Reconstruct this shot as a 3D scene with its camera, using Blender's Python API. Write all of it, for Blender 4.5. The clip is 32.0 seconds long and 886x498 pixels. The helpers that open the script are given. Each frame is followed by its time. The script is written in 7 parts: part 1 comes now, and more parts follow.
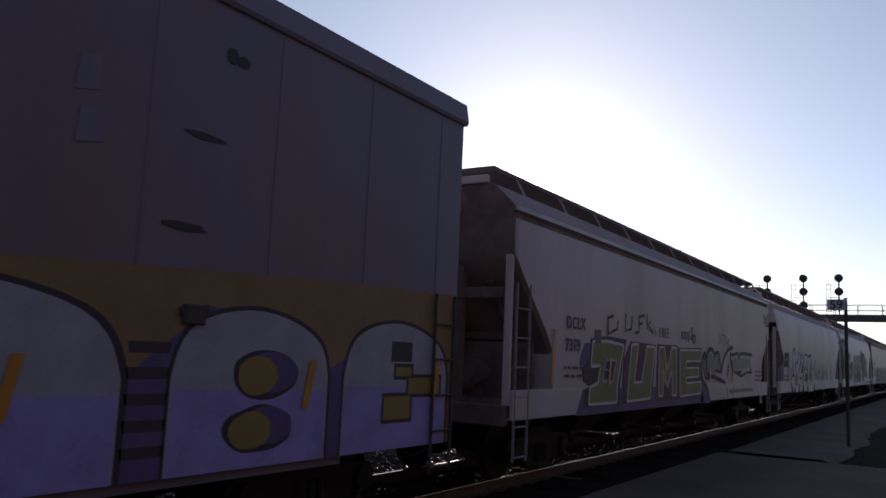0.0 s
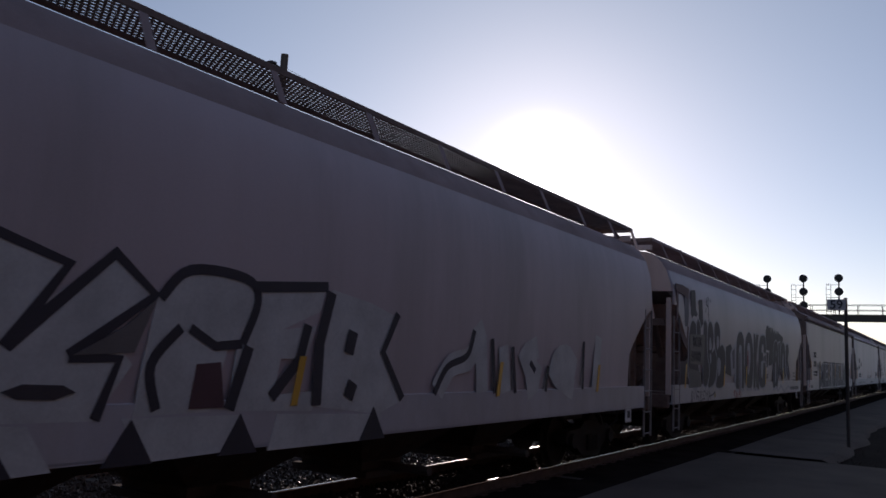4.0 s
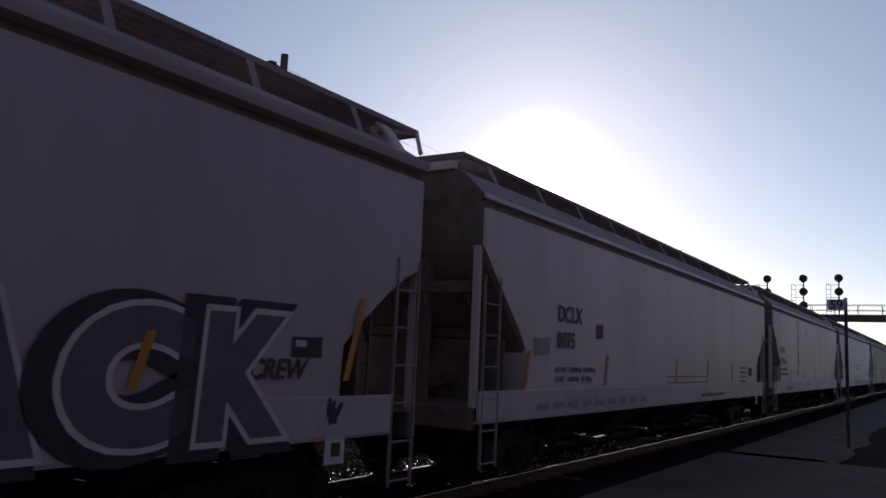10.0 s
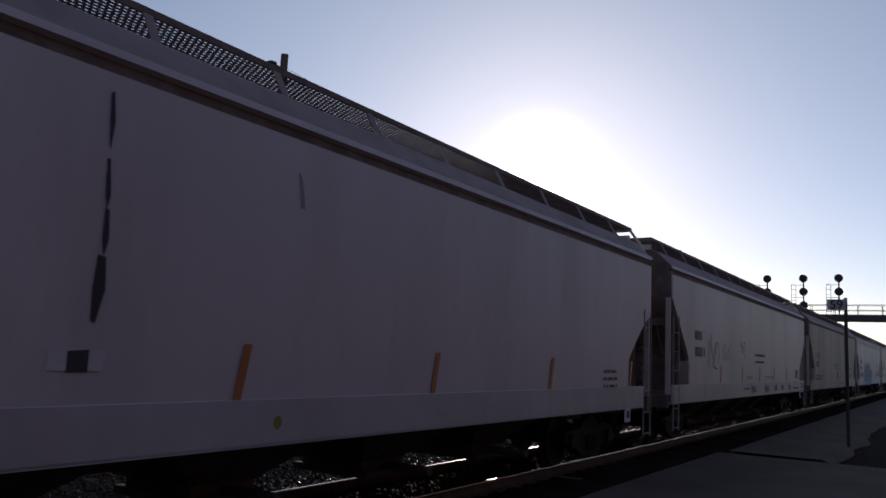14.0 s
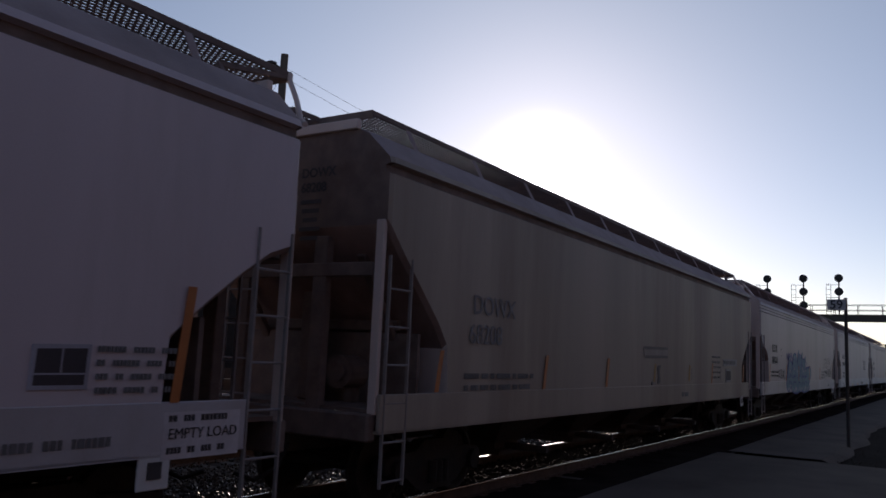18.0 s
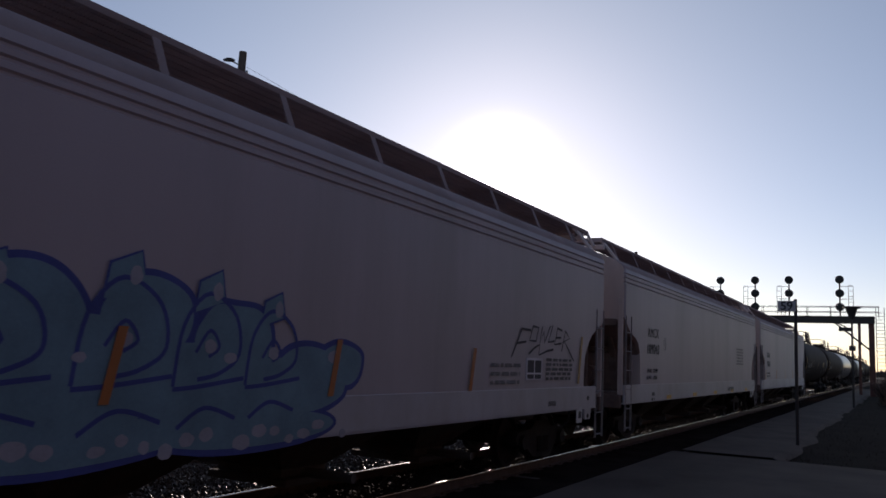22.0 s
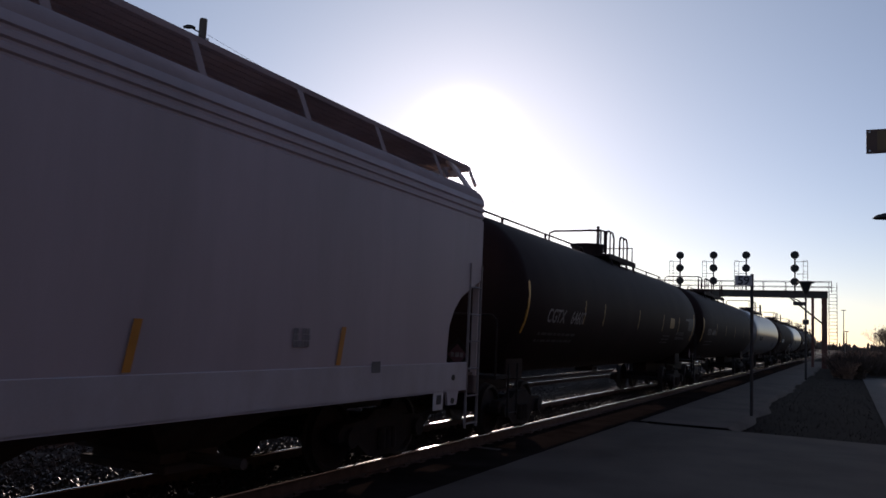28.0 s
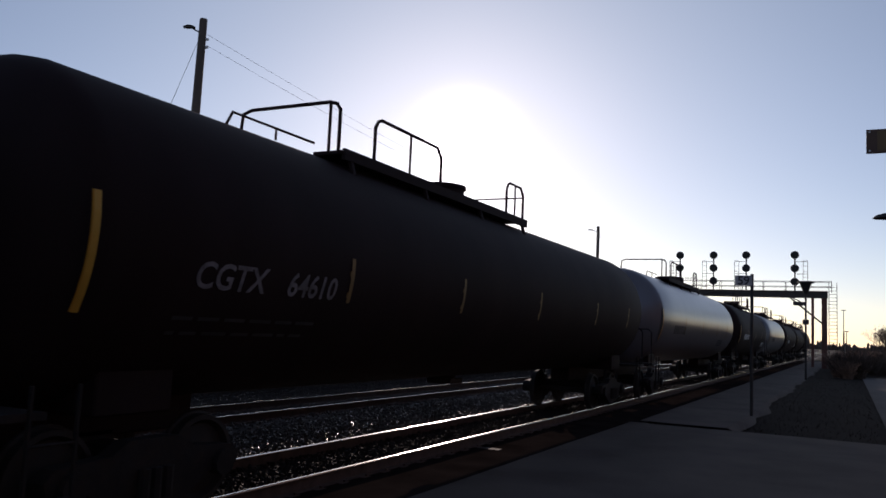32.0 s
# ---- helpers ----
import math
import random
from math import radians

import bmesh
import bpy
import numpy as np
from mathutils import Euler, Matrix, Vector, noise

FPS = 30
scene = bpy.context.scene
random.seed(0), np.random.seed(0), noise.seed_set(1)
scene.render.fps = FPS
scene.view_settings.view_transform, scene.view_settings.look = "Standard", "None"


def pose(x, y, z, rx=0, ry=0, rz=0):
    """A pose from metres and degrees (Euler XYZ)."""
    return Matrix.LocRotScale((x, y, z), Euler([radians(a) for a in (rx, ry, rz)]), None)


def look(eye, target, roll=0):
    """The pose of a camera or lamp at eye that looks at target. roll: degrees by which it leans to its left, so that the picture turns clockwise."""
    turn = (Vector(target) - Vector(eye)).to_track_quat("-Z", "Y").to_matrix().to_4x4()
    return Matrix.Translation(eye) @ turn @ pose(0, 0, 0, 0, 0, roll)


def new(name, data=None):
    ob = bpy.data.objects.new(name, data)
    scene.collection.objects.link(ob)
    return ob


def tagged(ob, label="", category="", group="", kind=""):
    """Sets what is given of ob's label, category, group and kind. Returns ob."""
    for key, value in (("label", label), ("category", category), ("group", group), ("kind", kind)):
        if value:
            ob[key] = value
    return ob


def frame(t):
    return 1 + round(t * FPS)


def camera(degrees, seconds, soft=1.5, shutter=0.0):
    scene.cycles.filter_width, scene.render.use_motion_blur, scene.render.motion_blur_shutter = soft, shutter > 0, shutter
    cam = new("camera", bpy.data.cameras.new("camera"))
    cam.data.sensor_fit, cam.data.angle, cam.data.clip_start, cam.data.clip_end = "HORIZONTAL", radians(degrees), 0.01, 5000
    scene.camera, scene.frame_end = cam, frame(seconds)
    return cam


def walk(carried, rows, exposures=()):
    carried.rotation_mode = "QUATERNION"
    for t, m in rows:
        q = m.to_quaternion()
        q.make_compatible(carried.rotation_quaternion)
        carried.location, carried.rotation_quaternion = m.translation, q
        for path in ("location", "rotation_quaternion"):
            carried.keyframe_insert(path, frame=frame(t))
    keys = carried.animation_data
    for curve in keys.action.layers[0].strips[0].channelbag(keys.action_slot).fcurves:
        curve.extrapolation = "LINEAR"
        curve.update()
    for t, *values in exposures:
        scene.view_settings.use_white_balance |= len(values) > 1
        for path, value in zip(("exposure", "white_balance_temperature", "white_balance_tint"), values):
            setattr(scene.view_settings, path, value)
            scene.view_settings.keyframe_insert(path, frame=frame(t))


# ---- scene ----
# Metres; rail tops at z = 0; the tracks run along x; the train comes from +x.
EYE = (0.0, 0.0, 1.898)
cam = camera(58.085, 32.0, soft=1.6, shutter=0.07)


def aim(yaw, pitch, roll):
    y, p = radians(yaw), radians(pitch)
    d = Vector((math.cos(y) * math.cos(p), math.sin(y) * math.cos(p), math.sin(p)))
    return look(EYE, Vector(EYE) + d, roll)


PATH = [(0.0, 32.66, 7.42, 2.52), (10.0, 32.66, 7.42, 2.52), (20.0, 32.66, 7.42, 2.52), (20.7, 32.66, 7.43, 2.52),
        (20.9, 32.60, 7.43, 2.51), (21.0, 32.49, 7.44, 2.49), (21.5, 31.45, 7.52, 2.44), (22.0, 29.71, 7.59, 2.45),
        (22.5, 28.04, 7.58, 2.47), (23.0, 27.22, 7.12, 2.47), (23.5, 27.13, 6.50, 2.48), (24.0, 27.07, 6.08, 2.48),
        (24.5, 27.04, 5.82, 2.49), (25.0, 26.99, 5.69, 2.50), (25.5, 26.99, 5.72, 2.52), (26.5, 27.01, 5.78, 2.54),
        (32.0, 27.01, 5.78, 2.54)]
walk(cam, [(t, aim(a, b, c)) for t, a, b, c in PATH], exposures=[(0.0, 0.3, 6350, 27), (0.8, 0.12, 6350, 27), (1.8, 0.0, 6350, 27), (32.0, 0.0, 6350, 27)])

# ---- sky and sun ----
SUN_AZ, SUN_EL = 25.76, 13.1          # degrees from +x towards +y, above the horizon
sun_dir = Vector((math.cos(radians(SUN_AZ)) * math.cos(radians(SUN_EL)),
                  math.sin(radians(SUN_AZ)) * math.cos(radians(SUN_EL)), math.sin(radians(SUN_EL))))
world = bpy.data.worlds.new("sky")
scene.world = world
world.use_nodes = True
wn, wl = world.node_tree.nodes, world.node_tree.links
sky = wn.new("ShaderNodeTexSky")
sky.sky_type = "NISHITA"
sky.sun_disc = False
sky.sun_elevation, sky.sun_rotation = radians(SUN_EL), radians(90 - SUN_AZ)
sky.altitude, sky.air_density, sky.dust_density, sky.ozone_density = 200, 0.75, 0.2, 0.6
bg = wn["Background"]
bg.inputs["Strength"].default_value = 0.081
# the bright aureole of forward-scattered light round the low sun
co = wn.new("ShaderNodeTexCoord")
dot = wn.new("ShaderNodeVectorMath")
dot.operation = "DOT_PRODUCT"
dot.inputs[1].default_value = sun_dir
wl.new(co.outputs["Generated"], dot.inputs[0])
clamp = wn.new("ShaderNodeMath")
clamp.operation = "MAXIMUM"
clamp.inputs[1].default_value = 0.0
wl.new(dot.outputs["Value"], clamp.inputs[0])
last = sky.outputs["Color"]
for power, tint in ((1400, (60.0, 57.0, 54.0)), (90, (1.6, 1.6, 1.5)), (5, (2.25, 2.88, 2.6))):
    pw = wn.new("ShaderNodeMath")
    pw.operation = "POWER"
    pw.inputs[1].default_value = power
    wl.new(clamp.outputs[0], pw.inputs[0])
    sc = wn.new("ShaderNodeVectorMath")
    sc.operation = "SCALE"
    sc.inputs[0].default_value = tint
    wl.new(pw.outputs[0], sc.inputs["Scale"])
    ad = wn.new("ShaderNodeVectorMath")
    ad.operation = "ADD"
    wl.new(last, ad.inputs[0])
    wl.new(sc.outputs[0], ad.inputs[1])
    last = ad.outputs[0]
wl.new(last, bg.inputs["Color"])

sun = new("sun", bpy.data.lights.new("sun", "SUN"))
sun.data.energy, sun.data.angle, sun.data.color = 1.7, radians(0.53), (1.0, 0.86, 0.68)
sun.matrix_world = look((0, 0, 30), Vector((0, 0, 30)) - sun_dir)


# ---- materials ----
def mat(name, color, rough=0.6, metal=0.0, vary=0.12, scale=3.0, fine=60.0, bump=0.15, dirt=None, dirt_amount=0.5,
        streak=0.0, spec=0.5):
    m = bpy.data.materials.new(name)
    m.use_nodes = True
    n, l = m.node_tree.nodes, m.node_tree.links
    b = n["Principled BSDF"]
    b.inputs["Roughness"].default_value, b.inputs["Metallic"].default_value = rough, metal
    b.inputs["Specular IOR Level"].default_value = spec
    tc = n.new("ShaderNodeTexCoord")
    big, small = n.new("ShaderNodeTexNoise"), n.new("ShaderNodeTexNoise")
    big.inputs["Scale"].default_value, big.inputs["Detail"].default_value = scale, 6
    small.inputs["Scale"].default_value, small.inputs["Detail"].default_value = fine, 4
    mp = n.new("ShaderNodeMapping")
    if streak:
        mp.inputs["Scale"].default_value = (1, 1, streak)
    l.new(tc.outputs["Object"], mp.inputs[0])
    l.new(mp.outputs[0], big.inputs["Vector"])
    l.new(tc.outputs["Object"], small.inputs["Vector"])
    add = n.new("ShaderNodeMath")
    add.operation = "MULTIPLY_ADD"
    add.inputs[1].default_value = 0.35
    l.new(small.outputs["Fac"], add.inputs[0])
    l.new(big.outputs["Fac"], add.inputs[2])
    ramp = n.new("ShaderNodeMapRange")
    ramp.inputs[1].default_value, ramp.inputs[2].default_value = 0.45, 0.9
    ramp.inputs[3].default_value, ramp.inputs[4].default_value = 1 - vary, 1 + vary
    l.new(add.outputs[0], ramp.inputs[0])
    mul = n.new("ShaderNodeVectorMath")
    mul.operation = "SCALE"
    mul.inputs[0].default_value = color
    l.new(ramp.outputs[0], mul.inputs["Scale"])
    out = mul.outputs[0]
    if dirt:
        dn = n.new("ShaderNodeTexNoise")
        dn.inputs["Scale"].default_value, dn.inputs["Detail"].default_value = scale * 0.6, 8
        dn.inputs["Roughness"].default_value = 0.65
        l.new(mp.outputs[0], dn.inputs["Vector"])
        dr = n.new("ShaderNodeMapRange")
        dr.inputs[1].default_value, dr.inputs[2].default_value = 0.48, 0.72
        dr.inputs[4].default_value = dirt_amount
        l.new(dn.outputs["Fac"], dr.inputs[0])
        mix = n.new("ShaderNodeMix")
        mix.data_type = "RGBA"
        l.new(dr.outputs[0], mix.inputs["Factor"])
        l.new(out, mix.inputs["A"])
        mix.inputs["B"].default_value = (*dirt, 1)
        out = mix.outputs["Result"]
    l.new(out, b.inputs["Base Color"])
    if bump:
        bp = n.new("ShaderNodeBump")
        bp.inputs["Strength"].default_value, bp.inputs["Distance"].default_value = bump, 0.01
        l.new(add.outputs[0], bp.inputs["Height"])
        l.new(bp.outputs[0], b.inputs["Normal"])
    return m


RUST = (0.10, 0.055, 0.035)
M = dict(
    white=mat("white_paint", (0.66, 0.575, 0.60), 0.5, vary=0.07, scale=0.9, bump=0.06, dirt=(0.36, 0.33, 0.30), dirt_amount=0.45, streak=0.18),
    offwhite=mat("aged_white_paint", (0.59, 0.505, 0.52), 0.55, vary=0.09, scale=0.8, bump=0.06, dirt=(0.30, 0.27, 0.25), dirt_amount=0.55, streak=0.15),
    grey=mat("grey_paint", (0.50, 0.43, 0.455), 0.5, vary=0.08, scale=0.8, bump=0.06, dirt=(0.28, 0.26, 0.25), dirt_amount=0.5, streak=0.15),
    beige=mat("beige_paint", (0.42, 0.35, 0.285), 0.6, vary=0.15, scale=0.6, bump=0.06, dirt=(0.19, 0.125, 0.095), dirt_amount=0.75, streak=0.12),
    boxblue=mat("faded_blue_paint", (0.19, 0.165, 0.225), 0.55, vary=0.15, scale=0.8, bump=0.08, dirt=(0.26, 0.15, 0.13), dirt_amount=0.7, streak=0.3),
    black=mat("black_tank_paint", (0.03, 0.0175, 0.0165), 0.68, vary=0.2, scale=1.2, bump=0.05, dirt=(0.03, 0.022, 0.02), dirt_amount=0.35, streak=0.3, spec=0.1),
    silver=mat("silver_tank_paint", (0.22, 0.205, 0.21), 0.28, 0.2, vary=0.08, scale=1.2, bump=0.04, dirt=(0.25, 0.23, 0.22), dirt_amount=0.4, streak=0.3),
    frame=mat("grimy_underframe_steel", (0.07, 0.055, 0.05), 0.7, vary=0.3, scale=4, bump=0.3, dirt=RUST, dirt_amount=0.6),
    # Slope sheets: dirty brown paint, darkened to stand for shade under the ends.
    dark=mat("shaded_slope_sheet", (0.30, 0.20, 0.17), 0.7, vary=0.2, scale=2, bump=0.1, dirt=RUST, dirt_amount=0.5),
    # Tan end grime, lightened in colour to make up for dim light there.
    endpaint=mat("lightened_grimy_end_paint", (0.70, 0.57, 0.51), 0.65, vary=0.1, scale=1.5, bump=0.08, dirt=(0.40, 0.30, 0.25), dirt_amount=0.4, streak=0.3),
    # Dusty roof brown, darkened in colour to offset skylight on upward faces.
    roofdull=mat("darkened_dusty_roof_paint", (0.40, 0.315, 0.305), 0.85, vary=0.15, scale=1.2, bump=0.1, dirt=(0.24, 0.18, 0.165), dirt_amount=0.6, spec=0.12),
    ladder=mat("scuffed_ladder_paint", (0.27, 0.235, 0.23), 0.6, vary=0.2, scale=6, bump=0.1, dirt=(0.16, 0.11, 0.09), dirt_amount=0.6),
    sill=mat("scuffed_sill_paint", (0.53, 0.50, 0.525), 0.5, vary=0.1, scale=1.6, bump=0.08, dirt=(0.40, 0.35, 0.33), dirt_amount=0.6, streak=0.5),
    post=mat("grimy_post_and_groove_shade", (0.19, 0.135, 0.115), 0.7, vary=0.25, scale=4, bump=0.2, dirt=RUST, dirt_amount=0.6),
    truck=mat("cast_truck_steel", (0.025, 0.02, 0.018), 0.8, vary=0.3, scale=6, bump=0.4, dirt=(0.055, 0.032, 0.022), dirt_amount=0.6, spec=0.3),
    wheel=mat("wheel_steel", (0.03, 0.024, 0.021), 0.7, 0.3, vary=0.2, scale=8, bump=0.2, dirt=(0.06, 0.034, 0.022), dirt_amount=0.5),
    rail=mat("worn_rail_steel", (0.6, 0.56, 0.52), 0.17, 1.0, vary=0.1, scale=3, fine=40, bump=0.06),
    railside=mat("rusty_rail_side", (0.12, 0.07, 0.05), 0.8, 0.3, vary=0.3, scale=6, bump=0.3),
    tie=mat("weathered_tie_wood", (0.075, 0.06, 0.05), 0.85, vary=0.3, scale=5, bump=0.6, streak=1.0),
    gravel=mat("pale_lane_gravel", (0.085, 0.07, 0.06), 0.9, vary=0.25, scale=1.5, fine=50, bump=0.6),
    # Dirt darkened in colour so sun patches beneath the cars look dim.
    shoulder=mat("dimmed_dirt_shoulder", (0.03, 0.022, 0.019), 1.0, vary=0.35, scale=1.5, fine=60, bump=0.12, dirt=(0.04, 0.03, 0.025), dirt_amount=0.5, spec=0.0),
    ballast=mat("ballast_gravel", (0.05, 0.037, 0.031), 0.9, vary=0.35, scale=8, fine=45, bump=0.9, spec=0.15),
    stone=mat("ballast_stone", (0.06, 0.045, 0.037), 0.34, vary=0.4, scale=14, fine=90, bump=0.25, spec=0.16),
    darkstone=mat("dark_ballast_stone", (0.03, 0.022, 0.019), 0.75, vary=0.4, scale=14, fine=90, bump=0.3, spec=0.06),
    asphalt=mat("old_asphalt", (0.118, 0.092, 0.077), 0.85, vary=0.25, scale=0.7, fine=90, bump=0.5, dirt=(0.16, 0.125, 0.105), dirt_amount=0.6, spec=0.12),
    grass=mat("dry_grass_ground", (0.03, 0.022, 0.017), 0.95, vary=0.3, scale=0.5, fine=30, bump=0.06, dirt=(0.024, 0.018, 0.014), dirt_amount=0.7, spec=0.05),
    wood=mat("pole_wood", (0.11, 0.085, 0.07), 0.85, vary=0.25, scale=3, bump=0.5, streak=0.2),
    steel=mat("weathered_gantry_steel", (0.06, 0.055, 0.052), 0.65, 0.2, vary=0.2, scale=3, bump=0.2, dirt=RUST, dirt_amount=0.4),
    rusty=mat("rusty_red_column_steel", (0.15, 0.06, 0.045), 0.75, 0.1, vary=0.25, scale=3, bump=0.2, dirt=RUST, dirt_amount=0.4),
    matblack=mat("black_signal_paint", (0.02, 0.02, 0.02), 0.6, vary=0.15, bump=0.05),
    sign=mat("white_sign_paint", (0.7, 0.7, 0.7), 0.5, vary=0.08, bump=0.03),
    ink=mat("black_stencil_paint", (0.055, 0.05, 0.055), 0.6, vary=0.25, bump=0.0),
    worn=mat("worn_stencil_paint", (0.24, 0.225, 0.23), 0.6, vary=0.5, scale=6, bump=0.0),
    ghost=mat("rubbed_out_print", (0.05, 0.046, 0.046), 0.6, vary=0.4, bump=0.0),
    print=mat("faded_stencil_paint", (0.15, 0.145, 0.15), 0.6, vary=0.3, bump=0.0),
    yellow=mat("reflective_yellow_tape", (0.75, 0.42, 0.05), 0.4, vary=0.12, bump=0.03),
    amber=mat("amber_reflective_tape", (0.58, 0.25, 0.035), 0.4, vary=0.15, bump=0.03),
    dimyellow=mat("dull_reflective_tape", (0.42, 0.23, 0.055), 0.5, vary=0.2, bump=0.03),
    paletape=mat("weathered_pale_tape", (0.30, 0.18, 0.05), 0.5, vary=0.2, bump=0.03),
    orange=mat("faded_reflective_tape", (0.48, 0.16, 0.045), 0.45, vary=0.15, bump=0.03),
    whitepaint=mat("white_stencil_paint", (0.65, 0.65, 0.65), 0.55, vary=0.15, bump=0.0),
)


# ---- mesh tools ----
class MB:
    """Collects vertices and faces of one part."""

    def __init__(self):
        self.v, self.f = [], []

    def add(self, vs, fs):
        o = len(self.v)
        self.v += [tuple(a) for a in vs]
        self.f += [tuple(i + o for i in f) for f in fs]
        return self

    def box(self, c, s, b=0.0, rot=None):
        hx, hy, hz = s[0] / 2, s[1] / 2, s[2] / 2
        if b <= 0:
            vs = [(x, y, z) for x in (-hx, hx) for y in (-hy, hy) for z in (-hz, hz)]
            fs = [(0, 1, 3, 2), (4, 6, 7, 5), (0, 4, 5, 1), (2, 3, 7, 6), (0, 2, 6, 4), (1, 5, 7, 3)]
        else:
            b = min(b, hx * 0.9, hy * 0.9, hz * 0.9)
            vs, ix = [], {}
            for i, sx in enumerate((-1, 1)):
                for j, sy in enumerate((-1, 1)):
                    for k, sz in enumerate((-1, 1)):
                        for ax in range(3):
                            ix[i, j, k, ax] = len(vs)
                            d = [hx - b, hy - b, hz - b]
                            d[ax] = (hx, hy, hz)[ax]
                            vs.append((sx * d[0], sy * d[1], sz * d[2]))
            fs = []
            for i in (0, 1):
                q = [ix[i, 0, 0, 0], ix[i, 0, 1, 0], ix[i, 1, 1, 0], ix[i, 1, 0, 0]]
                fs.append(q if i == 0 else q[::-1])
                q = [ix[0, i, 0, 1], ix[1, i, 0, 1], ix[1, i, 1, 1], ix[0, i, 1, 1]]
                fs.append(q if i == 0 else q[::-1])
                q = [ix[0, 0, i, 2], ix[0, 1, i, 2], ix[1, 1, i, 2], ix[1, 0, i, 2]]
                fs.append(q if i == 0 else q[::-1])
                for j in (0, 1):
                    fs.append((ix[0, i, j, 1], ix[1, i, j, 1], ix[1, i, j, 2], ix[0, i, j, 2]))
                    fs.append((ix[i, 0, j, 0], ix[i, 1, j, 0], ix[i, 1, j, 2], ix[i, 0, j, 2]))
                    fs.append((ix[i, j, 0, 0], ix[i, j, 1, 0], ix[i, j, 1, 1], ix[i, j, 0, 1]))
                    for k in (0, 1):
                        fs.append((ix[i, j, k, 0], ix[i, j, k, 1], ix[i, j, k, 2]))
        m = Matrix.Translation(c) @ (rot or Matrix())
        return self.add([m @ Vector(a) for a in vs], fs)

    def bar(self, p, q, w, h=None, b=0.0):
        """A square bar from p to q."""
        p, q = Vector(p), Vector(q)
        d = q - p
        rot = d.to_track_quat("X", "Z").to_matrix().to_4x4()
        return self.box((p + q) / 2, (d.length, w, h or w), b, rot)

    def rod(self, p, q, r, n=8, r2=None):
        p, q = Vector(p), Vector(q)
        d = q - p
        rot = d.to_track_quat("Z", "Y").to_matrix()
        r2 = r if r2 is None else r2
        vs = []
        for base, rad in ((p, r), (q, r2)):
            vs += [base + rot @ Vector((rad * math.cos(2 * math.pi * i / n), rad * math.sin(2 * math.pi * i / n), 0)) for i in range(n)]
        fs = [(i, (i + 1) % n, n + (i + 1) % n, n + i) for i in range(n)] + [tuple(range(n))[::-1], tuple(range(n, 2 * n))]
        return self.add(vs, fs)

    def tube(self, pts, r, n=8):
        pts = [Vector(p) for p in pts]
        rings, side = [], None
        for i, p in enumerate(pts):
            d = (pts[min(i + 1, len(pts) - 1)] - p).normalized() + (p - pts[max(i - 1, 0)]).normalized()
            d.normalize()
            if side is None:
                side = d.orthogonal()
            side = (side - d * side.dot(d)).normalized()
            up = d.cross(side)
            rings.append([p + (side * math.cos(2 * math.pi * k / n) + up * math.sin(2 * math.pi * k / n)) * r for k in range(n)])
        return self.loft(rings)

    def loft(self, rings, cap=True):
        n = len(rings[0])
        vs = [p for r in rings for p in r]
        fs = [(k * n + i, k * n + (i + 1) % n, (k + 1) * n + (i + 1) % n, (k + 1) * n + i)
              for k in range(len(rings) - 1) for i in range(n)]
        if cap:
            fs += [tuple(range(n))[::-1], tuple(range((len(rings) - 1) * n, len(rings) * n))]
        return self.add(vs, fs)

    def mesh(self, name, material, smooth=None):
        me = bpy.data.meshes.new(name)
        me.from_pydata([tuple(a) for a in self.v], [], self.f)
        bm = bmesh.new()
        bm.from_mesh(me)
        bmesh.ops.recalc_face_normals(bm, faces=bm.faces)
        if smooth:
            for f in bm.faces:
                f.smooth = True
            for e in bm.edges:
                e.smooth = len(e.link_faces) == 2 and e.calc_face_angle(4) < radians(smooth)
        bm.to_mesh(me)
        bm.free()
        me.materials.append(material)
        return me


CACHE = {}


def cached(key, build):
    if key not in CACHE:
        CACHE[key] = build()
    return CACHE[key]


def part(name, mesh, parent, m=None, label=""):
    ob = new(name, mesh)
    ob.parent = parent
    if m is not None:
        ob.matrix_basis = m
    return tagged(ob, label)


def thing(name, m, label, category, group="", kind="", mesh=None):
    ob = new(name, mesh)
    ob.matrix_basis = m
    return tagged(ob, label, category, group, kind)


# ---- ground and tracks ----
YT, YT2 = 6.84, 11.87                 # centre lines of the two tracks


def strip(name, x0, x1, y0, y1, z, nx, ny, material, label, category, rough=0.0, depth=0.0, wavy=0.0):
    mb = MB()
    xs, ys = np.linspace(x0, x1, nx + 1), np.linspace(y0, y1, ny + 1)
    vs = [(x, y, z + rough * noise.noise((x * 0.35, y * 0.35, 3.1)) + rough * 0.5 * noise.noise((x * 1.3, y * 1.3, 7.7))) for x in xs for y in ys]
    k = ny + 1
    if wavy:
        for q, (x, y, zz) in enumerate(vs):
            if q % k == 0:
                vs[q] = (x, y + wavy * noise.noise((x * 0.5, 1.7, 0.2)), zz - 0.1)
            if q // k == nx:
                vs[q] = (x + wavy * noise.noise((2.2, y * 0.5, 0.2)), vs[q][1], zz - 0.1)
    mb.add(vs, [(i * k + j, (i + 1) * k + j, (i + 1) * k + j + 1, i * k + j + 1) for i in range(nx) for j in range(ny)])
    if depth:
        mb.box(((x0 + x1) / 2, (y0 + y1) / 2, z - depth / 2 - 0.01), (x1 - x0, y1 - y0, depth))
    return tagged(new(name, mb.mesh(name, material)), label, category, "", "structure")


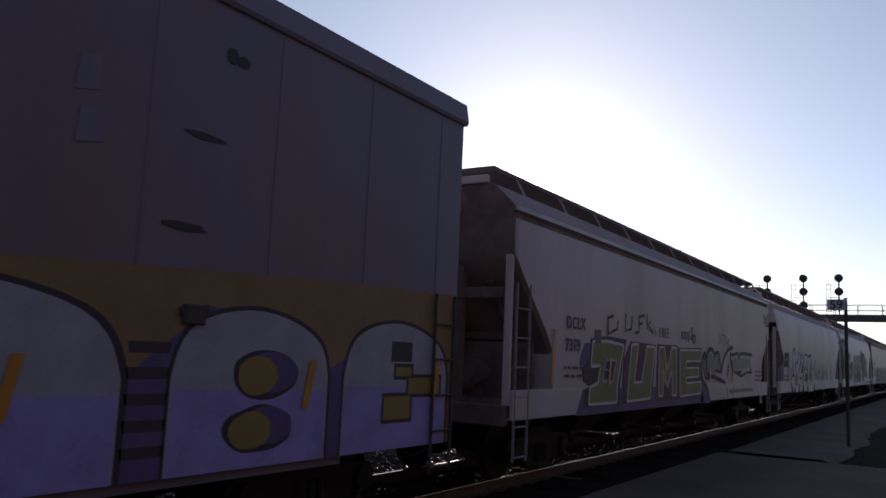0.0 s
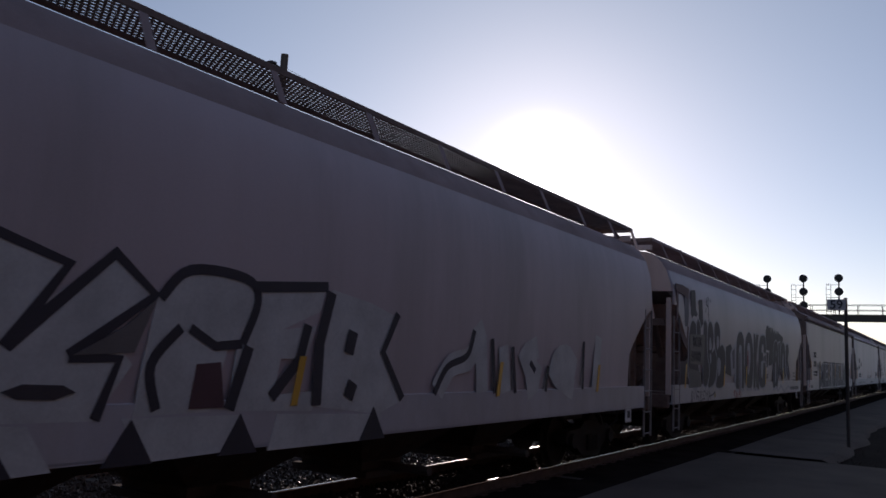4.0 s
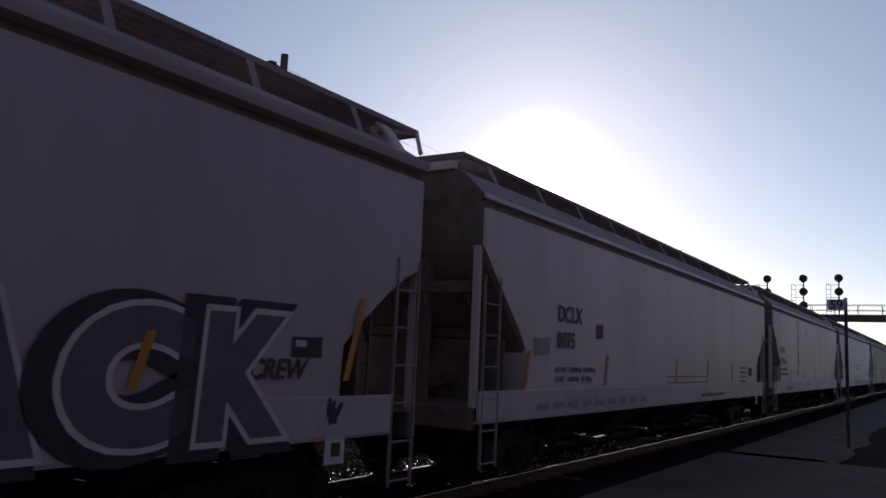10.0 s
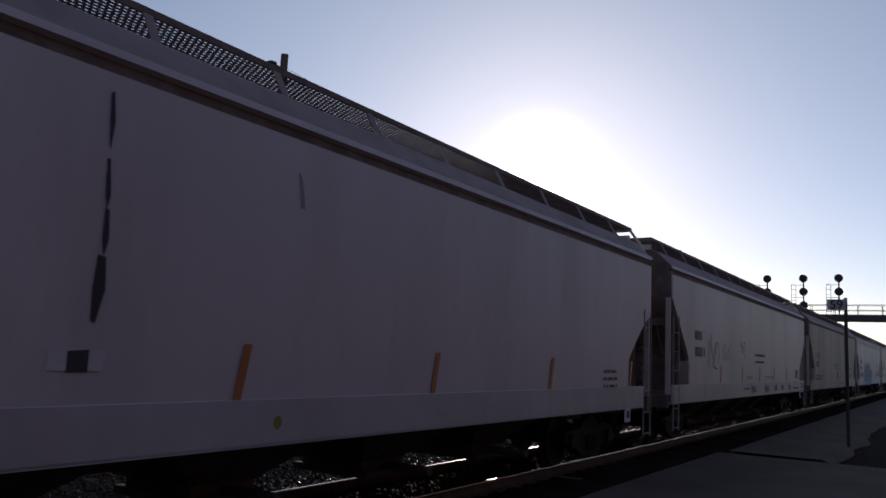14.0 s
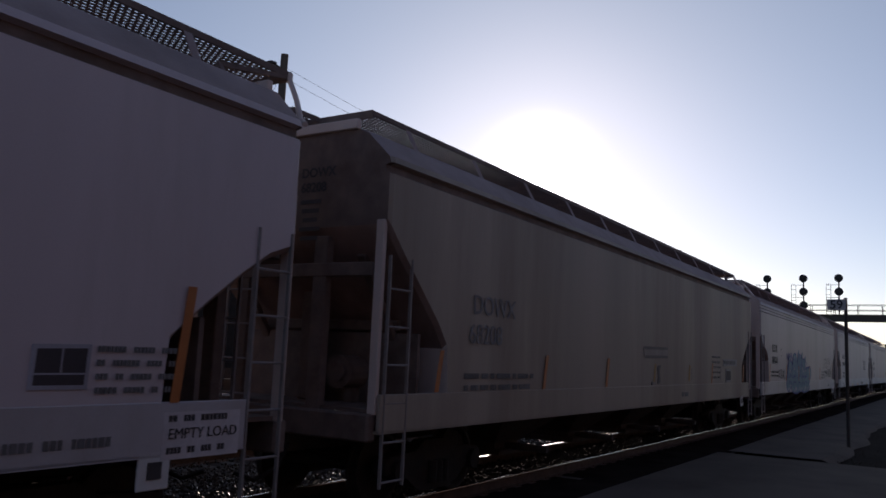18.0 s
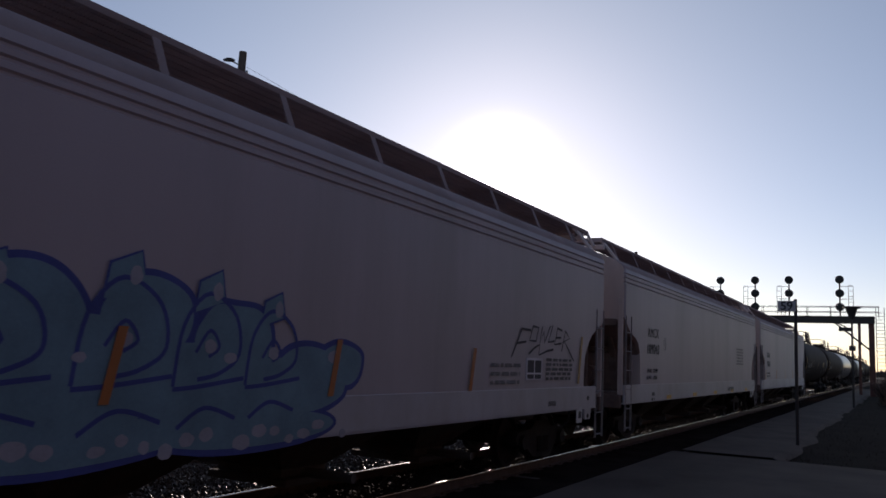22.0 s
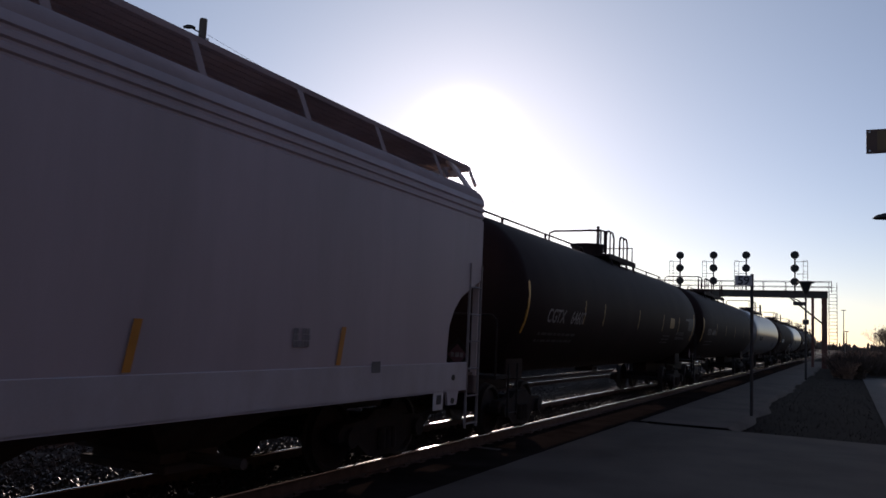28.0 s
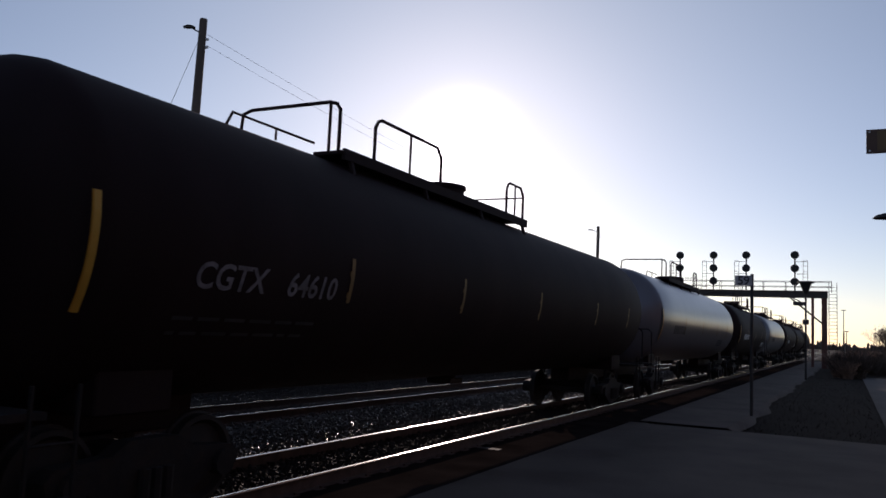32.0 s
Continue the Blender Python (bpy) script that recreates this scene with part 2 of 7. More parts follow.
strip("ground", -1500, 3500, -1800, 1800, -0.27, 60, 60, M["grass"], "flat dry grass and dirt ground to the horizon", "ground", 0.02)
strip("pavement", -30, 20.2, -8.0, 4.72, -0.12, 100, 42, M["asphalt"], "dark worn asphalt platform beside the track", "pavement", 0.012, 0.0, 0.45)
strip("path", 20.4, 120, 2.35, 4.66, -0.14, 130, 10, M["asphalt"], "dark asphalt path along the railway track", "path", 0.015, 0.0, 0.3)
strip("gravel_lane", 24, 66, -4.6, -0.9, -0.2, 120, 6, M["gravel"], "pale gravel lane beside the railway", "lane", 0.02)
strip("track_shoulder", -30, 120, 4.6, 6.0, -0.175, 220, 6, M["shoulder"], "dark trodden dirt shoulder beside the near rail", "ground", 0.012)
strip("ballast_bed", -60, 420, 4.55, 21.0, -0.20, 300, 16, M["ballast"], "grey crushed stone ballast under the tracks", "ballast", 0.03, 0.3)


def rail_mesh(x0, x1):
    prof = [(-0.07, -0.19), (0.07, -0.19), (0.07, -0.175), (0.012, -0.155), (0.012, -0.045), (0.037, -0.03), (0.037, -0.012), (0.0345, -0.006), (0.028, -0.0028), (0.018, -0.001), (0.006, 0.0),
            (-0.006, 0.0), (-0.018, -0.001), (-0.028, -0.0028), (-0.0345, -0.006), (-0.037, -0.012), (-0.037, -0.03), (-0.012, -0.045), (-0.012, -0.155), (-0.07, -0.175)]
    me = MB().loft([[(x, y, z) for y, z in prof] for x in np.linspace(x0, x1, 9)]).mesh("rail", M["railside"], 40)
    me.materials.append(M["rail"])
    for p in me.polygons:
        if p.center.z > -0.01 and abs(p.normal.z) > 0.3:
            p.material_index = 1
    return me


rail_data = rail_mesh(-60, 420)


def tie_mesh():
    return MB().box((0, 0, 0), (0.23, 2.6, 0.18), 0.02).mesh("tie", M["tie"])


def track(y, label):
    t = thing("railway_track", pose(0, y, 0), label, "railway track", "railway tracks", "structure")
    for s in (-1, 1):
        part("rail", rail_data, t, pose(0, s * 0.7525, 0))
    rnd = random.Random(int(y * 10))
    data = cached("tie", tie_mesh)
    for i in range(140):
        part("tie", data, t, pose(-6 + i * 0.54 + rnd.uniform(-0.02, 0.02), rnd.uniform(-0.04, 0.04), -0.275 + rnd.uniform(-0.01, 0.01), 0, 0, rnd.uniform(-1.5, 1.5)))
    rest = MB()
    for i in range(-90, 620):
        if not 0 <= i < 140:
            rest.box((-6 + i * 0.54, 0, -0.275), (0.23, 2.6, 0.18))
    tagged(part("far_ties", rest.mesh("far_ties", M["tie"]), t), kind="stuff")
    for s in (-1, 1):
        spikes = MB()
        for i in range(0, 140):
            spikes.box((-6 + i * 0.54, s * 0.7525, -0.178), (0.2, 0.32, 0.016))
            for q in (-0.1, 0.1):
                spikes.box((-6 + i * 0.54 + 0.05, s * 0.7525 + q, -0.16), (0.03, 0.03, 0.035))
        tagged(part("tie_plates", spikes.mesh("tie_plates", M["railside"]), t), kind="stuff")
    return t


track(YT, "steel rails with shiny worn tops on dark wooden ties")
track(YT2, "second railway track with steel rails on wooden ties")
track(17.0, "third railway track beyond on wooden ties")


def stones(name, material, label, count, near, far, seed):
    rnd = random.Random(seed)
    vs, fs = [], []
    base = [(1, 0, 0), (-1, 0, 0), (0, 1, 0), (0, -1, 0), (0, 0, 1), (0, 0, -1)]
    tri = [(0, 2, 4), (2, 1, 4), (1, 3, 4), (3, 0, 4), (2, 0, 5), (1, 2, 5), (3, 1, 5), (0, 3, 5)]
    for i in range(count):
        u = rnd.random()
        x = -3 + 60 * u * u if i % 3 else rnd.uniform(-3, 22)
        y = rnd.uniform(near, far) if i % 5 < 3 or far < 8 else rnd.uniform(far, 16.0)
        r = rnd.uniform(0.016, 0.044)
        o = len(vs)
        rot = Euler((rnd.uniform(0, 6), rnd.uniform(0, 6), rnd.uniform(0, 6))).to_matrix()
        zz = -0.185 + rnd.uniform(-0.01, 0.04)
        for b in base:
            q = rot @ (Vector(b) * r * rnd.uniform(0.7, 1.3))
            vs.append((x + q.x, y + q.y, zz + q.z))
        fs += [(a + o, b + o, c + o) for a, b, c in tri]
    me = bpy.data.meshes.new(name)
    me.from_pydata(vs, [], fs)
    me.materials.append(material)
    tagged(new(name, me), label, "gravel", "", "stuff")


stones("ballast_stones", M["stone"], "loose angular grey ballast stones between the tracks", 36000, 7.66, 10.2, 4)
stones("dark_ballast_stones", M["darkstone"], "dark matte ballast stones between the near rails", 19000, 6.16, 7.6, 5)


# ---- lineside things ----
def signal_gantry():
    X = 88.0
    g = thing("signal_gantry", pose(X, 0, -0.15), "steel signal bridge with a railed walkway over the tracks", "signal bridge")
    y0, y1 = 1.75, 21.0
    zb, zt = 6.85, 7.45
    for dx in (-0.45, 0.45):
        part("girder", MB().box((dx, (y0 + y1) / 2, (zb + zt) / 2), (0.08, y1 - y0, zt - zb)).box((dx, (y0 + y1) / 2, zb + 0.02), (0.22, y1 - y0, 0.04)).box((dx, (y0 + y1) / 2, zt - 0.02), (0.22, y1 - y0, 0.04)).mesh("girder", M["steel"]), g)
    part("walkway_deck", MB().box((0, (y0 + y1) / 2, zt + 0.04), (1.3, y1 - y0, 0.06)).mesh("walkway_deck", M["steel"]), g)
    for dx in (-0.65, 0.65):
        for z in (zt + 0.5, zt + 1.02):
            part("handrail", MB().rod((dx, y0 - 0.4, z), (dx, y1, z), 0.03, 6).mesh("handrail", M["steel"]), g)
        for i in range(10):
            y = y0 - 0.35 + i * 2.1
            part("rail_post", MB().rod((dx, y, zt), (dx, y, zt + 1.02), 0.03, 6).mesh("rail_post", M["steel"]), g)
    for yy in (2.05, 3.1, 20.5):
        w = 0.5 if yy < 3 or yy > 10 else 0.24
        part("column", MB().box((0, yy, (zb - 0.42) / 2), (0.5, w, zb + 0.42), 0.02).mesh("column", M["rusty"]), g)
    part("brace", MB().bar((0, 2.1, 4.2), (0, 5.2, 6.85), 0.16).mesh("brace", M["steel"]), g)
    for hy, side in ((4.70, -1), (9.30, 1), (12.52, 1), (15.95, 1)):
        mast = part("signal_mast", MB().rod((-0.7, hy, zt - 0.1), (-0.7, hy, 11.3), 0.07, 8).mesh("signal_mast", M["steel"]), g)
        for i, z in enumerate((11.1, 9.75, 8.4)):
            h = MB()
            h.rod((-0.82, hy, z), (-0.74, hy, z), 0.40, 24)
            h.rod((-0.74, hy, z), (-0.45, hy, z), 0.2, 12)
            h.rod((-1.05, hy, z + 0.02), (-0.82, hy, z + 0.02), 0.13, 12)
            part("signal_head", h.mesh("signal_head", M["matblack"]), mast, None, "round black signal target with a hooded lens")
        lad = MB()
        ly = hy + side * 0.75
        for q in (-0.0, 0.42):
            lad.rod((-0.5, ly + side * q, zt), (-0.5, ly + side * q, 10.5), 0.025, 6)
        for i in range(6):
            z = zt + 0.35 + i * 0.55
            lad.rod((-0.5, ly, z), (-0.5, ly + side * 0.42, z), 0.02, 6)
        for z in (9.2, 10.45):
            lad.rod((-0.6, hy, z), (-0.5, ly + side * 0.42, z), 0.025, 6)
        part("mast_ladder", lad.mesh("mast_ladder", M["steel"]), mast)
    lad = part("ladder", MB().rod((0, 1.64, -0.3), (0, 1.64, 8.4), 0.035, 6).rod((0, 0.92, -0.3), (0, 0.92, 8.4), 0.035, 6).mesh("ladder", M["steel"]), g)
    rung = MB().rod((0, 0.92, 0), (0, 1.64, 0), 0.022, 6).mesh("rung", M["steel"])
    for i in range(24):
        part("rung", rung, lad, pose(0, 0, 0.1 + i * 0.34))
    return g


signal_gantry()


def text_mesh(txt, size, material, offset=0.0, extrude=0.002, shear=0.0, space=1.0, align="LEFT", res=3):
    def build():
        cu = bpy.data.curves.new("lettering", "FONT")
        cu.body, cu.size, cu.extrude, cu.offset, cu.shear, cu.space_character = txt, size, extrude, offset, shear, space
        cu.align_x, cu.resolution_u = align, res
        ob = bpy.data.objects.new("lettering", cu)
        me = bpy.data.meshes.new_from_object(ob)
        bpy.data.objects.remove(ob)
        bpy.data.curves.remove(cu)
        me.materials.clear()
        me.materials.append(material)
        return me
    return cached(("text", txt, size, material.name, offset, shear, space, align, extrude), build)


def milepost():
    X, Y = 24.0, 2.4
    p = thing("milepost_sign", pose(X, Y, -0.1), "white number board on a slim steel post", "railway sign")
    part("post", MB().rod((0, 0, 0), (0, 0, 3.95), 0.045, 10).mesh("post", M["steel"]), p)
    part("board", MB().box((-0.06, 0.22, 3.76), (0.02, 0.46, 0.29), 0.006).mesh("board", mat("weathered_sign_board", (0.5, 0.47, 0.46), 0.5, vary=0.1)), p)
    part("numerals", text_mesh("59", 0.33, M["ink"], align="CENTER", offset=0.006), p, pose(-0.075, 0.22, 3.65, 90, 0, -90), "black painted numerals")


milepost()


def lantern_post():
    p = thing("lineside_post", pose(53.0, 2.25, -0.12), "dark steel post with a flared lantern and a small box", "lamp post")
    part("post", MB().rod((0, 0, 0), (0, 0, 5.2), 0.07, 10, 0.055).mesh("post", M["steel"]), p)
    part("lantern", MB().rod((0, 0, 5.15), (0, 0, 5.8), 0.12, 8, 0.34).rod((0, 0, 5.8), (0, 0, 5.9), 0.5, 8, 0.5).mesh("lantern", M["matblack"]), p)
    part("arm", MB().box((0, 0.35, 4.55), (0.3, 0.7, 0.22), 0.02).bar((0, 0.9, 5.0), (0, 0, 4.5), 0.06).mesh("arm", M["steel"]), p)
    part("box", MB().box((-0.05, 0, 3.45), (0.3, 0.34, 0.3), 0.02).mesh("box", M["steel"]), p)


lantern_post()


def utility_pole(X, Y, h, lean, arm):
    p = thing("utility_pole", pose(X, Y, -0.4, 0, lean, 25), "weathered wooden utility pole with a street lamp arm", "utility pole", "utility poles along the tracks")
    part("pole", MB().rod((0, 0, 0), (0, 0, h), 0.2, 12, 0.14).mesh("pole", M["wood"], 40), p)
    lamp = part("lamp_arm", MB().rod((0, 0, h - 0.55), (-0.2, arm, h - 0.38), 0.025, 6).mesh("lamp_arm", M["steel"]), p)
    part("lamp_head", MB().loft([[(-0.2 + dx * w, arm + (i - 1.5) * 0.14, h - 0.42 + dz * w) for dx, dz in ((-0.09, 0), (0.09, 0), (0.06, 0.1), (-0.06, 0.1))] for i, w in enumerate((0.5, 1, 1, 0.6))]).mesh("lamp_head", M["steel"]), lamp)
    for dz in (0.75, 1.05):
        part("insulator", cached("insulator", lambda: MB().rod((0, -0.14, 0), (0, -0.24, 0), 0.05, 8).mesh("insulator", M["sign"])), p, pose(0, 0, h - dz))
    return p


utility_pole(20.4, 20.5, 13.05, 1.5, 0.42)
utility_pole(74.9, 21.45, 12.9, 0, 0.75)


def wires():
    w = thing("overhead_wires", pose(0, 0, 0), "thin sagging cables between the utility poles", "cable")
    for za, zb in ((12.0, 11.8), (11.6, 11.4)):
        pts = []
        for i in range(25):
            u = i / 24
            pts.append((20.5 + u * 54.4, 20.3 + u * 1.05, za + (zb - za) * u - 3.4 * u * (1 - u)))
        part("cable", MB().tube(pts, 0.006, 5).mesh("cable", M["matblack"]), w)
    part("guy_wire", MB().tube([(20.5, 20.5, 12.0), (18.6, 21.5, 5.2), (17.0, 22.4, -0.4)], 0.008, 5).rod((19.0, 21.27, 6.5), (18.9, 21.33, 6.1), 0.04, 6).mesh("guy_wire", M["matblack"]), w)


wires()


def platform_sign():
    p = thing("platform_sign", pose(12.0, -1.52, -0.1), "brown sign board with bolts on a platform post", "sign")
    part("post", MB().rod((0, 0, 0), (0, 0, 5.2), 0.06, 10).mesh("post", M["steel"]), p)
    part("board", MB().box((0, 0.78, 4.78), (0.03, 1.0, 0.33), 0.006).mesh("board", mat("brown_sign_back", (0.10, 0.05, 0.03), 0.5)), p)
    part("face_panel", MB().box((-0.02, 0.70, 4.78), (0.012, 0.9, 0.27), 0.004).mesh("face_panel", mat("ochre_sign_face", (0.16, 0.10, 0.04), 0.5)), p)
    bolt = MB().rod((-0.03, 0, 0), (-0.02, 0, 0), 0.014, 8).mesh("bolt", M["sign"])
    for dz in (-0.13, 0.13):
        part("bolt", bolt, p, pose(0, 1.24, 4.78 + dz))
    lamp = part("lamp_arm", MB().rod((0, 0, 3.75), (0, 1.0, 3.78), 0.02, 8).mesh("lamp_arm", M["steel"]), p)
    part("lamp_shade", MB().loft([[(r * math.cos(a) * 0.8, 1.02 + r * math.sin(a), z) for a in [k * math.pi / 8 for k in range(16)]] for r, z in ((0.05, 3.80), (0.16, 3.77), (0.2, 3.73), (0.12, 3.72))]).mesh("lamp_shade", M["matblack"], 50), lamp)


platform_sign()


# ---- train ----
def trip(t):
    """How far the train has rolled at t seconds."""
    return 8.08 * t - 0.010 * t * t


CARS, WHEELS = [], []


def truck_parts(car, x):
    def frame_mesh():
        mb = MB()
        prof = [(-1.15, 0.52), (-1.05, 0.62), (-0.5, 0.66), (-0.3, 0.78), (0.3, 0.78), (0.5, 0.66), (1.05, 0.62), (1.15, 0.52), (1.12, 0.42),
                (0.8, 0.42), (0.45, 0.2), (0.3, 0.15), (-0.3, 0.15), (-0.45, 0.2), (-0.8, 0.42), (-1.12, 0.42)]
        mb.loft([[(px, y, z) for px, z in prof] for y in (-0.09, 0.09)])
        for sx in (-0.89, 0.89):
            mb.rod((sx, -0.16, 0.457), (sx, 0.1, 0.457), 0.13, 12)
        for sx in (-0.14, 0, 0.14):
            mb.rod((sx, -0.12, 0.24), (sx, -0.12, 0.52), 0.06, 8)
        return mb.mesh("side_frame", M["truck"])

    def wheel_mesh():
        mb = MB()
        mb.rod((0, -0.98, 0), (0, 0.98, 0), 0.075, 10)
        n = 28
        for s in (-1, 1):
            rings = []
            for r, y in ((0.08, 0.66), (0.10, 0.70), (0.36, 0.715), (0.40, 0.69), (0.49, 0.69), (0.485, 0.715), (0.457, 0.73), (0.45, 0.825), (0.40, 0.83), (0.36, 0.77), (0.12, 0.80), (0.09, 0.84)):
                rings.append([(r * math.cos(2 * math.pi * i / n), s * y, r * math.sin(2 * math.pi * i / n)) for i in range(n)])
            mb.loft(rings)
        for s in (-1, 1):
            for k in range(3):
                a = k * 2.094
                mb.rod((0.06 * math.cos(a), s * 0.98, 0.06 * math.sin(a)), (0.06 * math.cos(a), s * 1.02, 0.06 * math.sin(a)), 0.018, 6)
        return mb.mesh("wheelset", M["wheel"], 35)

    tr = part("truck", cached("bolster", lambda: MB().box((0, 0, 0.55), (0.36, 2.0, 0.26), 0.04).box((0, 0, 0.72), (0.5, 0.5, 0.12), 0.02).mesh("bolster", M["truck"])), car, pose(x, 0, 0), "cast steel two-axle truck")
    for s in (-1, 1):
        part("side_frame", cached("side_frame", frame_mesh), tr, pose(0, s * 1.0, 0, 0, 0, 0 if s < 0 else 180))
    for s in (-1, 1):
        w = part("wheelset", cached("wheelset", wheel_mesh), tr, pose(s * 0.89, 0, 0.457))
        WHEELS.append((w, s))
    return tr


def coupler_mesh():
    mb = MB()
    mb.box((0.3, 0, 0.86), (0.7, 0.13, 0.16), 0.02)
    mb.loft([[(0.6, y, z) for y, z in ((-0.1, 0.74), (0.1, 0.74), (0.1, 0.99), (-0.1, 0.99))], [(0.72, y, z) for y, z in ((-0.17, 0.72), (0.16, 0.72), (0.16, 1.0), (-0.17, 1.0))],
             [(0.82, y, z) for y, z in ((-0.17, 0.72), (-0.02, 0.72), (-0.02, 1.0), (-0.17, 1.0))]])
    mb.tube([(0.1, 0.35, 0.8), (0.3, 0.4, 0.55), (0.55, 0.3, 0.42), (0.72, 0.15, 0.5)], 0.025, 6)
    return mb.mesh("coupler", M["truck"])


def ladder_at(car, x, y, z0, z1, width, m, along="x"):
    d = (width, 0, 0) if along == "x" else (0, width, 0)
    key = ("ladder", width, z0, z1, m.name, along)

    def rails():
        mb = MB()
        for q in (0, 1):
            mb.bar((d[0] * q, d[1] * q, z0), (d[0] * q, d[1] * q, z1), 0.036, 0.022)
        return mb.mesh("ladder", m)
    lad = part("ladder", cached(key, rails), car, pose(x, y, 0))
    rung = cached(("rung", width, m.name, along), lambda: MB().rod((0, 0, 0), d, 0.014, 6).mesh("rung", m))
    z = z0 + 0.06
    while z < z1 - 0.05:
        part("rung", rung, lad, pose(0, 0, z))
        z += 0.42
    return lad


def pierced(xs, ys, solid, z0, z1):
    """One plate over a grid of cells with the cells that are not solid left open."""
    mb, ix = MB(), {}
    nx, ny = len(xs) - 1, len(ys) - 1

    def vert(i, j, k):
        if (i, j, k) not in ix:
            ix[i, j, k] = len(mb.v)
            mb.v.append((xs[i], ys[j], (z0, z1)[k]))
        return ix[i, j, k]
    for i in range(nx):
        for j in range(ny):
            if not solid(i, j):
                continue
            for k in (0, 1):
                mb.f.append((vert(i, j, k), vert(i + 1, j, k), vert(i + 1, j + 1, k), vert(i, j + 1, k)))
            for di, dj, p, q in ((-1, 0, (i, j), (i, j + 1)), (1, 0, (i + 1, j), (i + 1, j + 1)), (0, -1, (i, j), (i + 1, j)), (0, 1, (i, j + 1), (i + 1, j + 1))):
                u, v = i + di, j + dj
                if not (0 <= u < nx and 0 <= v < ny) or not solid(u, v):
                    mb.f.append((vert(*p, 0), vert(*q, 0), vert(*q, 1), vert(*p, 1)))
    return mb


def grating(length, y0, y1, z, open_type):
    ys = [y0]
    if open_type:                     # pressed plate with staggered holes
        n, rows = int(length / 0.068), max(3, round((y1 - y0) / 0.062))
        px, w = length / n, (y1 - y0) / rows
        xs = [-length / 2 + (i + d) * px for i in range(n) for d in (0, 0.3, 0.5, 0.8)] + [length / 2]
        for j in range(rows):
            ys += [y0 + w * j + 0.010, y0 + w * (j + 1) - 0.010]
        ys.append(y1)
        mb = pierced(xs, ys, lambda i, j: j % 2 == 0 or i % 4 == (0 if j % 4 == 1 else 2), z - 0.012, z)
    else:                             # tall narrow bars
        n = int(length / 0.04)
        px = length / n
        xs = [-length / 2 + (i + d) * px for i in range(n) for d in (0, 0.3)] + [length / 2]
        for j in range(5):
            ys += [y0 + (y1 - y0) * (j + d) / 5 for d in (0.1, 1.0)]
        mb = pierced(xs, ys, lambda i, j: i % 2 == 0 or j % 2 == 0, z - 0.034, z)
    for y in (y0, y1):
        mb.box((0, y, z - 0.03), (length, 0.012, 0.065))
    return mb


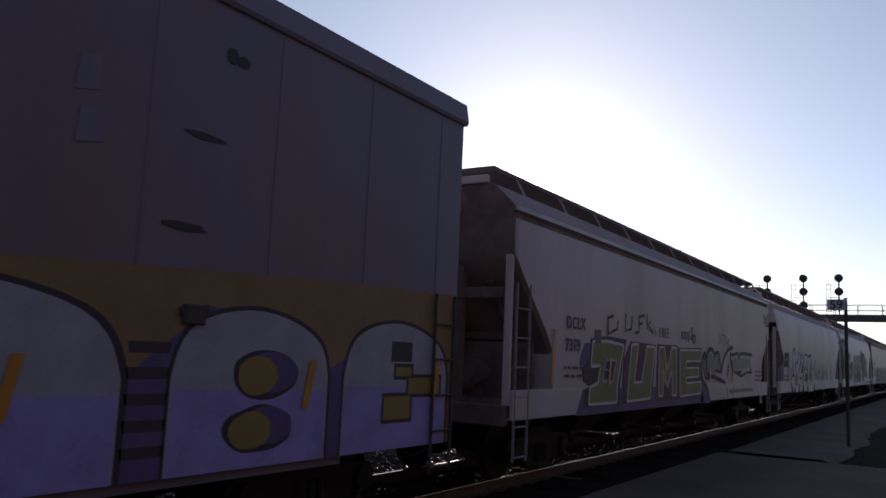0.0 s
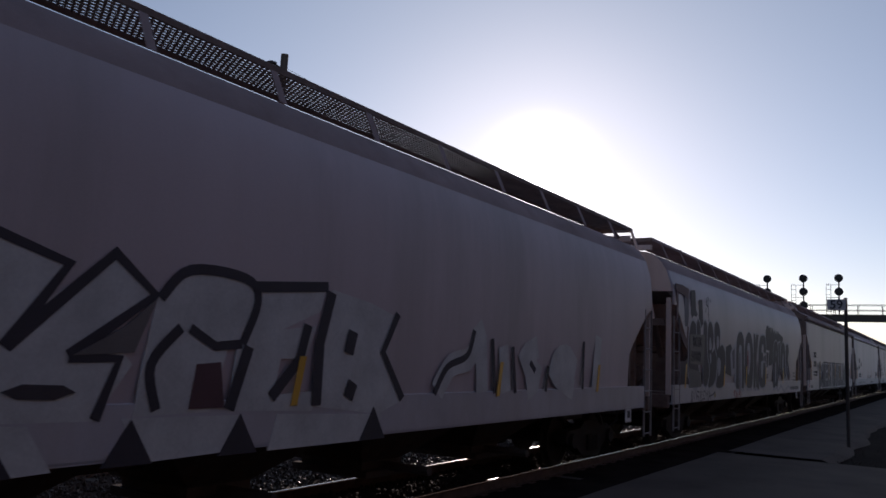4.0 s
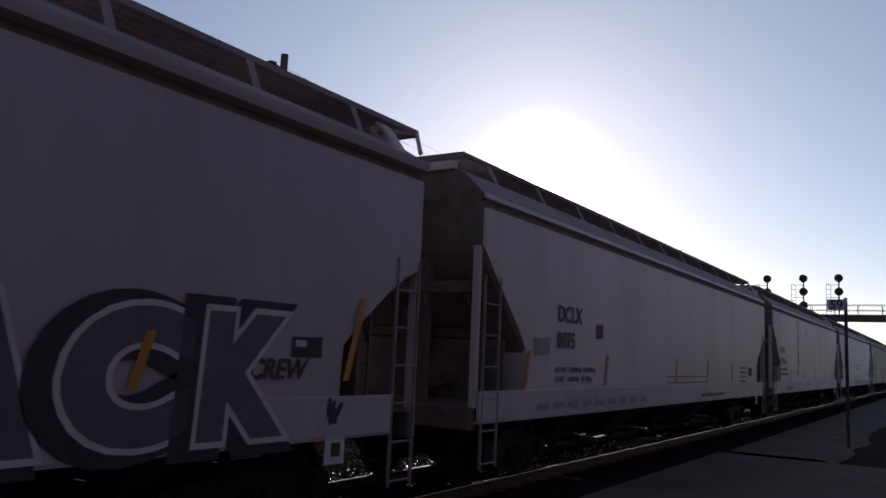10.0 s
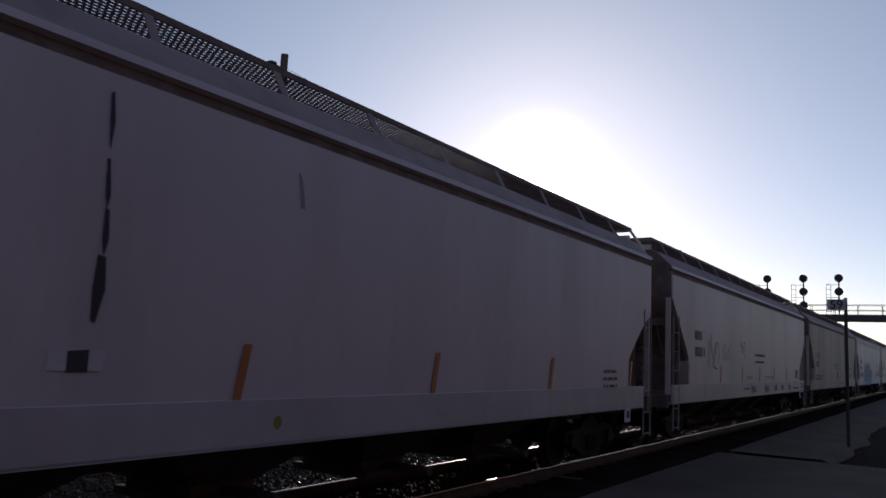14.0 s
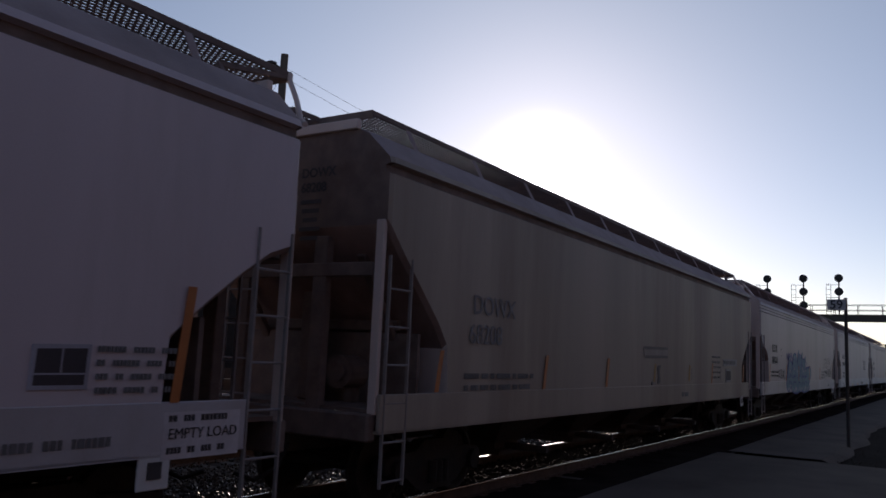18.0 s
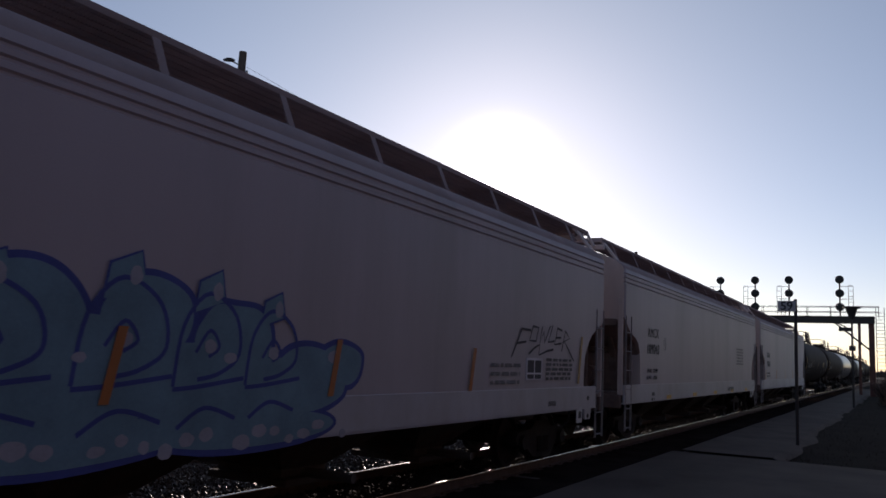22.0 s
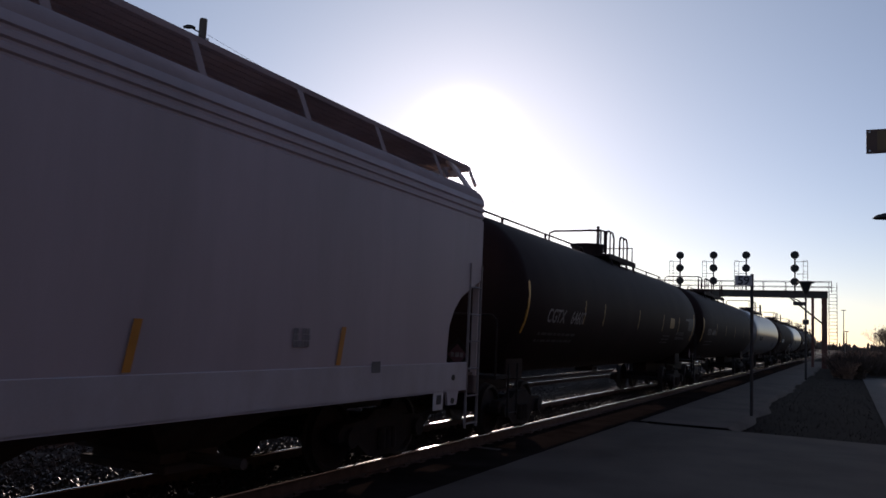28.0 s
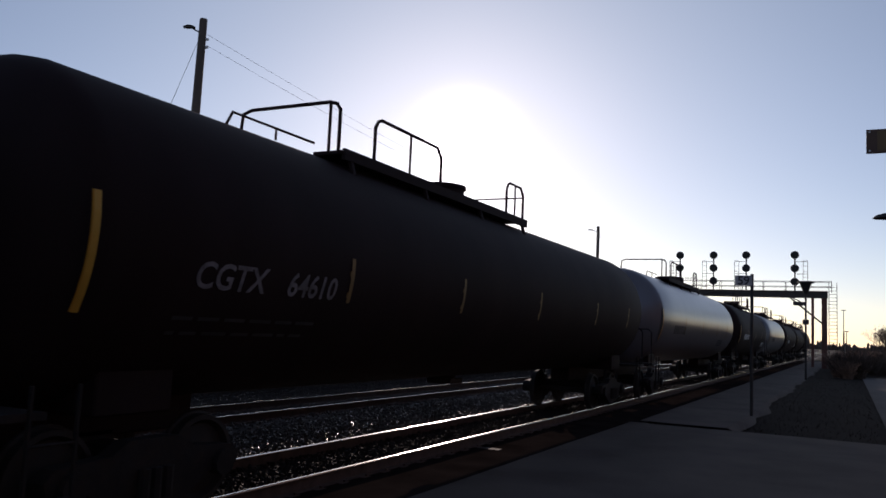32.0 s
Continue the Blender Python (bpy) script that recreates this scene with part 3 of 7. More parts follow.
def hopper(lead, trail, shape, paint, label, grate="open"):
    """A covered hopper from its leading corner to its trailing one."""
    L = trail - lead
    car = thing("covered_hopper_car", pose(lead + L / 2 - trip(0), YT, 0), label, "railway car", "cars of the passing train")
    CARS.append((car, lead + L / 2))
    p = M[paint]
    lp, ep = M["ladder"], M["endpaint"]
    h = L / 2

    def section(x, zb, narrow=0.0):
        if shape == "flat":
            half = [(1.54, zb), (1.60, zb + 0.06), (1.60, 3.87), (1.54, 3.90), (1.54, 3.98), (1.61, 4.0), (1.59, 4.07), (1.26, 4.39), (1.05, 4.47), (0.6, 4.53)]
        elif shape == "round":
            half = [(1.50, zb), (1.57, zb + 0.1), (1.61, max(2.2, zb + 0.2)), (1.61, 3.2), (1.57, 3.65), (1.47, 3.98), (1.34, 4.18), (1.18, 4.33), (1.0, 4.40), (0.6, 4.46)]
        elif shape == "bead":
            half = [(1.54, zb), (1.60, zb + 0.06), (1.60, 3.90), (1.54, 3.92), (1.54, 4.0), (1.66, 4.02), (1.68, 4.08), (1.66, 4.13), (1.58, 4.16), (1.24, 4.36), (1.02, 4.42), (0.6, 4.46)]
        else:
            half = [(1.54, zb), (1.60, zb + 0.06), (1.60, 3.66), (1.575, 3.675), (1.575, 3.70), (1.60, 3.715), (1.60, 3.76), (1.575, 3.775), (1.575, 3.80), (1.60, 3.815), (1.60, 3.86), (1.575, 3.875), (1.575, 3.90), (1.60, 3.915), (1.59, 4.0), (1.53, 4.10), (1.42, 4.19), (1.25, 4.27), (1.0, 4.37), (0.6, 4.43)]
        half = [(y - narrow, z) for y, z in half]
        ring = half + [(-y, z) for y, z in half[::-1]]
        return [(x, y, z) for y, z in ring]

    def body_mesh():
        a = h - 0.06
        cut = []                       # the raised underside at the ends: inset from the end, height
        if shape == "ribbed":
            cut = [(0.0, 2.86), (0.05, 2.78), (0.42, 2.53), (0.8, 2.44), (1.05, 2.32), (1.2, 2.1), (1.24, 1.8), (1.25, 1.3)]
            tail = [(0.0, 2.72), (0.05, 2.66), (0.42, 2.5), (0.75, 2.36), (1.0, 2.14), (1.14, 1.9), (1.18, 1.6), (1.19, 1.3)]
        else:
            cut = [(0.0, 3.3), (0.05, 3.22), (0.3, 2.96), (0.7, 2.58), (1.1, 2.2), (1.3, 1.95), (1.35, 1.6), (1.36, 1.3)]
            tail = [(0.0, 2.82), (0.05, 2.78), (0.32, 2.68), (0.62, 2.48), (1.0, 2.19), (1.36, 1.88), (1.38, 1.6), (1.385, 1.3)]
        st = [section(-a + dx, z, 0.03 if i == 0 else 0.0) for i, (dx, z) in enumerate(cut)]
        for i in range(1, 7):
            st.append(section((-a + cut[-1][0]) + (2 * a - cut[-1][0] - tail[-1][0]) * i / 7, 1.3))
        st += [section(a - dx, z, 0.03 if i == 0 else 0.0) for i, (dx, z) in list(enumerate(tail))[::-1]]
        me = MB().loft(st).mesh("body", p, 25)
        for m in ("dark", "roofdull", "endpaint", "post"):
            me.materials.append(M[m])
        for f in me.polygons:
            # downward-facing faces take the brown with the shade in its colour
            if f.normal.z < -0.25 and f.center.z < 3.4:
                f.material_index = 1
            elif f.normal.z > 0.35 and f.center.z > 3.9:
                f.material_index = 2
            # eave groove in grimy rust brown, its shadow put into the colour
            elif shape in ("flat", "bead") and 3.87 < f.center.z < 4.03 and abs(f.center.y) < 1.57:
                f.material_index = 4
            elif abs(f.normal.x) > 0.8:
                f.material_index = 3
        return me
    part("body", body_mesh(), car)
    for s in (-1, 1):
        part("side_sill", MB().box((-0.25, s * 1.585, 1.21), (L - 0.6, 0.05, 0.42), 0.008).box((-0.25, s * 1.55, 1.01), (L - 0.6, 0.12, 0.025)).mesh("side_sill", M["beige"] if paint == "beige" else M["sill"]), car)
    part("centre_sill", MB().box((0, 0, 0.83), (L - 0.3, 0.42, 0.32), 0.01).mesh("centre_sill", M["frame"]), car)

    def outlet():
        mb = MB()
        mb.loft([[(sx * a, sy * b, z) for sx, sy in ((-1, -1), (1, -1), (1, 1), (-1, 1))] for a, b, z in ((1.45, 1.35, 1.3), (1.35, 1.2, 1.1), (0.42, 0.5, 0.48), (0.42, 0.5, 0.36))])
        return mb.mesh("hopper_outlet", M["frame"])
    n = 4
    for i in range(n):
        ot = part("hopper_outlet", cached("outlet", outlet), car, pose((i - (n - 1) / 2) * (L - 7.3) / n, 0, 0))
        part("outlet_gate", cached("gate", lambda: MB().box((0, 0, 0.34), (0.95, 1.25, 0.09), 0.01).mesh("outlet_gate", M["frame"])), ot)
        part("outlet_pipe", cached("gpipe", lambda: MB().rod((0, -1.25, 0.42), (0, 1.25, 0.42), 0.06, 8).mesh("outlet_pipe", M["frame"])), ot)
    tx = h - 2.05
    # the roof walkways start behind the leading end and reach out over the trailing one
    b0, b1 = (-h + 0.45, h + 0.34) if shape in ("flat", "round") else (-h + 0.25, h + 0.6)
    zw = 4.75 if shape == "ribbed" else 4.79
    inner = 0.28 if grate == "open" else 0.27
    board = M["post"] if grate == "open" else M["roofdull"]
    for e in (-1, 1):
        truck_parts(car, e * tx)
        part("coupler", cached("coupler", coupler_mesh), car, pose(e * (h - 0.12), 0, 0, 0, 0, 0 if e > 0 else 180))
        part("end_sill", cached(("end_sill", paint), lambda: MB().box((0, 0, 1.06), (0.16, 3.06, 0.30), 0.02).mesh("end_sill", M["post"])), car, pose(e * (h - 0.02), 0, 0))
        part("end_platform", cached("end_platform", lambda: MB().box((0, 0, 1.23), (1.5, 3.0, 0.04)).mesh("end_platform", M["post"])), car, pose(e * (h - 0.85), 0, 0))
        for s in (-1, 1):
            part("corner_post", cached(("corner_post", paint), lambda: MB().bar((0, 0, 1.2), (0, 0, 3.35), 0.11, 0.07, 0.01).mesh("corner_post", ep)), car, pose(e * (h - 0.06), s * 1.5, 0))
            part("end_post", cached("end_post", lambda: MB().bar((0, 0, 1.2), (0, 0, 3.2), 0.2, 0.12, 0.01).mesh("end_post", M["post"])), car, pose(e * (h - 0.12), s * 0.62, 0))
            part("end_brace", cached("end_brace", lambda: MB().bar((0, 0, 1.25), (-1.25, 0, 3.0), 0.12, 0.08, 0.01).mesh("end_brace", M["post"])), car, pose(h - 1.55, s * 1.05, 0, 0, 0, 180) if e > 0 else pose(-h + 1.55, s * 1.05, 0))
            x0 = e * (h - 0.12) if e < 0 else e * (h - 0.12) - 0.42
            ladder_at(car, x0, s * 1.6, 0.42, 2.95, 0.42, lp)
            part("crossover_board", cached(("crossover", grate, s, shape), lambda: grating(0.6, *sorted((s * 0.02, s * (inner - 0.012))), zw, grate == "open").mesh("crossover_board", board)), car, pose(b1 - 0.31 if e > 0 else b0 + 0.31, 0, 0))
        part("board_end", cached(("board_end", shape), lambda: MB().box((0, 0, zw - 0.045), (0.014, 1.96, 0.1)).mesh("board_end", board)), car, pose(b1 + 0.008 if e > 0 else b0 - 0.008, 0, 0))
    part("end_step", cached(("end_step", grate, shape), lambda: grating(0.5, -0.15, 0.62, zw, grate == "open").mesh("end_step", board)), car, pose(-h + 0.16, 0, 0))
    for y in (-0.1, 0.57):
        part("step_bracket", cached(("step_bracket", shape), lambda: MB().bar((-0.2, 0, zw - 0.07), (0.25, 0, zw - 0.32), 0.04, 0.06).mesh("step_bracket", ep)), car, pose(-h + 0.16, y, 0))
    # the bent pipe from the end of the walkway to the rear corner
    bend = {"flat": ((0.0, -0.98, zw - 0.02), (-0.02, -1.0, zw - 0.1), (-0.16, -1.25, 4.40), (-0.26, -1.42, 4.14), (-0.36, -1.58, 4.05)),
            "round": ((0.0, -0.98, zw - 0.02), (0.0, -1.0, zw - 0.12), (-0.04, -1.08, 4.5), (-0.16, -1.3, 3.92), (-0.29, -1.5, 3.3), (-0.34, -1.6, 2.8)),
            "bead": ((0.0, -0.96, zw - 0.02), (-0.02, -1.0, zw - 0.12), (-0.30, -1.25, 4.38)), "ribbed": ((0.0, -0.96, zw - 0.02), (-0.02, -1.0, zw - 0.12), (-0.34, -1.25, 4.34))}[shape]
    part("end_pipe", MB().tube([(b1 + x, y, z) for x, y, z in bend], 0.03, 8).mesh("end_pipe", ep), car)
    part("board_bracket", MB().bar((b1 - 0.95, -0.95, zw - 0.22), (b1 - 0.03, -0.95, zw - 0.06), 0.05, 0.05).bar((b1 - 0.95, -0.95, zw - 0.22), (b1 - 0.95, -1.05, zw - 0.36), 0.05, 0.05).mesh("board_bracket", board), car)
    for e in (-1, 1):
        ladder_at(car, e * (h + 0.03), 0.35 if e < 0 else -0.8, 1.25, 4.6, 0.42, lp, "y")
        for s in (-1, 1):
            if shape in ("ribbed", "bead"):
                part("corner_gusset", cached(("gusset", paint, s), lambda: MB().loft([[(-0.09, s * y, z), (0.09, s * y, z), (0.09, s * (y - 0.03), z - 0.03), (-0.09, s * (y - 0.03), z - 0.03)] for y, z in ((0.93, 4.7), (1.02, 4.64), (1.36, 4.2), (1.5, 3.95))]).mesh("corner_gusset", ep)), car, pose(h - 0.12 if e > 0 else b0 + 0.1, 0, 0))
            if shape == "ribbed":
                part("end_stake", cached(("end_stake", paint), lambda: MB().bar((0, 0, 3.1), (0, 0, 4.45), 0.12, 0.08, 0.01).mesh("end_stake", ep)), car, pose(e * (h - 0.03), s * 0.62, 0))
        part("end_beam", cached(("end_beam", paint), lambda: MB().box((0, 0, 4.5), (0.08, 2.2, 0.12), 0.01).mesh("end_beam", ep)), car, pose(e * (h - 0.05), 0, 0))
        part("slope_bulkhead", cached("bulkhead", lambda: MB().box((0, 0, 1.68), (0.05, 2.9, 0.86)).mesh("slope_bulkhead", M["post"])), car, pose(e * (h - 0.98), 0, 0))
        part("slope_stiffener", cached("stiff", lambda: MB().bar((0, -1.4, 2.8), (0, 1.4, 2.8), 0.1, 0.16, 0.01).mesh("slope_stiffener", M["post"])), car, pose(e * (h - 0.1), 0, 0))
    part("brake_reservoir", cached("reservoir", lambda: MB().rod((-0.55, 0, 1.62), (0.55, 0, 1.62), 0.2, 16).rod((-0.6, 0, 1.62), (-0.55, 0, 1.62), 0.12, 12).box((0, 0, 1.4), (0.7, 0.1, 0.3)).mesh("brake_reservoir", M["post"])), car, pose(-h + 1.15, -0.55, 0))
    part("brake_cylinder", cached("cylinder", lambda: MB().rod((-0.3, 0, 1.55), (0.3, 0, 1.55), 0.14, 14).rod((0.3, 0, 1.55), (0.75, 0, 1.45), 0.03, 8).box((0, 0, 1.36), (0.4, 0.2, 0.22)).mesh("brake_cylinder", M["post"])), car, pose(h - 1.2, -0.7, 0))
    for e in (-1, 1):
        part("slope_sheet_frame", cached("slope_frame", lambda: MB().bar((0, 0, 1.25), (0, 0, 2.6), 0.3, 0.22, 0.02).bar((0.55, -1.2, 1.5), (0.55, 1.2, 1.5), 0.14, 0.3, 0.02).bar((0.3, -1.1, 2.2), (0.3, 1.1, 2.2), 0.1, 0.14, 0.02).mesh("slope_sheet_frame", M["post"])), car, pose(e * (h - 0.75), 0, 0, 0, 0, 180 if e > 0 else 0))
    if shape == "ribbed":
        part("air_reservoir", cached("air_reservoir", lambda: MB().loft([[(x, -0.95 + q * 0.27 * math.cos(a), 1.86 + q * 0.27 * math.sin(a)) for a in [k * math.pi / 10 for k in range(20)]] for x, q in ((-0.5, 0.6), (-0.45, 0.9), (-0.38, 1.0), (0.38, 1.0), (0.45, 0.9), (0.5, 0.6))]).mesh("air_reservoir", M["sill"], 40)), car, pose(h - 0.86, 0, 0), "pale grey air reservoir")
        pad = part("jacking_pad", cached("jacking_pad", lambda: MB().loft([[(x, y, z) for x, z in ((-0.2, 1.02), (0.2, 1.02), (0.14, 0.8), (-0.14, 0.8))] for y in (-1.61, -1.57)]).mesh("jacking_pad", M["sill"])), car, pose(h - 1.02, 0, 0))
        for z in (0.86, 1.2):
            part("slot", cached("slot", lambda: MB().loft([[(0.06 * math.cos(a), y, 0.045 * math.sin(a)) for a in [k * math.pi / 8 for k in range(16)]] for y in (-1.6125, -1.60)]).mesh("slot", M["matblack"])), pad, pose(0, 0, z))
    wheel = MB()
    ring = [(0.0, 0.28 * math.cos(k * math.pi / 8), 0.28 * math.sin(k * math.pi / 8)) for k in range(17)]
    wheel.tube(ring, 0.018, 6)
    for k in range(3):
        a = k * 2.094
        wheel.rod((0, 0, 0), (0, 0.28 * math.cos(a), 0.28 * math.sin(a)), 0.014, 6)
    part("brake_wheel", cached("brake_wheel", lambda: wheel.mesh("brake_wheel", M["frame"])), car, pose(h + 0.06, 0.75, 2.2))
    part("hatch_cover", MB().loft([[(x, y, z) for y, z in ((-0.26, 4.2), (-0.25, 4.62), (-0.18, 4.68), (0.18, 4.68), (0.25, 4.62), (0.26, 4.2))] for x in (-h + 1.1, h - 1.1)]).mesh("hatch_cover", M["roofdull"]), car)
    latch = cached("latch", lambda: MB().bar((0, -0.27, 4.5), (0, 0.27, 4.69), 0.03, 0.05).mesh("hatch_latch", M["post"]))
    for i in range(9):
        part("hatch_latch", latch, car, pose(-h + 1.6 + i * (L - 3.2) / 8, 0, 0))
    # walkways on the roof
    for s in (-1, 1):
        gl = b1 - b0
        rb = part("running_board", cached(("grate", round(gl, 2), s, grate, shape), lambda: grating(gl, *sorted((s * inner, s * 0.97)), zw, grate == "open").mesh("running_board", board)), car, pose((b0 + b1) / 2, 0, 0))
        zr = 4.42 if shape == "flat" else 4.3 if shape == "ribbed" else 4.36
        post = cached(("board_post", shape), lambda: MB().bar((0, -0.96, zw - 0.04), (0, -1.14, zr), 0.1, 0.012).mesh("board_post", M["roofdull"]))
        k = 11
        for i in range(k):
            part("board_post", post, rb, pose(-gl / 2 + 0.75 + i * (gl - 2.1) / (k - 1), 0, 0, 0, 0, 0) if s < 0 else pose(-gl / 2 + 0.75 + i * (gl - 2.1) / (k - 1), 0, 0, 0, 0, 180))
    # small plates and marks on the near side
    part("tag_board", cached("tag_board", lambda: MB().box((0, 0, 0.78), (0.3, 0.02, 0.3), 0.01).mesh("tag_board", M["sign"])), car, pose(h - 1.47, -1.6, 0.12), "small white tag board with a dark square")
    part("tag", cached("tag", lambda: MB().box((0, 0, 0.78), (0.13, 0.01, 0.13)).mesh("tag", M["ink"])), car, pose(h - 1.47, -1.615, 0.12))
    return car, L


PAINTED = []                          # cars whose reflectors lie over spray paint


def stripes(car, L, xs, material="orange", z=1.72, height=0.62, slant=0.2):
    k, q = slant * height / 2, height / 2
    y = -1.6245 if car in PAINTED else -1.6165
    data = cached(("stripe", material, height, slant), lambda: MB().loft([[(x, y, w) for x, w in ((-0.045 - k, -q), (0.045 - k, -q), (0.045 + k, q), (-0.045 + k, q))] for y in (-0.002, 0.002)]).mesh("reflector_stripe", M[material]))
    for x in xs:
        part("reflector_stripe", data, car, pose(-L / 2 + x, y, z))


def single_letters(me):
    """The letters of a line of writing, each as a mesh of its own."""
    n = len(me.vertices)
    root = list(range(n))

    def find(a):
        while root[a] != a:
            root[a] = root[root[a]]
            a = root[a]
        return a
    for p in me.polygons:
        for v in p.vertices[1:]:
            root[find(v)] = find(p.vertices[0])
    islands = {}
    for v in range(n):
        islands.setdefault(find(v), []).append(v)
    out = []
    for vs in islands.values():
        keep, ix = set(vs), {v: i for i, v in enumerate(vs)}
        one = bpy.data.meshes.new("letter")
        one.from_pydata([me.vertices[v].co[:] for v in vs], [], [[ix[v] for v in p.vertices] for p in me.polygons if p.vertices[0] in keep])
        one.materials.append(me.materials[0])
        out.append(one)
    return out


def marks(car, L, txt, x, z, size, material="ink", **kw):
    """A line of stencilled writing: large letters are parts of their own."""
    me = text_mesh(txt, size, M[material], **kw)
    at = pose(-L / 2 + x, -1.616, z, 90, 0, 0)
    if size < 0.2:
        tagged(part("small_print", me, car, at), kind="stuff")
        return
    for one in cached(("letters", me.name), lambda: single_letters(me)):
        part("letter", one, car, at)


def bars(car, L, x, z, w, n, material="print", hgt=0.07, gap=0.13, seed=1):
    """Rows of small writing too small to read."""
    rnd = random.Random(seed)
    mb = MB()
    for i in range(n):
        xx = 0.0
        fine = hgt < 0.1
        while xx < w - 0.06:
            for k in range(rnd.randrange(2, 8) if fine else 1):
                ww = hgt * rnd.uniform(0.45, 0.75) if fine else rnd.uniform(0.08, 0.3)
                if xx + ww > w:
                    break
                mb.box((xx + ww / 2, 0, -i * gap), (ww, 0.004, hgt))
                xx += ww + (0.2 * hgt if fine else 0.0)
            xx += 0.06
    return tagged(part("small_print", mb.mesh("small_print", M[material]), car, pose(-L / 2 + x, -1.614, z)), kind="stuff")


GAP = 1.35
LEADS = [10.08, 30.28, 49.91, 69.36, 88.95, 109.37, 128.87, 149.19, 169.66, 190.36, 210.87, 231.55]
SPECS = [("flat", "offwhite", "off-white covered hopper car with green block letter graffiti", "open"),
         ("round", "offwhite", "dull white covered hopper car with pale spray painted letters", "open"),
         ("round", "grey", "grey covered hopper car covered in dark bubble letter graffiti", "bars"),
         ("bead", "grey", "white covered hopper car with large grey block letters along its side", "bars"),
         ("flat", "white", "clean white covered hopper car with black stencilled marks", "open"),
         ("flat", "white", "white covered hopper car with stencilled marks and rust spots", "open"),
         ("flat", "white", "white covered hopper car with small black tags on its sill", "open"),
         ("flat", "beige", "dirty beige covered hopper car with rust stains", "open"),
         ("ribbed", "grey", "white covered hopper car with a blue bubble graffiti piece", "bars"),
         ("ribbed", "grey", "light grey covered hopper car with black stencilled marks", "bars"),
         ("ribbed", "grey", "light grey covered hopper car with a curved trailing end", "bars")]
HOP = []
for i, (shape, paint, label, gr) in enumerate(SPECS):
    HOP.append(hopper(LEADS[i], LEADS[i + 1] - GAP, shape, paint, label, gr))


def boxcar(lead, trail):
    L = trail - lead
    h = L / 2
    car = thing("box_car", pose(lead + h - trip(0), YT, 0), "tall dark blue boxcar with white and purple bubble graffiti", "railway car", "cars of the passing train")
    CARS.append((car, lead + h))
    prof = [(-1.603, 0.85), (1.603, 0.85), (1.603, 5.0), (1.5, 5.1), (0.8, 5.24), (-0.8, 5.24), (-1.5, 5.1), (-1.603, 5.0)]
    part("body", MB().loft([[(x, y, z) for y, z in prof] for x in (-h + 0.2, h - 0.2)]).mesh("body", M["boxblue"]), car)
    part("roof", MB().loft([[(x, y, z) for y, z in ((-1.63, 4.82), (1.63, 4.82), (1.65, 4.86), (1.61, 5.1), (0.7, 5.25), (-0.7, 5.25), (-1.61, 5.1), (-1.65, 4.86))] for x in (-h + 0.15, h - 0.15)]).mesh("roof", M["boxblue"]), car)
    rib = MB().loft([[(-0.025, -1.59, z), (0.025, -1.59, z), (0.018, -1.611, z), (-0.018, -1.611, z)] for z in (2.4, 4.84)]).mesh("side_rib", M["boxblue"])
    for i in range(12):
        part("side_rib", rib, car, pose(-h + 0.7 + i * (L - 1.4) / 11, 0, 0))
    for e in (-1, 1):
        truck_parts(car, e * (h - 2.2))
        part("coupler", cached("coupler", coupler_mesh), car, pose(e * (h - 0.12), 0, 0, 0, 0, 0 if e > 0 else 180))
        ladder_at(car, e * (h - 0.3) - (0.42 if e > 0 else 0), -1.64, 0.5, 2.6, 0.42, M["frame"])
        ladder_at(car, e * (h - 0.12), -1.2, 1.0, 4.7, 0.42, M["frame"], "y")
        end_rib = MB().bar((0, -1.5, 0), (0, 1.5, 0), 0.12, 0.16, 0.03).mesh("end_rib", M["boxblue"])
        for k in range(8):
            part("end_rib", end_rib, car, pose(e * (h - 0.2), 0, 1.4 + k * 0.46))
    part("side_sill", MB().box((0, -1.52, 0.84), (L - 4.5, 0.06, 0.2)).mesh("side_sill", M["boxblue"]), car)
    part("centre_sill", MB().box((0, 0, 0.83), (L - 0.3, 0.42, 0.32), 0.01).mesh("centre_sill", M["frame"]), car)
    return car, L


BOX = boxcar(-8.0, 8.74)


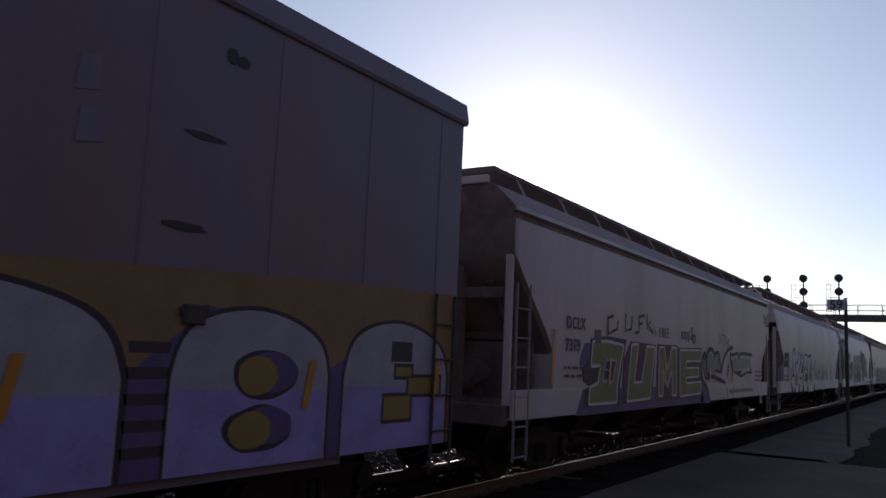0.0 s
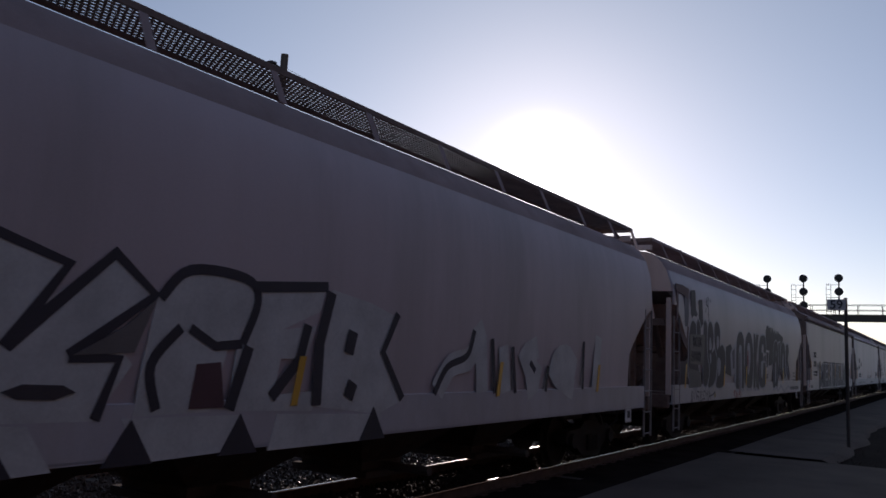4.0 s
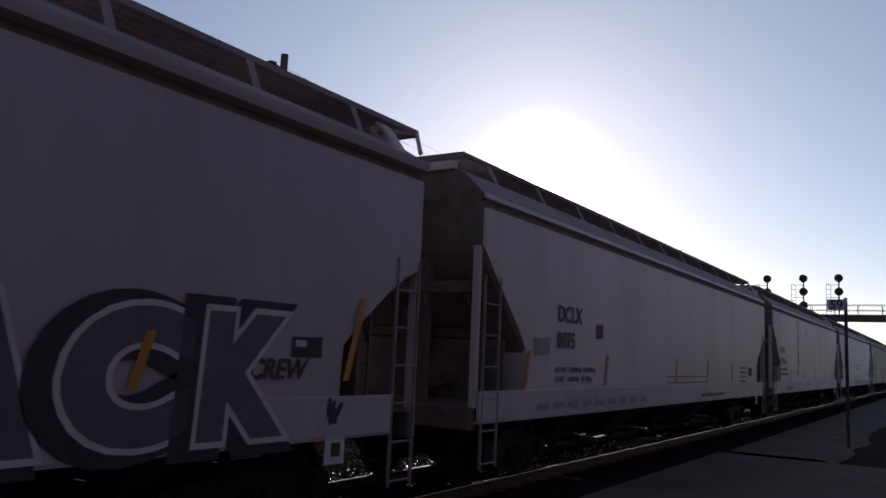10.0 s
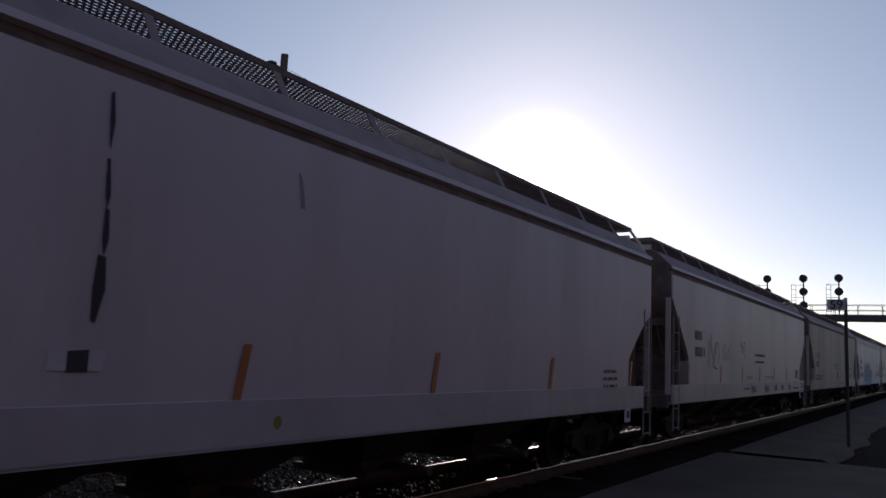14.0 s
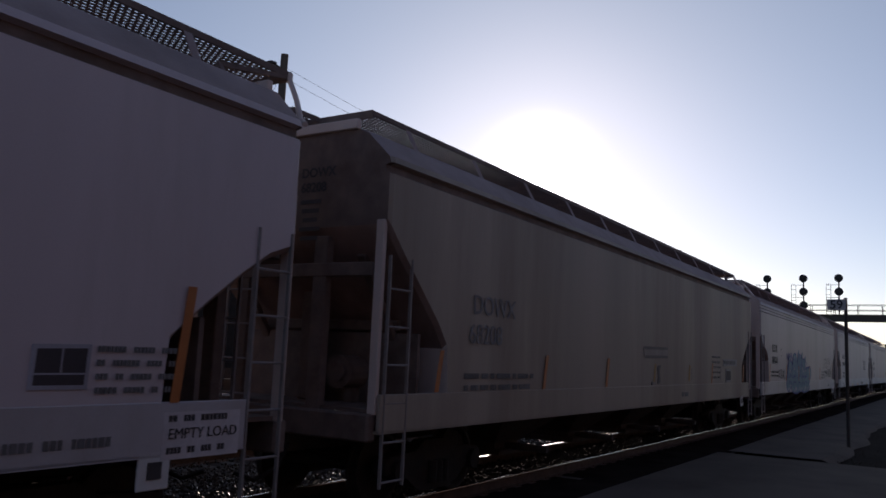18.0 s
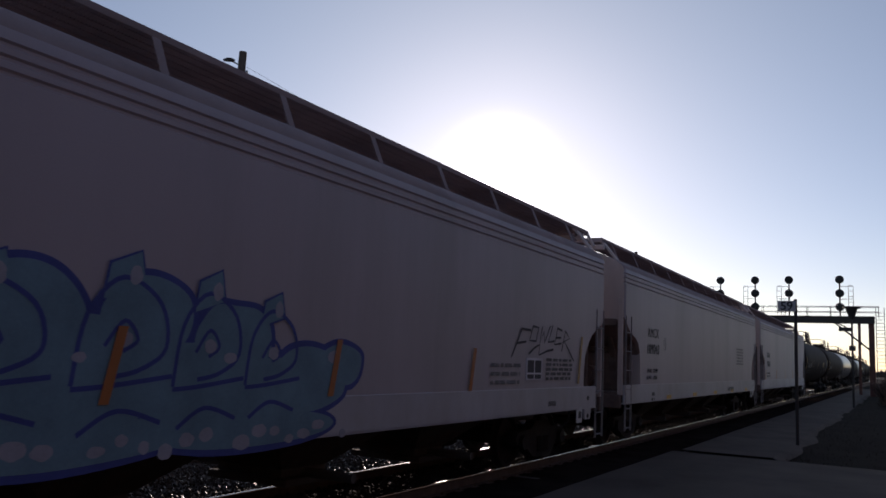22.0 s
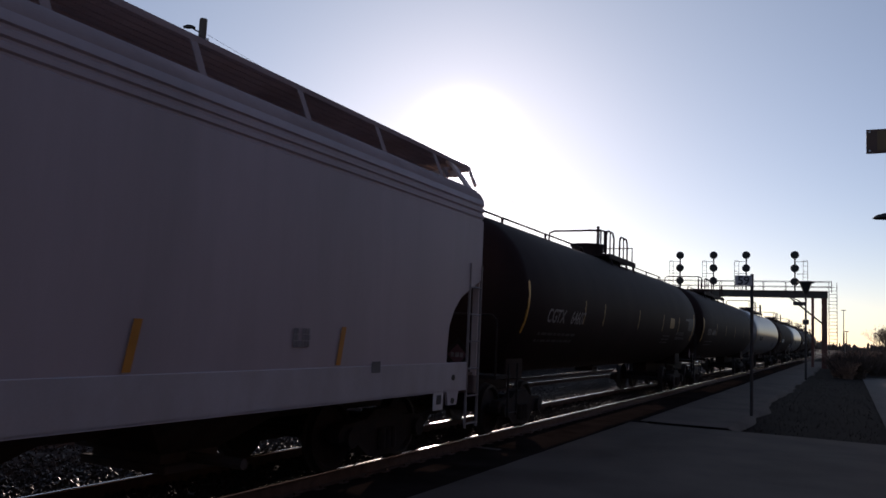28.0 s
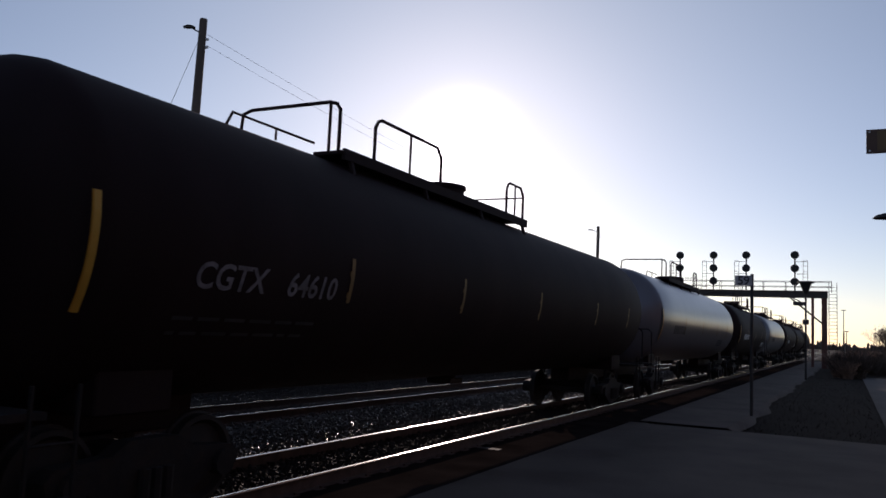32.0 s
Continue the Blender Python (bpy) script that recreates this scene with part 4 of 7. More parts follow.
def tank_car(lead, trail, paint, label, rail_style, marks_at):
    L = trail - lead
    h = L / 2
    car = thing("tank_car", pose(lead + h - trip(0), YT, 0), label, "tank car", "cars of the passing train")
    CARS.append((car, lead + h))
    r, zc = 1.59, 2.63

    def shell():
        rings, n = [], 40
        a = h - 0.4
        prof = [(-a + 0.75 * (1 - math.cos(k / 8 * math.pi / 2)), r * max(0.02, math.sin(k / 8 * math.pi / 2))) for k in range(9)]
        prof += [(-a + 0.75 + (2 * a - 1.5) * i / 8, r) for i in range(1, 8)]
        prof += [(-x, q) for x, q in prof[8::-1]]
        for x, q in prof:
            rings.append([(x, q * math.cos(2 * math.pi * i / n), zc + q * math.sin(2 * math.pi * i / n)) for i in range(n)])
        return MB().loft(rings).mesh("tank_shell", M[paint], 40)
    part("tank_shell", cached(("shell", round(L, 2), paint), shell), car)
    for e in (-1, 1):
        truck_parts(car, e * (h - 2.2))
        close = (lead < 240 and e > 0) or (240 < lead < 260 and e < 0)
        part("coupler", cached("coupler", coupler_mesh), car, pose(e * (h - (0.55 if close else 0.12)), 0, 0, 0, 0, 0 if e > 0 else 180))
        part("stub_sill", cached("stub", lambda: MB().box((0, 0, 0.9), (3.4, 0.5, 0.4), 0.02).box((0.2, 0, 1.25), (0.9, 2.0, 0.5), 0.02).mesh("stub_sill", M["black"])), car, pose(e * (h - 1.8), 0, 0))
        part("end_platform", cached("tplat", lambda: MB().box((0, 0, 1.12), (0.7, 2.9, 0.06)).mesh("end_platform", M["truck"])), car, pose(e * (h - 0.4), 0, 0))
        part("end_handrail", cached("thand", lambda: MB().tube([(0, -1.4, 1.12), (0, -1.4, 2.1), (0, -1.3, 2.2), (0, 1.3, 2.2), (0, 1.4, 2.1), (0, 1.4, 1.12)], 0.02, 6).mesh("end_handrail", M["truck"])), car, pose(e * (h - 0.12), 0, 0))
        for s in (-1, 1):
            ladder_at(car, e * (h - 0.6) - (0.42 if e > 0 else 0), s * 1.45, 0.42, 1.35, 0.42, M["truck"])
    # manway, platform and rails on top
    zt = zc + r
    mx, p0, p1, lr, rails = (0.8, 0.0, 3.05, 0.0, ((0.0, 0.82), (1.48, 2.4))) if rail_style == "near" else (0.2, -4.3, 2.5, -4.3, ((-3.4, -1.3), (1.6, 2.5)))
    mv = 9.25 - h if rail_style == "near" else 9.6 - h
    mx, p0, p1, lr, rails = mx + mv, p0 + mv, p1 + mv, lr + mv, [(u + mv, v + mv) for u, v in rails]
    plat = part("top_platform", MB().box(((p0 + p1) / 2, -0.62, zt - 0.02), (p1 - p0, 0.5, 0.05)).box(((p0 + p1) / 2, 0.62, zt - 0.02), (p1 - p0, 0.5, 0.05)).bar((p0, -0.87, zt - 0.05), (p1, -0.87, zt - 0.05), 0.05, 0.15).mesh("top_platform", M["black"]), car)
    for k in range(4):
        part("platform_bracket", cached("bracket", lambda: MB().bar((0, -0.85, zt - 0.1), (0, -0.95, zt - 0.42), 0.06, 0.05).mesh("platform_bracket", M["black"])), plat, pose(p0 + 0.2 + k * (p1 - p0 - 0.4) / 3, 0, 0))
    part("manway", MB().rod((mx, 0, zt - 0.15), (mx, 0, zt + 0.3), 0.46, 24).rod((mx, 0, zt + 0.3), (mx, 0, zt + 0.36), 0.5, 24).rod((mx + 0.95, 0, zt - 0.1), (mx + 0.95, 0, zt + 0.2), 0.28, 20).mesh("manway", M["black"], 40), car)
    z1 = zt + 0.68
    part("platform_rail", MB().tube([(lr, -0.78, zt - 0.05), (lr, -0.78, z1 - 0.12), (lr, -0.72, z1 - 0.03), (lr, -0.6, z1), (lr, 0.75, z1), (lr, 0.9, z1 - 0.05), (lr, 0.95, z1 - 0.5)], 0.026, 8).rod((lr, -0.62, zt - 0.05), (lr, -0.62, z1), 0.022, 8).mesh("platform_rail", M["black"]), car)
    for x0, x1 in rails:
        part("platform_rail", MB().tube([(x0, -0.78, zt - 0.05), (x0, -0.78, z1 - 0.15), (x0 + 0.07, -0.78, z1 - 0.04), (x0 + 0.17, -0.78, z1), (x1 - 0.15, -0.78, z1), (x1, -0.78, z1 - 0.15), (x1, -0.78, zt - 0.05)], 0.026, 8).rod(((x0 + x1) / 2, -0.78, zt - 0.05), ((x0 + x1) / 2, -0.78, z1), 0.02, 8).mesh("platform_rail", M["black"]), car)
    part("platform_rail", MB().tube([(p1, 0.78, zt - 0.05), (p1, 0.78, zt + 0.5), (p1, -0.78, zt + 0.5), (p1, -0.78, zt - 0.05)], 0.022, 8).mesh("platform_rail", M["black"]), car)
    if rail_style == "near":
        part("post_box", MB().box((lr + 0.02, -0.74, zt + 0.35), (0.12, 0.06, 0.62), 0.01).mesh("post_box", M["black"]), car)
    if rail_style == "near":
        for x0, x1 in ((-h + 0.1, -0.4 + mv), (3.2 + mv, h - 1.2)):
            g = MB().tube([(x0, -0.25, zt - 0.5), (x0, -0.25, zt + 0.05), (x0 + 0.15, -0.25, zt + 0.12), (x1 - 0.2, -0.25, zt + 0.12), (x1, -0.25, zt)], 0.02, 8)
            for k in range(4):
                xx = x0 + 0.06 + k * (x1 - x0 - 0.5) / 3
                g.box((xx, -0.25, zt + 0.03), (0.06, 0.04, 0.18))
            part("grab_rail", g.mesh("grab_rail", M["black"]), car)
    else:
        g = MB().tube([(mv - 6.1, -0.45, zt - 0.08), (mv - 6.0, -0.45, zt + 0.1), (mv - 4.4, -0.45, zt + 0.1)], 0.018, 8).rod((mv - 5.2, -0.45, zt - 0.05), (mv - 5.2, -0.45, zt + 0.1), 0.016, 6)
        part("grab_rail", g.mesh("grab_rail", M["black"]), car)
    part("bottom_outlet", MB().rod((0, 0, 0.95), (0, 0, 1.25), 0.2, 14).box((0, 0, 0.95), (0.5, 0.5, 0.1)).mesh("bottom_outlet", M["black"]), car)
    # curved reflective stripes on the flank
    def stripe(short):
        mb = MB()
        pts = []
        for k in range(7):
            a = radians(180 + 27 - k * 6) if not short else radians(180 + 17 - k * 3.2)
            pts.append((math.cos(a), math.sin(a)))
        for q, rr in ((0, r + 0.006),):
            mb.add([(dx, rr * c, zc + rr * s) for c, s in pts for dx in (-0.035, 0.035)], [(2 * k, 2 * k + 1, 2 * k + 3, 2 * k + 2) for k in range(6)])
            mb.add([(dx, (rr - 0.01) * c, zc + (rr - 0.01) * s) for c, s in pts for dx in (-0.045, 0.045)], [(2 * k, 2 * k + 2, 2 * k + 3, 2 * k + 1) for k in range(6)])
        return mb.mesh("reflector_stripe", M["paletape" if short else "yellow"])
    for k, q in enumerate(marks_at):
        part("reflector_stripe", cached(("tstripe", 0 < q < 18.2 and k > 0), lambda: stripe(0 < q < 18.2 and k > 0)), car, pose(q - h, 0, 0))
    return car, L


TANK_SPANS = [(231.15, 251.6), (251.7, 272.4), (273.4, 293.0), (294.35, 311.8), (313.15, 330.6), (331.95, 349.4), (350.75, 368.2), (369.55, 387.0)]
TANKS = []
for i in range(8):
    TANKS.append(tank_car(*TANK_SPANS[i], "silver" if i in (2, 4) else "black",
                          "glossy light grey tank car with a railed manway platform" if i in (2, 4) else "black tank car with yellow reflective stripes and top handrails", "near" if i == 0 else "far",
                          (1.17, 4.77, 6.38, 10.02, 13.35, 16.0, 18.95) if i == 0 else (0.92, 4.6, 7.74, 11.2, 15.1, 18.1) if i == 1 else (1.0, 5.0, 9.0, 13.0, 16.2)))


# ---- spray paint and lettering on the cars ----
def paint(name, c, r=0.5):
    return mat(name, c, r + 0.15, vary=0.16, scale=2.5, fine=40, bump=0.0)


G = dict(green=paint("spray_green", (0.23, 0.24, 0.09)), purple=paint("spray_purple", (0.13, 0.09, 0.22)), dark=paint("spray_black", (0.045, 0.038, 0.05)),
         lilac=paint("spray_lilac", (0.36, 0.31, 0.66)), ochre=paint("spray_ochre", (0.29, 0.18, 0.07)),
         pale=paint("spray_pale_grey", (0.60, 0.60, 0.585)), white=paint("spray_white", (0.66, 0.62, 0.65)), slate=paint("spray_slate", (0.14, 0.125, 0.15)), cyan=paint("spray_cyan", (0.17, 0.29, 0.36)),
         blue=paint("spray_blue", (0.06, 0.08, 0.30)), red=paint("spray_red", (0.28, 0.04, 0.05)), maroon=paint("spray_maroon", (0.11, 0.05, 0.06)),
         pink=paint("spray_pink", (0.50, 0.33, 0.45)), fog=paint("spray_grey_white", (0.40, 0.385, 0.44)), panel=paint("overpainted_panel", (0.33, 0.32, 0.33)), drab=paint("drab_brown_panel", (0.17, 0.15, 0.145)),
         dusty=paint("faded_pale_panel", (0.33, 0.28, 0.25)), haze=paint("rubbed_blue_grey", (0.21, 0.185, 0.24)), hotpink=paint("pink_sticker", (0.55, 0.10, 0.22)), charcoal=paint("spray_charcoal", (0.058, 0.047, 0.055)), yellow=paint("spray_yellow", (0.32, 0.22, 0.05)))


def smooth(pts, n=6):
    """A closed curve through the given points."""
    out, k = [], len(pts)
    for i in range(k):
        p0, p1, p2, p3 = (Vector(pts[(i + d) % k]) for d in (-1, 0, 1, 2))
        for j in range(n):
            t = j / n
            out.append(0.5 * (2 * p1 + (p2 - p0) * t + (2 * p0 - 5 * p1 + 4 * p2 - p3) * t * t + (3 * p1 - p0 - 3 * p2 + p3) * t ** 3))
    return [(q[0], q[1]) for q in out]


def poly(car, L, pts, material, layer=0, name="graffiti_shape", parent=None):
    """A flat painted shape on the near side; points are metres from the leading end and heights."""
    y = -1.6115 - 0.0004 * layer
    n = len(pts)
    mb = MB().add([(x - L / 2, y, z) for x, z in pts] + [(x - L / 2, -1.60, z) for x, z in pts], [tuple(range(n))] + [(i, (i + 1) % n, n + (i + 1) % n, n + i) for i in range(n)])
    return part(name, mb.mesh(name, G[material]), parent or car)


def blob(cx, cz, rx, rz, seed, wob=0.1, n=12):
    rnd = random.Random(seed)
    return smooth([(cx + rx * math.cos(2 * math.pi * i / n) * (1 + rnd.uniform(-wob, wob)), cz + rz * math.sin(2 * math.pi * i / n) * (1 + rnd.uniform(-wob, wob))) for i in range(n)], 4)


def stroke(car, L, pts, w, material, layer=1, curve=True, name="spray_stroke"):
    """A sprayed line of width w through points."""
    if curve and len(pts) > 2:
        q = []
        k = len(pts)
        for i in range(k - 1):
            p0, p1, p2, p3 = (Vector(pts[min(max(i + d, 0), k - 1)]) for d in (-1, 0, 1, 2))
            for j in range(5):
                t = j / 5
                q.append(0.5 * (2 * p1 + (p2 - p0) * t + (2 * p0 - 5 * p1 + 4 * p2 - p3) * t * t + (3 * p1 - p0 - 3 * p2 + p3) * t ** 3))
        pts = [tuple(a) for a in q] + [pts[-1]]
    mb = MB()
    y = -1.6115 - 0.0004 * layer
    q = [pts[0]]
    for p in pts[1:]:
        if (Vector(p) - Vector(q[-1])).length > 0.3 * w:
            q.append(p)
    dirs = [(Vector(v) - Vector(u)).normalized() for u, v in zip(q[:-1], q[1:])]
    rows = []
    for i, p in enumerate(q):
        d = dirs[max(i - 1, 0)] + dirs[min(i, len(dirs) - 1)]
        d = d.normalized() if d.length > 0.3 else dirs[min(i, len(dirs) - 1)]
        rows += [(p[0] - d.y * w / 2 - L / 2, y - 0.00006 * (i % 5), p[1] + d.x * w / 2), (p[0] + d.y * w / 2 - L / 2, y - 0.00006 * (i % 5), p[1] - d.x * w / 2)]
    mb.add(rows, [(2 * i, 2 * i + 1, 2 * i + 3, 2 * i + 2) for i in range(len(q) - 1)])
    return part(name, mb.mesh(name, G[material]), car)


def scribble(car, L, x0, x1, z0, z1, material, w, seed, n=14, angular=False):
    """An unreadable tag: a row of loose sprayed flourishes that overlap."""
    rnd = random.Random(seed)
    hh = z1 - z0
    k = max(2, min(9, round((x1 - x0) / max(0.55 * hh, 0.08))))
    step = (x1 - x0) / k
    for i in range(k):
        pts, up = [], rnd.random() < 0.5
        if rnd.random() < 0.45:
            r, top, ph = rnd.uniform(0.3, 0.5), rnd.uniform(0.35, 0.6), rnd.uniform(0, 6.28)
            loop = [(x0 + (i + 0.5 + r * math.cos(ph + j * 0.9) * rnd.uniform(0.85, 1.2)) * step, z0 + (0.5 + top * math.sin(ph + j * 0.9) * rnd.uniform(0.85, 1.1)) * hh) for j in range(rnd.choice((6, 8, 9)))]
            stroke(car, L, loop, w * 0.9, material, 2 + i % 3, True, "sprayed_tag")
            continue
        for j in range(rnd.choice((3, 4, 4, 5))):
            pts.append((x0 + (i + rnd.uniform(-0.15, 1.15)) * step, z0 + (rnd.uniform(0.65, 1.15) if up else rnd.uniform(-0.15, 0.4)) * hh))
            up = not up
        stroke(car, L, pts, w * rnd.uniform(0.8, 1.15), material, 2 + i % 3, not angular, "sprayed_tag")


def bubble(car, L, pts, layer, fill="charcoal", edge="fog", width=0.1, holes=()):
    """A rounded letter with a sprayed outline and paler holes."""
    q = smooth(pts, 5)
    stroke(car, L, q + q[:2], width, edge, layer, False, "letter_outline")
    poly(car, L, q, fill, layer + 1, "graffiti_letter")
    for hp in holes:
        poly(car, L, smooth(hp, 4), edge, layer + 2)


def glyph(ch, offset):
    return text_mesh(ch, 1.0, G["dark"], offset=offset, extrude=0.0, res=6)


def letter(car, L, ch, x0, x1, z0, z1, layers, lean=0.0, fat=0.03, layer=2):
    """A sprayed letter in a box; layers: (material, outline width in metres, shift x, shift z), back to front."""
    w, h = x1 - x0, z1 - z0
    src = glyph(ch, fat)
    co = np.array([v.co[:] for v in src.vertices])
    lo, hi = co.min(0), co.max(0)
    parent = car
    for i, (m, grow, sx, sz) in enumerate(layers):
        k = max(w, h)
        me = glyph(ch, round(fat + grow / k, 4)).copy()
        me.materials.clear()
        me.materials.append(G[m])
        c = np.array([v.co[:] for v in me.vertices])
        px = x0 + (c[:, 0] - lo[0]) / (hi[0] - lo[0]) * w
        pz = z0 + (c[:, 1] - lo[1]) / (hi[1] - lo[1]) * h
        px = px + lean * (pz - z0)
        out = np.stack([px - L / 2 + sx, np.full(len(c), -1.6115 - 0.0004 * (layer + i)), pz + sz], 1)
        me.vertices.foreach_set("co", out.ravel())
        me.update()
        parent_i = part("graffiti_letter" if i == 0 else "paint_layer", me, car if i == 0 else parent)
        if i == 0:
            parent = parent_i
    return parent


PAINTED += [BOX[0], HOP[8][0]] + [c[0] for c in HOP[:4]]
# boxcar: white and lilac bubble letters on an ochre band
car, L = BOX
o = 8.0
poly(car, L, [(6.0, 0.83), (16.5, 0.83), (16.5, 2.62), (14.0, 2.56), (10.8, 2.42), (6.0, 2.25)], "ochre", 0)
poly(car, L, [(6.0, 0.83), (16.3, 0.83), (16.3, 1.9), (15.2, 2.2), (14.2, 1.7), (13.5, 2.2), (12.6, 2.2), (11.8, 1.6), (10.5, 2.28), (6.0, 2.25)], "purple", 1)
for x0, x1, zt in ((8.6, 11.8, 2.3), (12.25, 14.15, 2.2), (14.4, 16.35, 2.2)):
    arch = [(x0, 0.83), (x0, 1.6), (x0 + 0.12 * (x1 - x0), zt - 0.15), (x0 + 0.5 * (x1 - x0), zt), (x1 - 0.12 * (x1 - x0), zt - 0.2), (x1, 1.6), (x1, 0.83)]
    c = [(x0, 0.83)] + [(min(max(q[0], x0), x1), q[1]) for q in smooth(arch, 5) if q[1] > 0.83] + [(x1, 0.83)]
    g = [((x - (x0 + x1) / 2) * 1.04 + (x0 + x1) / 2, (z - 0.83) * 1.03 + 0.83) for x, z in c]
    poly(car, L, g, "dark", 2)
    poly(car, L, c, "fog", 3)
    poly(car, L, [(x0 + 0.02, 0.83), (x1 - 0.02, 0.83), (x1 - 0.02, 1.48), (x0 + 0.02, 1.52)], "lilac", 4)
for k, (cx, cz, rx, rz) in enumerate(((13.3, 1.64, 0.4, 0.22), (13.25, 1.16, 0.42, 0.21), (10.35, 1.5, 0.3, 0.42))):
    poly(car, L, blob(cx, cz, rx, rz, k, 0.06), "dark", 5)
    poly(car, L, blob(cx + 0.07, cz + 0.02, rx * 0.85, rz * 0.82, k, 0.06), "purple", 6)
    poly(car, L, blob(cx - 0.1, cz - 0.01, rx * 0.6, rz * 0.78, k, 0.05), "yellow", 7)
for x0, x1, z0, z1 in ((15.1, 15.6, 1.15, 1.4), (15.55, 16.2, 1.42, 1.6), (15.3, 15.6, 1.62, 1.72)):
    poly(car, L, [(x0 - 0.04, z0 - 0.04), (x1 + 0.04, z0 - 0.04), (x1 + 0.04, z1 + 0.04), (x0 - 0.04, z1 + 0.04)], "dark", 5)
    poly(car, L, [(x0, z0), (x1, z0), (x1, z1), (x0, z1)], "yellow", 6)
for k in range(5):
    poly(car, L, [(11.85, 1.0 + k * 0.2), (12.22, 1.0 + k * 0.2), (12.24, 1.09 + k * 0.2), (11.83, 1.09 + k * 0.2)], "charcoal", 2)
poly(car, L, [(15.2, 1.78), (15.6, 1.78), (15.6, 2.0), (15.2, 2.0)], "dark", 5)
stripes(car, L, [10.95, 13.87, 16.1], "amber", 1.55, 0.45)
for k, (x0, x1, z0, z1) in enumerate(((12.56, 12.7, 4.33, 4.47), (12.68, 12.84, 4.33, 4.42), (12.2, 12.6, 3.58, 3.64), (12.04, 12.5, 2.79, 2.86))):
    poly(car, L, blob((x0 + x1) / 2, (z0 + z1) / 2, (x1 - x0) / 2, (z1 - z0) / 2, 300 + k, 0.2), "dark", 0, "grime_mark")
for k, (x0, x1, z0, z1) in enumerate(((11.2, 11.4, 3.66, 3.98), (11.24, 11.46, 3.28, 3.6))):
    poly(car, L, [(x0, z0), (x1, z0 + 0.05), (x1 - 0.02, z1), (x0 + 0.02, z1 - 0.05)], "haze", 0, "worn_patch")
part("bracket", MB().box((0, 0, 0), (0.22, 0.05, 0.16), 0.01).bar((-0.14, 0, 0.02), (0.14, 0, 0.06), 0.03, 0.06).mesh("bracket", M["frame"]), car, pose(-L / 2 + 12.42, -1.63, 2.12))

# off-white hopper with green letters
car, L = HOP[0]
marks(car, L, "DCLX", 1.86, 2.39, 0.28, space=1.1, offset=0.004)
marks(car, L, "7379", 1.82, 2.02, 0.29, space=1.1, offset=0.004)
bars(car, L, 1.8, 1.75, 1.0, 2, seed=2, hgt=0.05)
def outlined(pts, layer, fill, edge="white", width=0.05):
    """A hard-edged sprayed letter with a thin outline."""
    poly(car, L, pts, fill, layer, "graffiti_letter")
    for a, b in zip(pts, pts[1:] + pts[:1]):
        stroke(car, L, [a, b], width, edge, layer + 1, False, "letter_outline")


poly(car, L, smooth([(2.45, 1.8), (2.64, 2.14), (2.86, 2.16), (2.94, 2.0), (2.8, 1.84)], 4), "purple", 0)
poly(car, L, [(2.3, 0.97), (2.6, 1.4), (4.5, 1.4), (6.3, 1.4), (9.9, 1.4), (10.2, 1.2), (10.3, 0.97)], "purple", 0)
poly(car, L, [(2.93, 2.26), (3.69, 2.33), (4.68, 2.3), (4.49, 1.85), (4.36, 1.45), (4.34, 1.1), (2.8, 1.1), (2.62, 1.13), (2.63, 1.39), (2.93, 1.44), (2.61, 1.53), (2.56, 1.74), (2.81, 1.91)], "dark", 1)
outlined([(2.99, 2.21), (3.69, 2.24), (4.54, 2.19), (4.38, 1.85), (4.22, 1.45), (4.2, 1.14), (2.86, 1.14), (2.9, 1.43), (3.26, 1.5), (3.37, 1.8), (2.93, 1.78)], 2, "green")
outlined([(3.64, 1.9), (4.14, 1.9), (3.96, 1.51), (3.47, 1.52)], 4, "charcoal", "fog", 0.04)
outlined([(3.55, 1.74), (3.82, 1.72), (3.77, 1.55), (3.5, 1.55)], 6, "maroon", "fog", 0.025)
poly(car, L, [(4.58, 1.94), (4.96, 2.28), (5.42, 2.28), (6.48, 2.26), (6.3, 1.4), (6.24, 1.1), (4.77, 1.1), (4.5, 1.1), (4.5, 1.4)], "maroon", 2)
outlined([(4.98, 2.22), (5.38, 2.24), (5.14, 1.49), (5.59, 1.5), (5.89, 2.21), (6.42, 2.21), (6.15, 1.35), (6.15, 1.17), (4.76, 1.14), (4.81, 1.41)], 3, "green")
poly(car, L, [(6.5, 1.1), (6.62, 2.28), (8.0, 2.3), (8.1, 2.25), (10.12, 2.3), (10.1, 1.1)], "maroon", 2)
outlined([(6.68, 1.2), (6.7, 2.22), (7.05, 2.23), (7.3, 1.75), (7.6, 2.24), (7.95, 2.24), (7.98, 1.2), (7.65, 1.2), (7.63, 1.75), (7.3, 1.38), (7.0, 1.75), (6.98, 1.2)], 4, "green", width=0.045)
outlined([(8.25, 1.16), (8.23, 2.2), (10.04, 2.24), (10.04, 1.98), (8.75, 1.95), (8.75, 1.8), (9.8, 1.82), (9.8, 1.6), (8.75, 1.58), (8.75, 1.45), (10.05, 1.48), (10.05, 1.2)], 4, "green", width=0.045)
poly(car, L, [(3.09, 2.18), (3.37, 2.18), (3.37, 2.43), (3.09, 2.42)], "slate", 6)
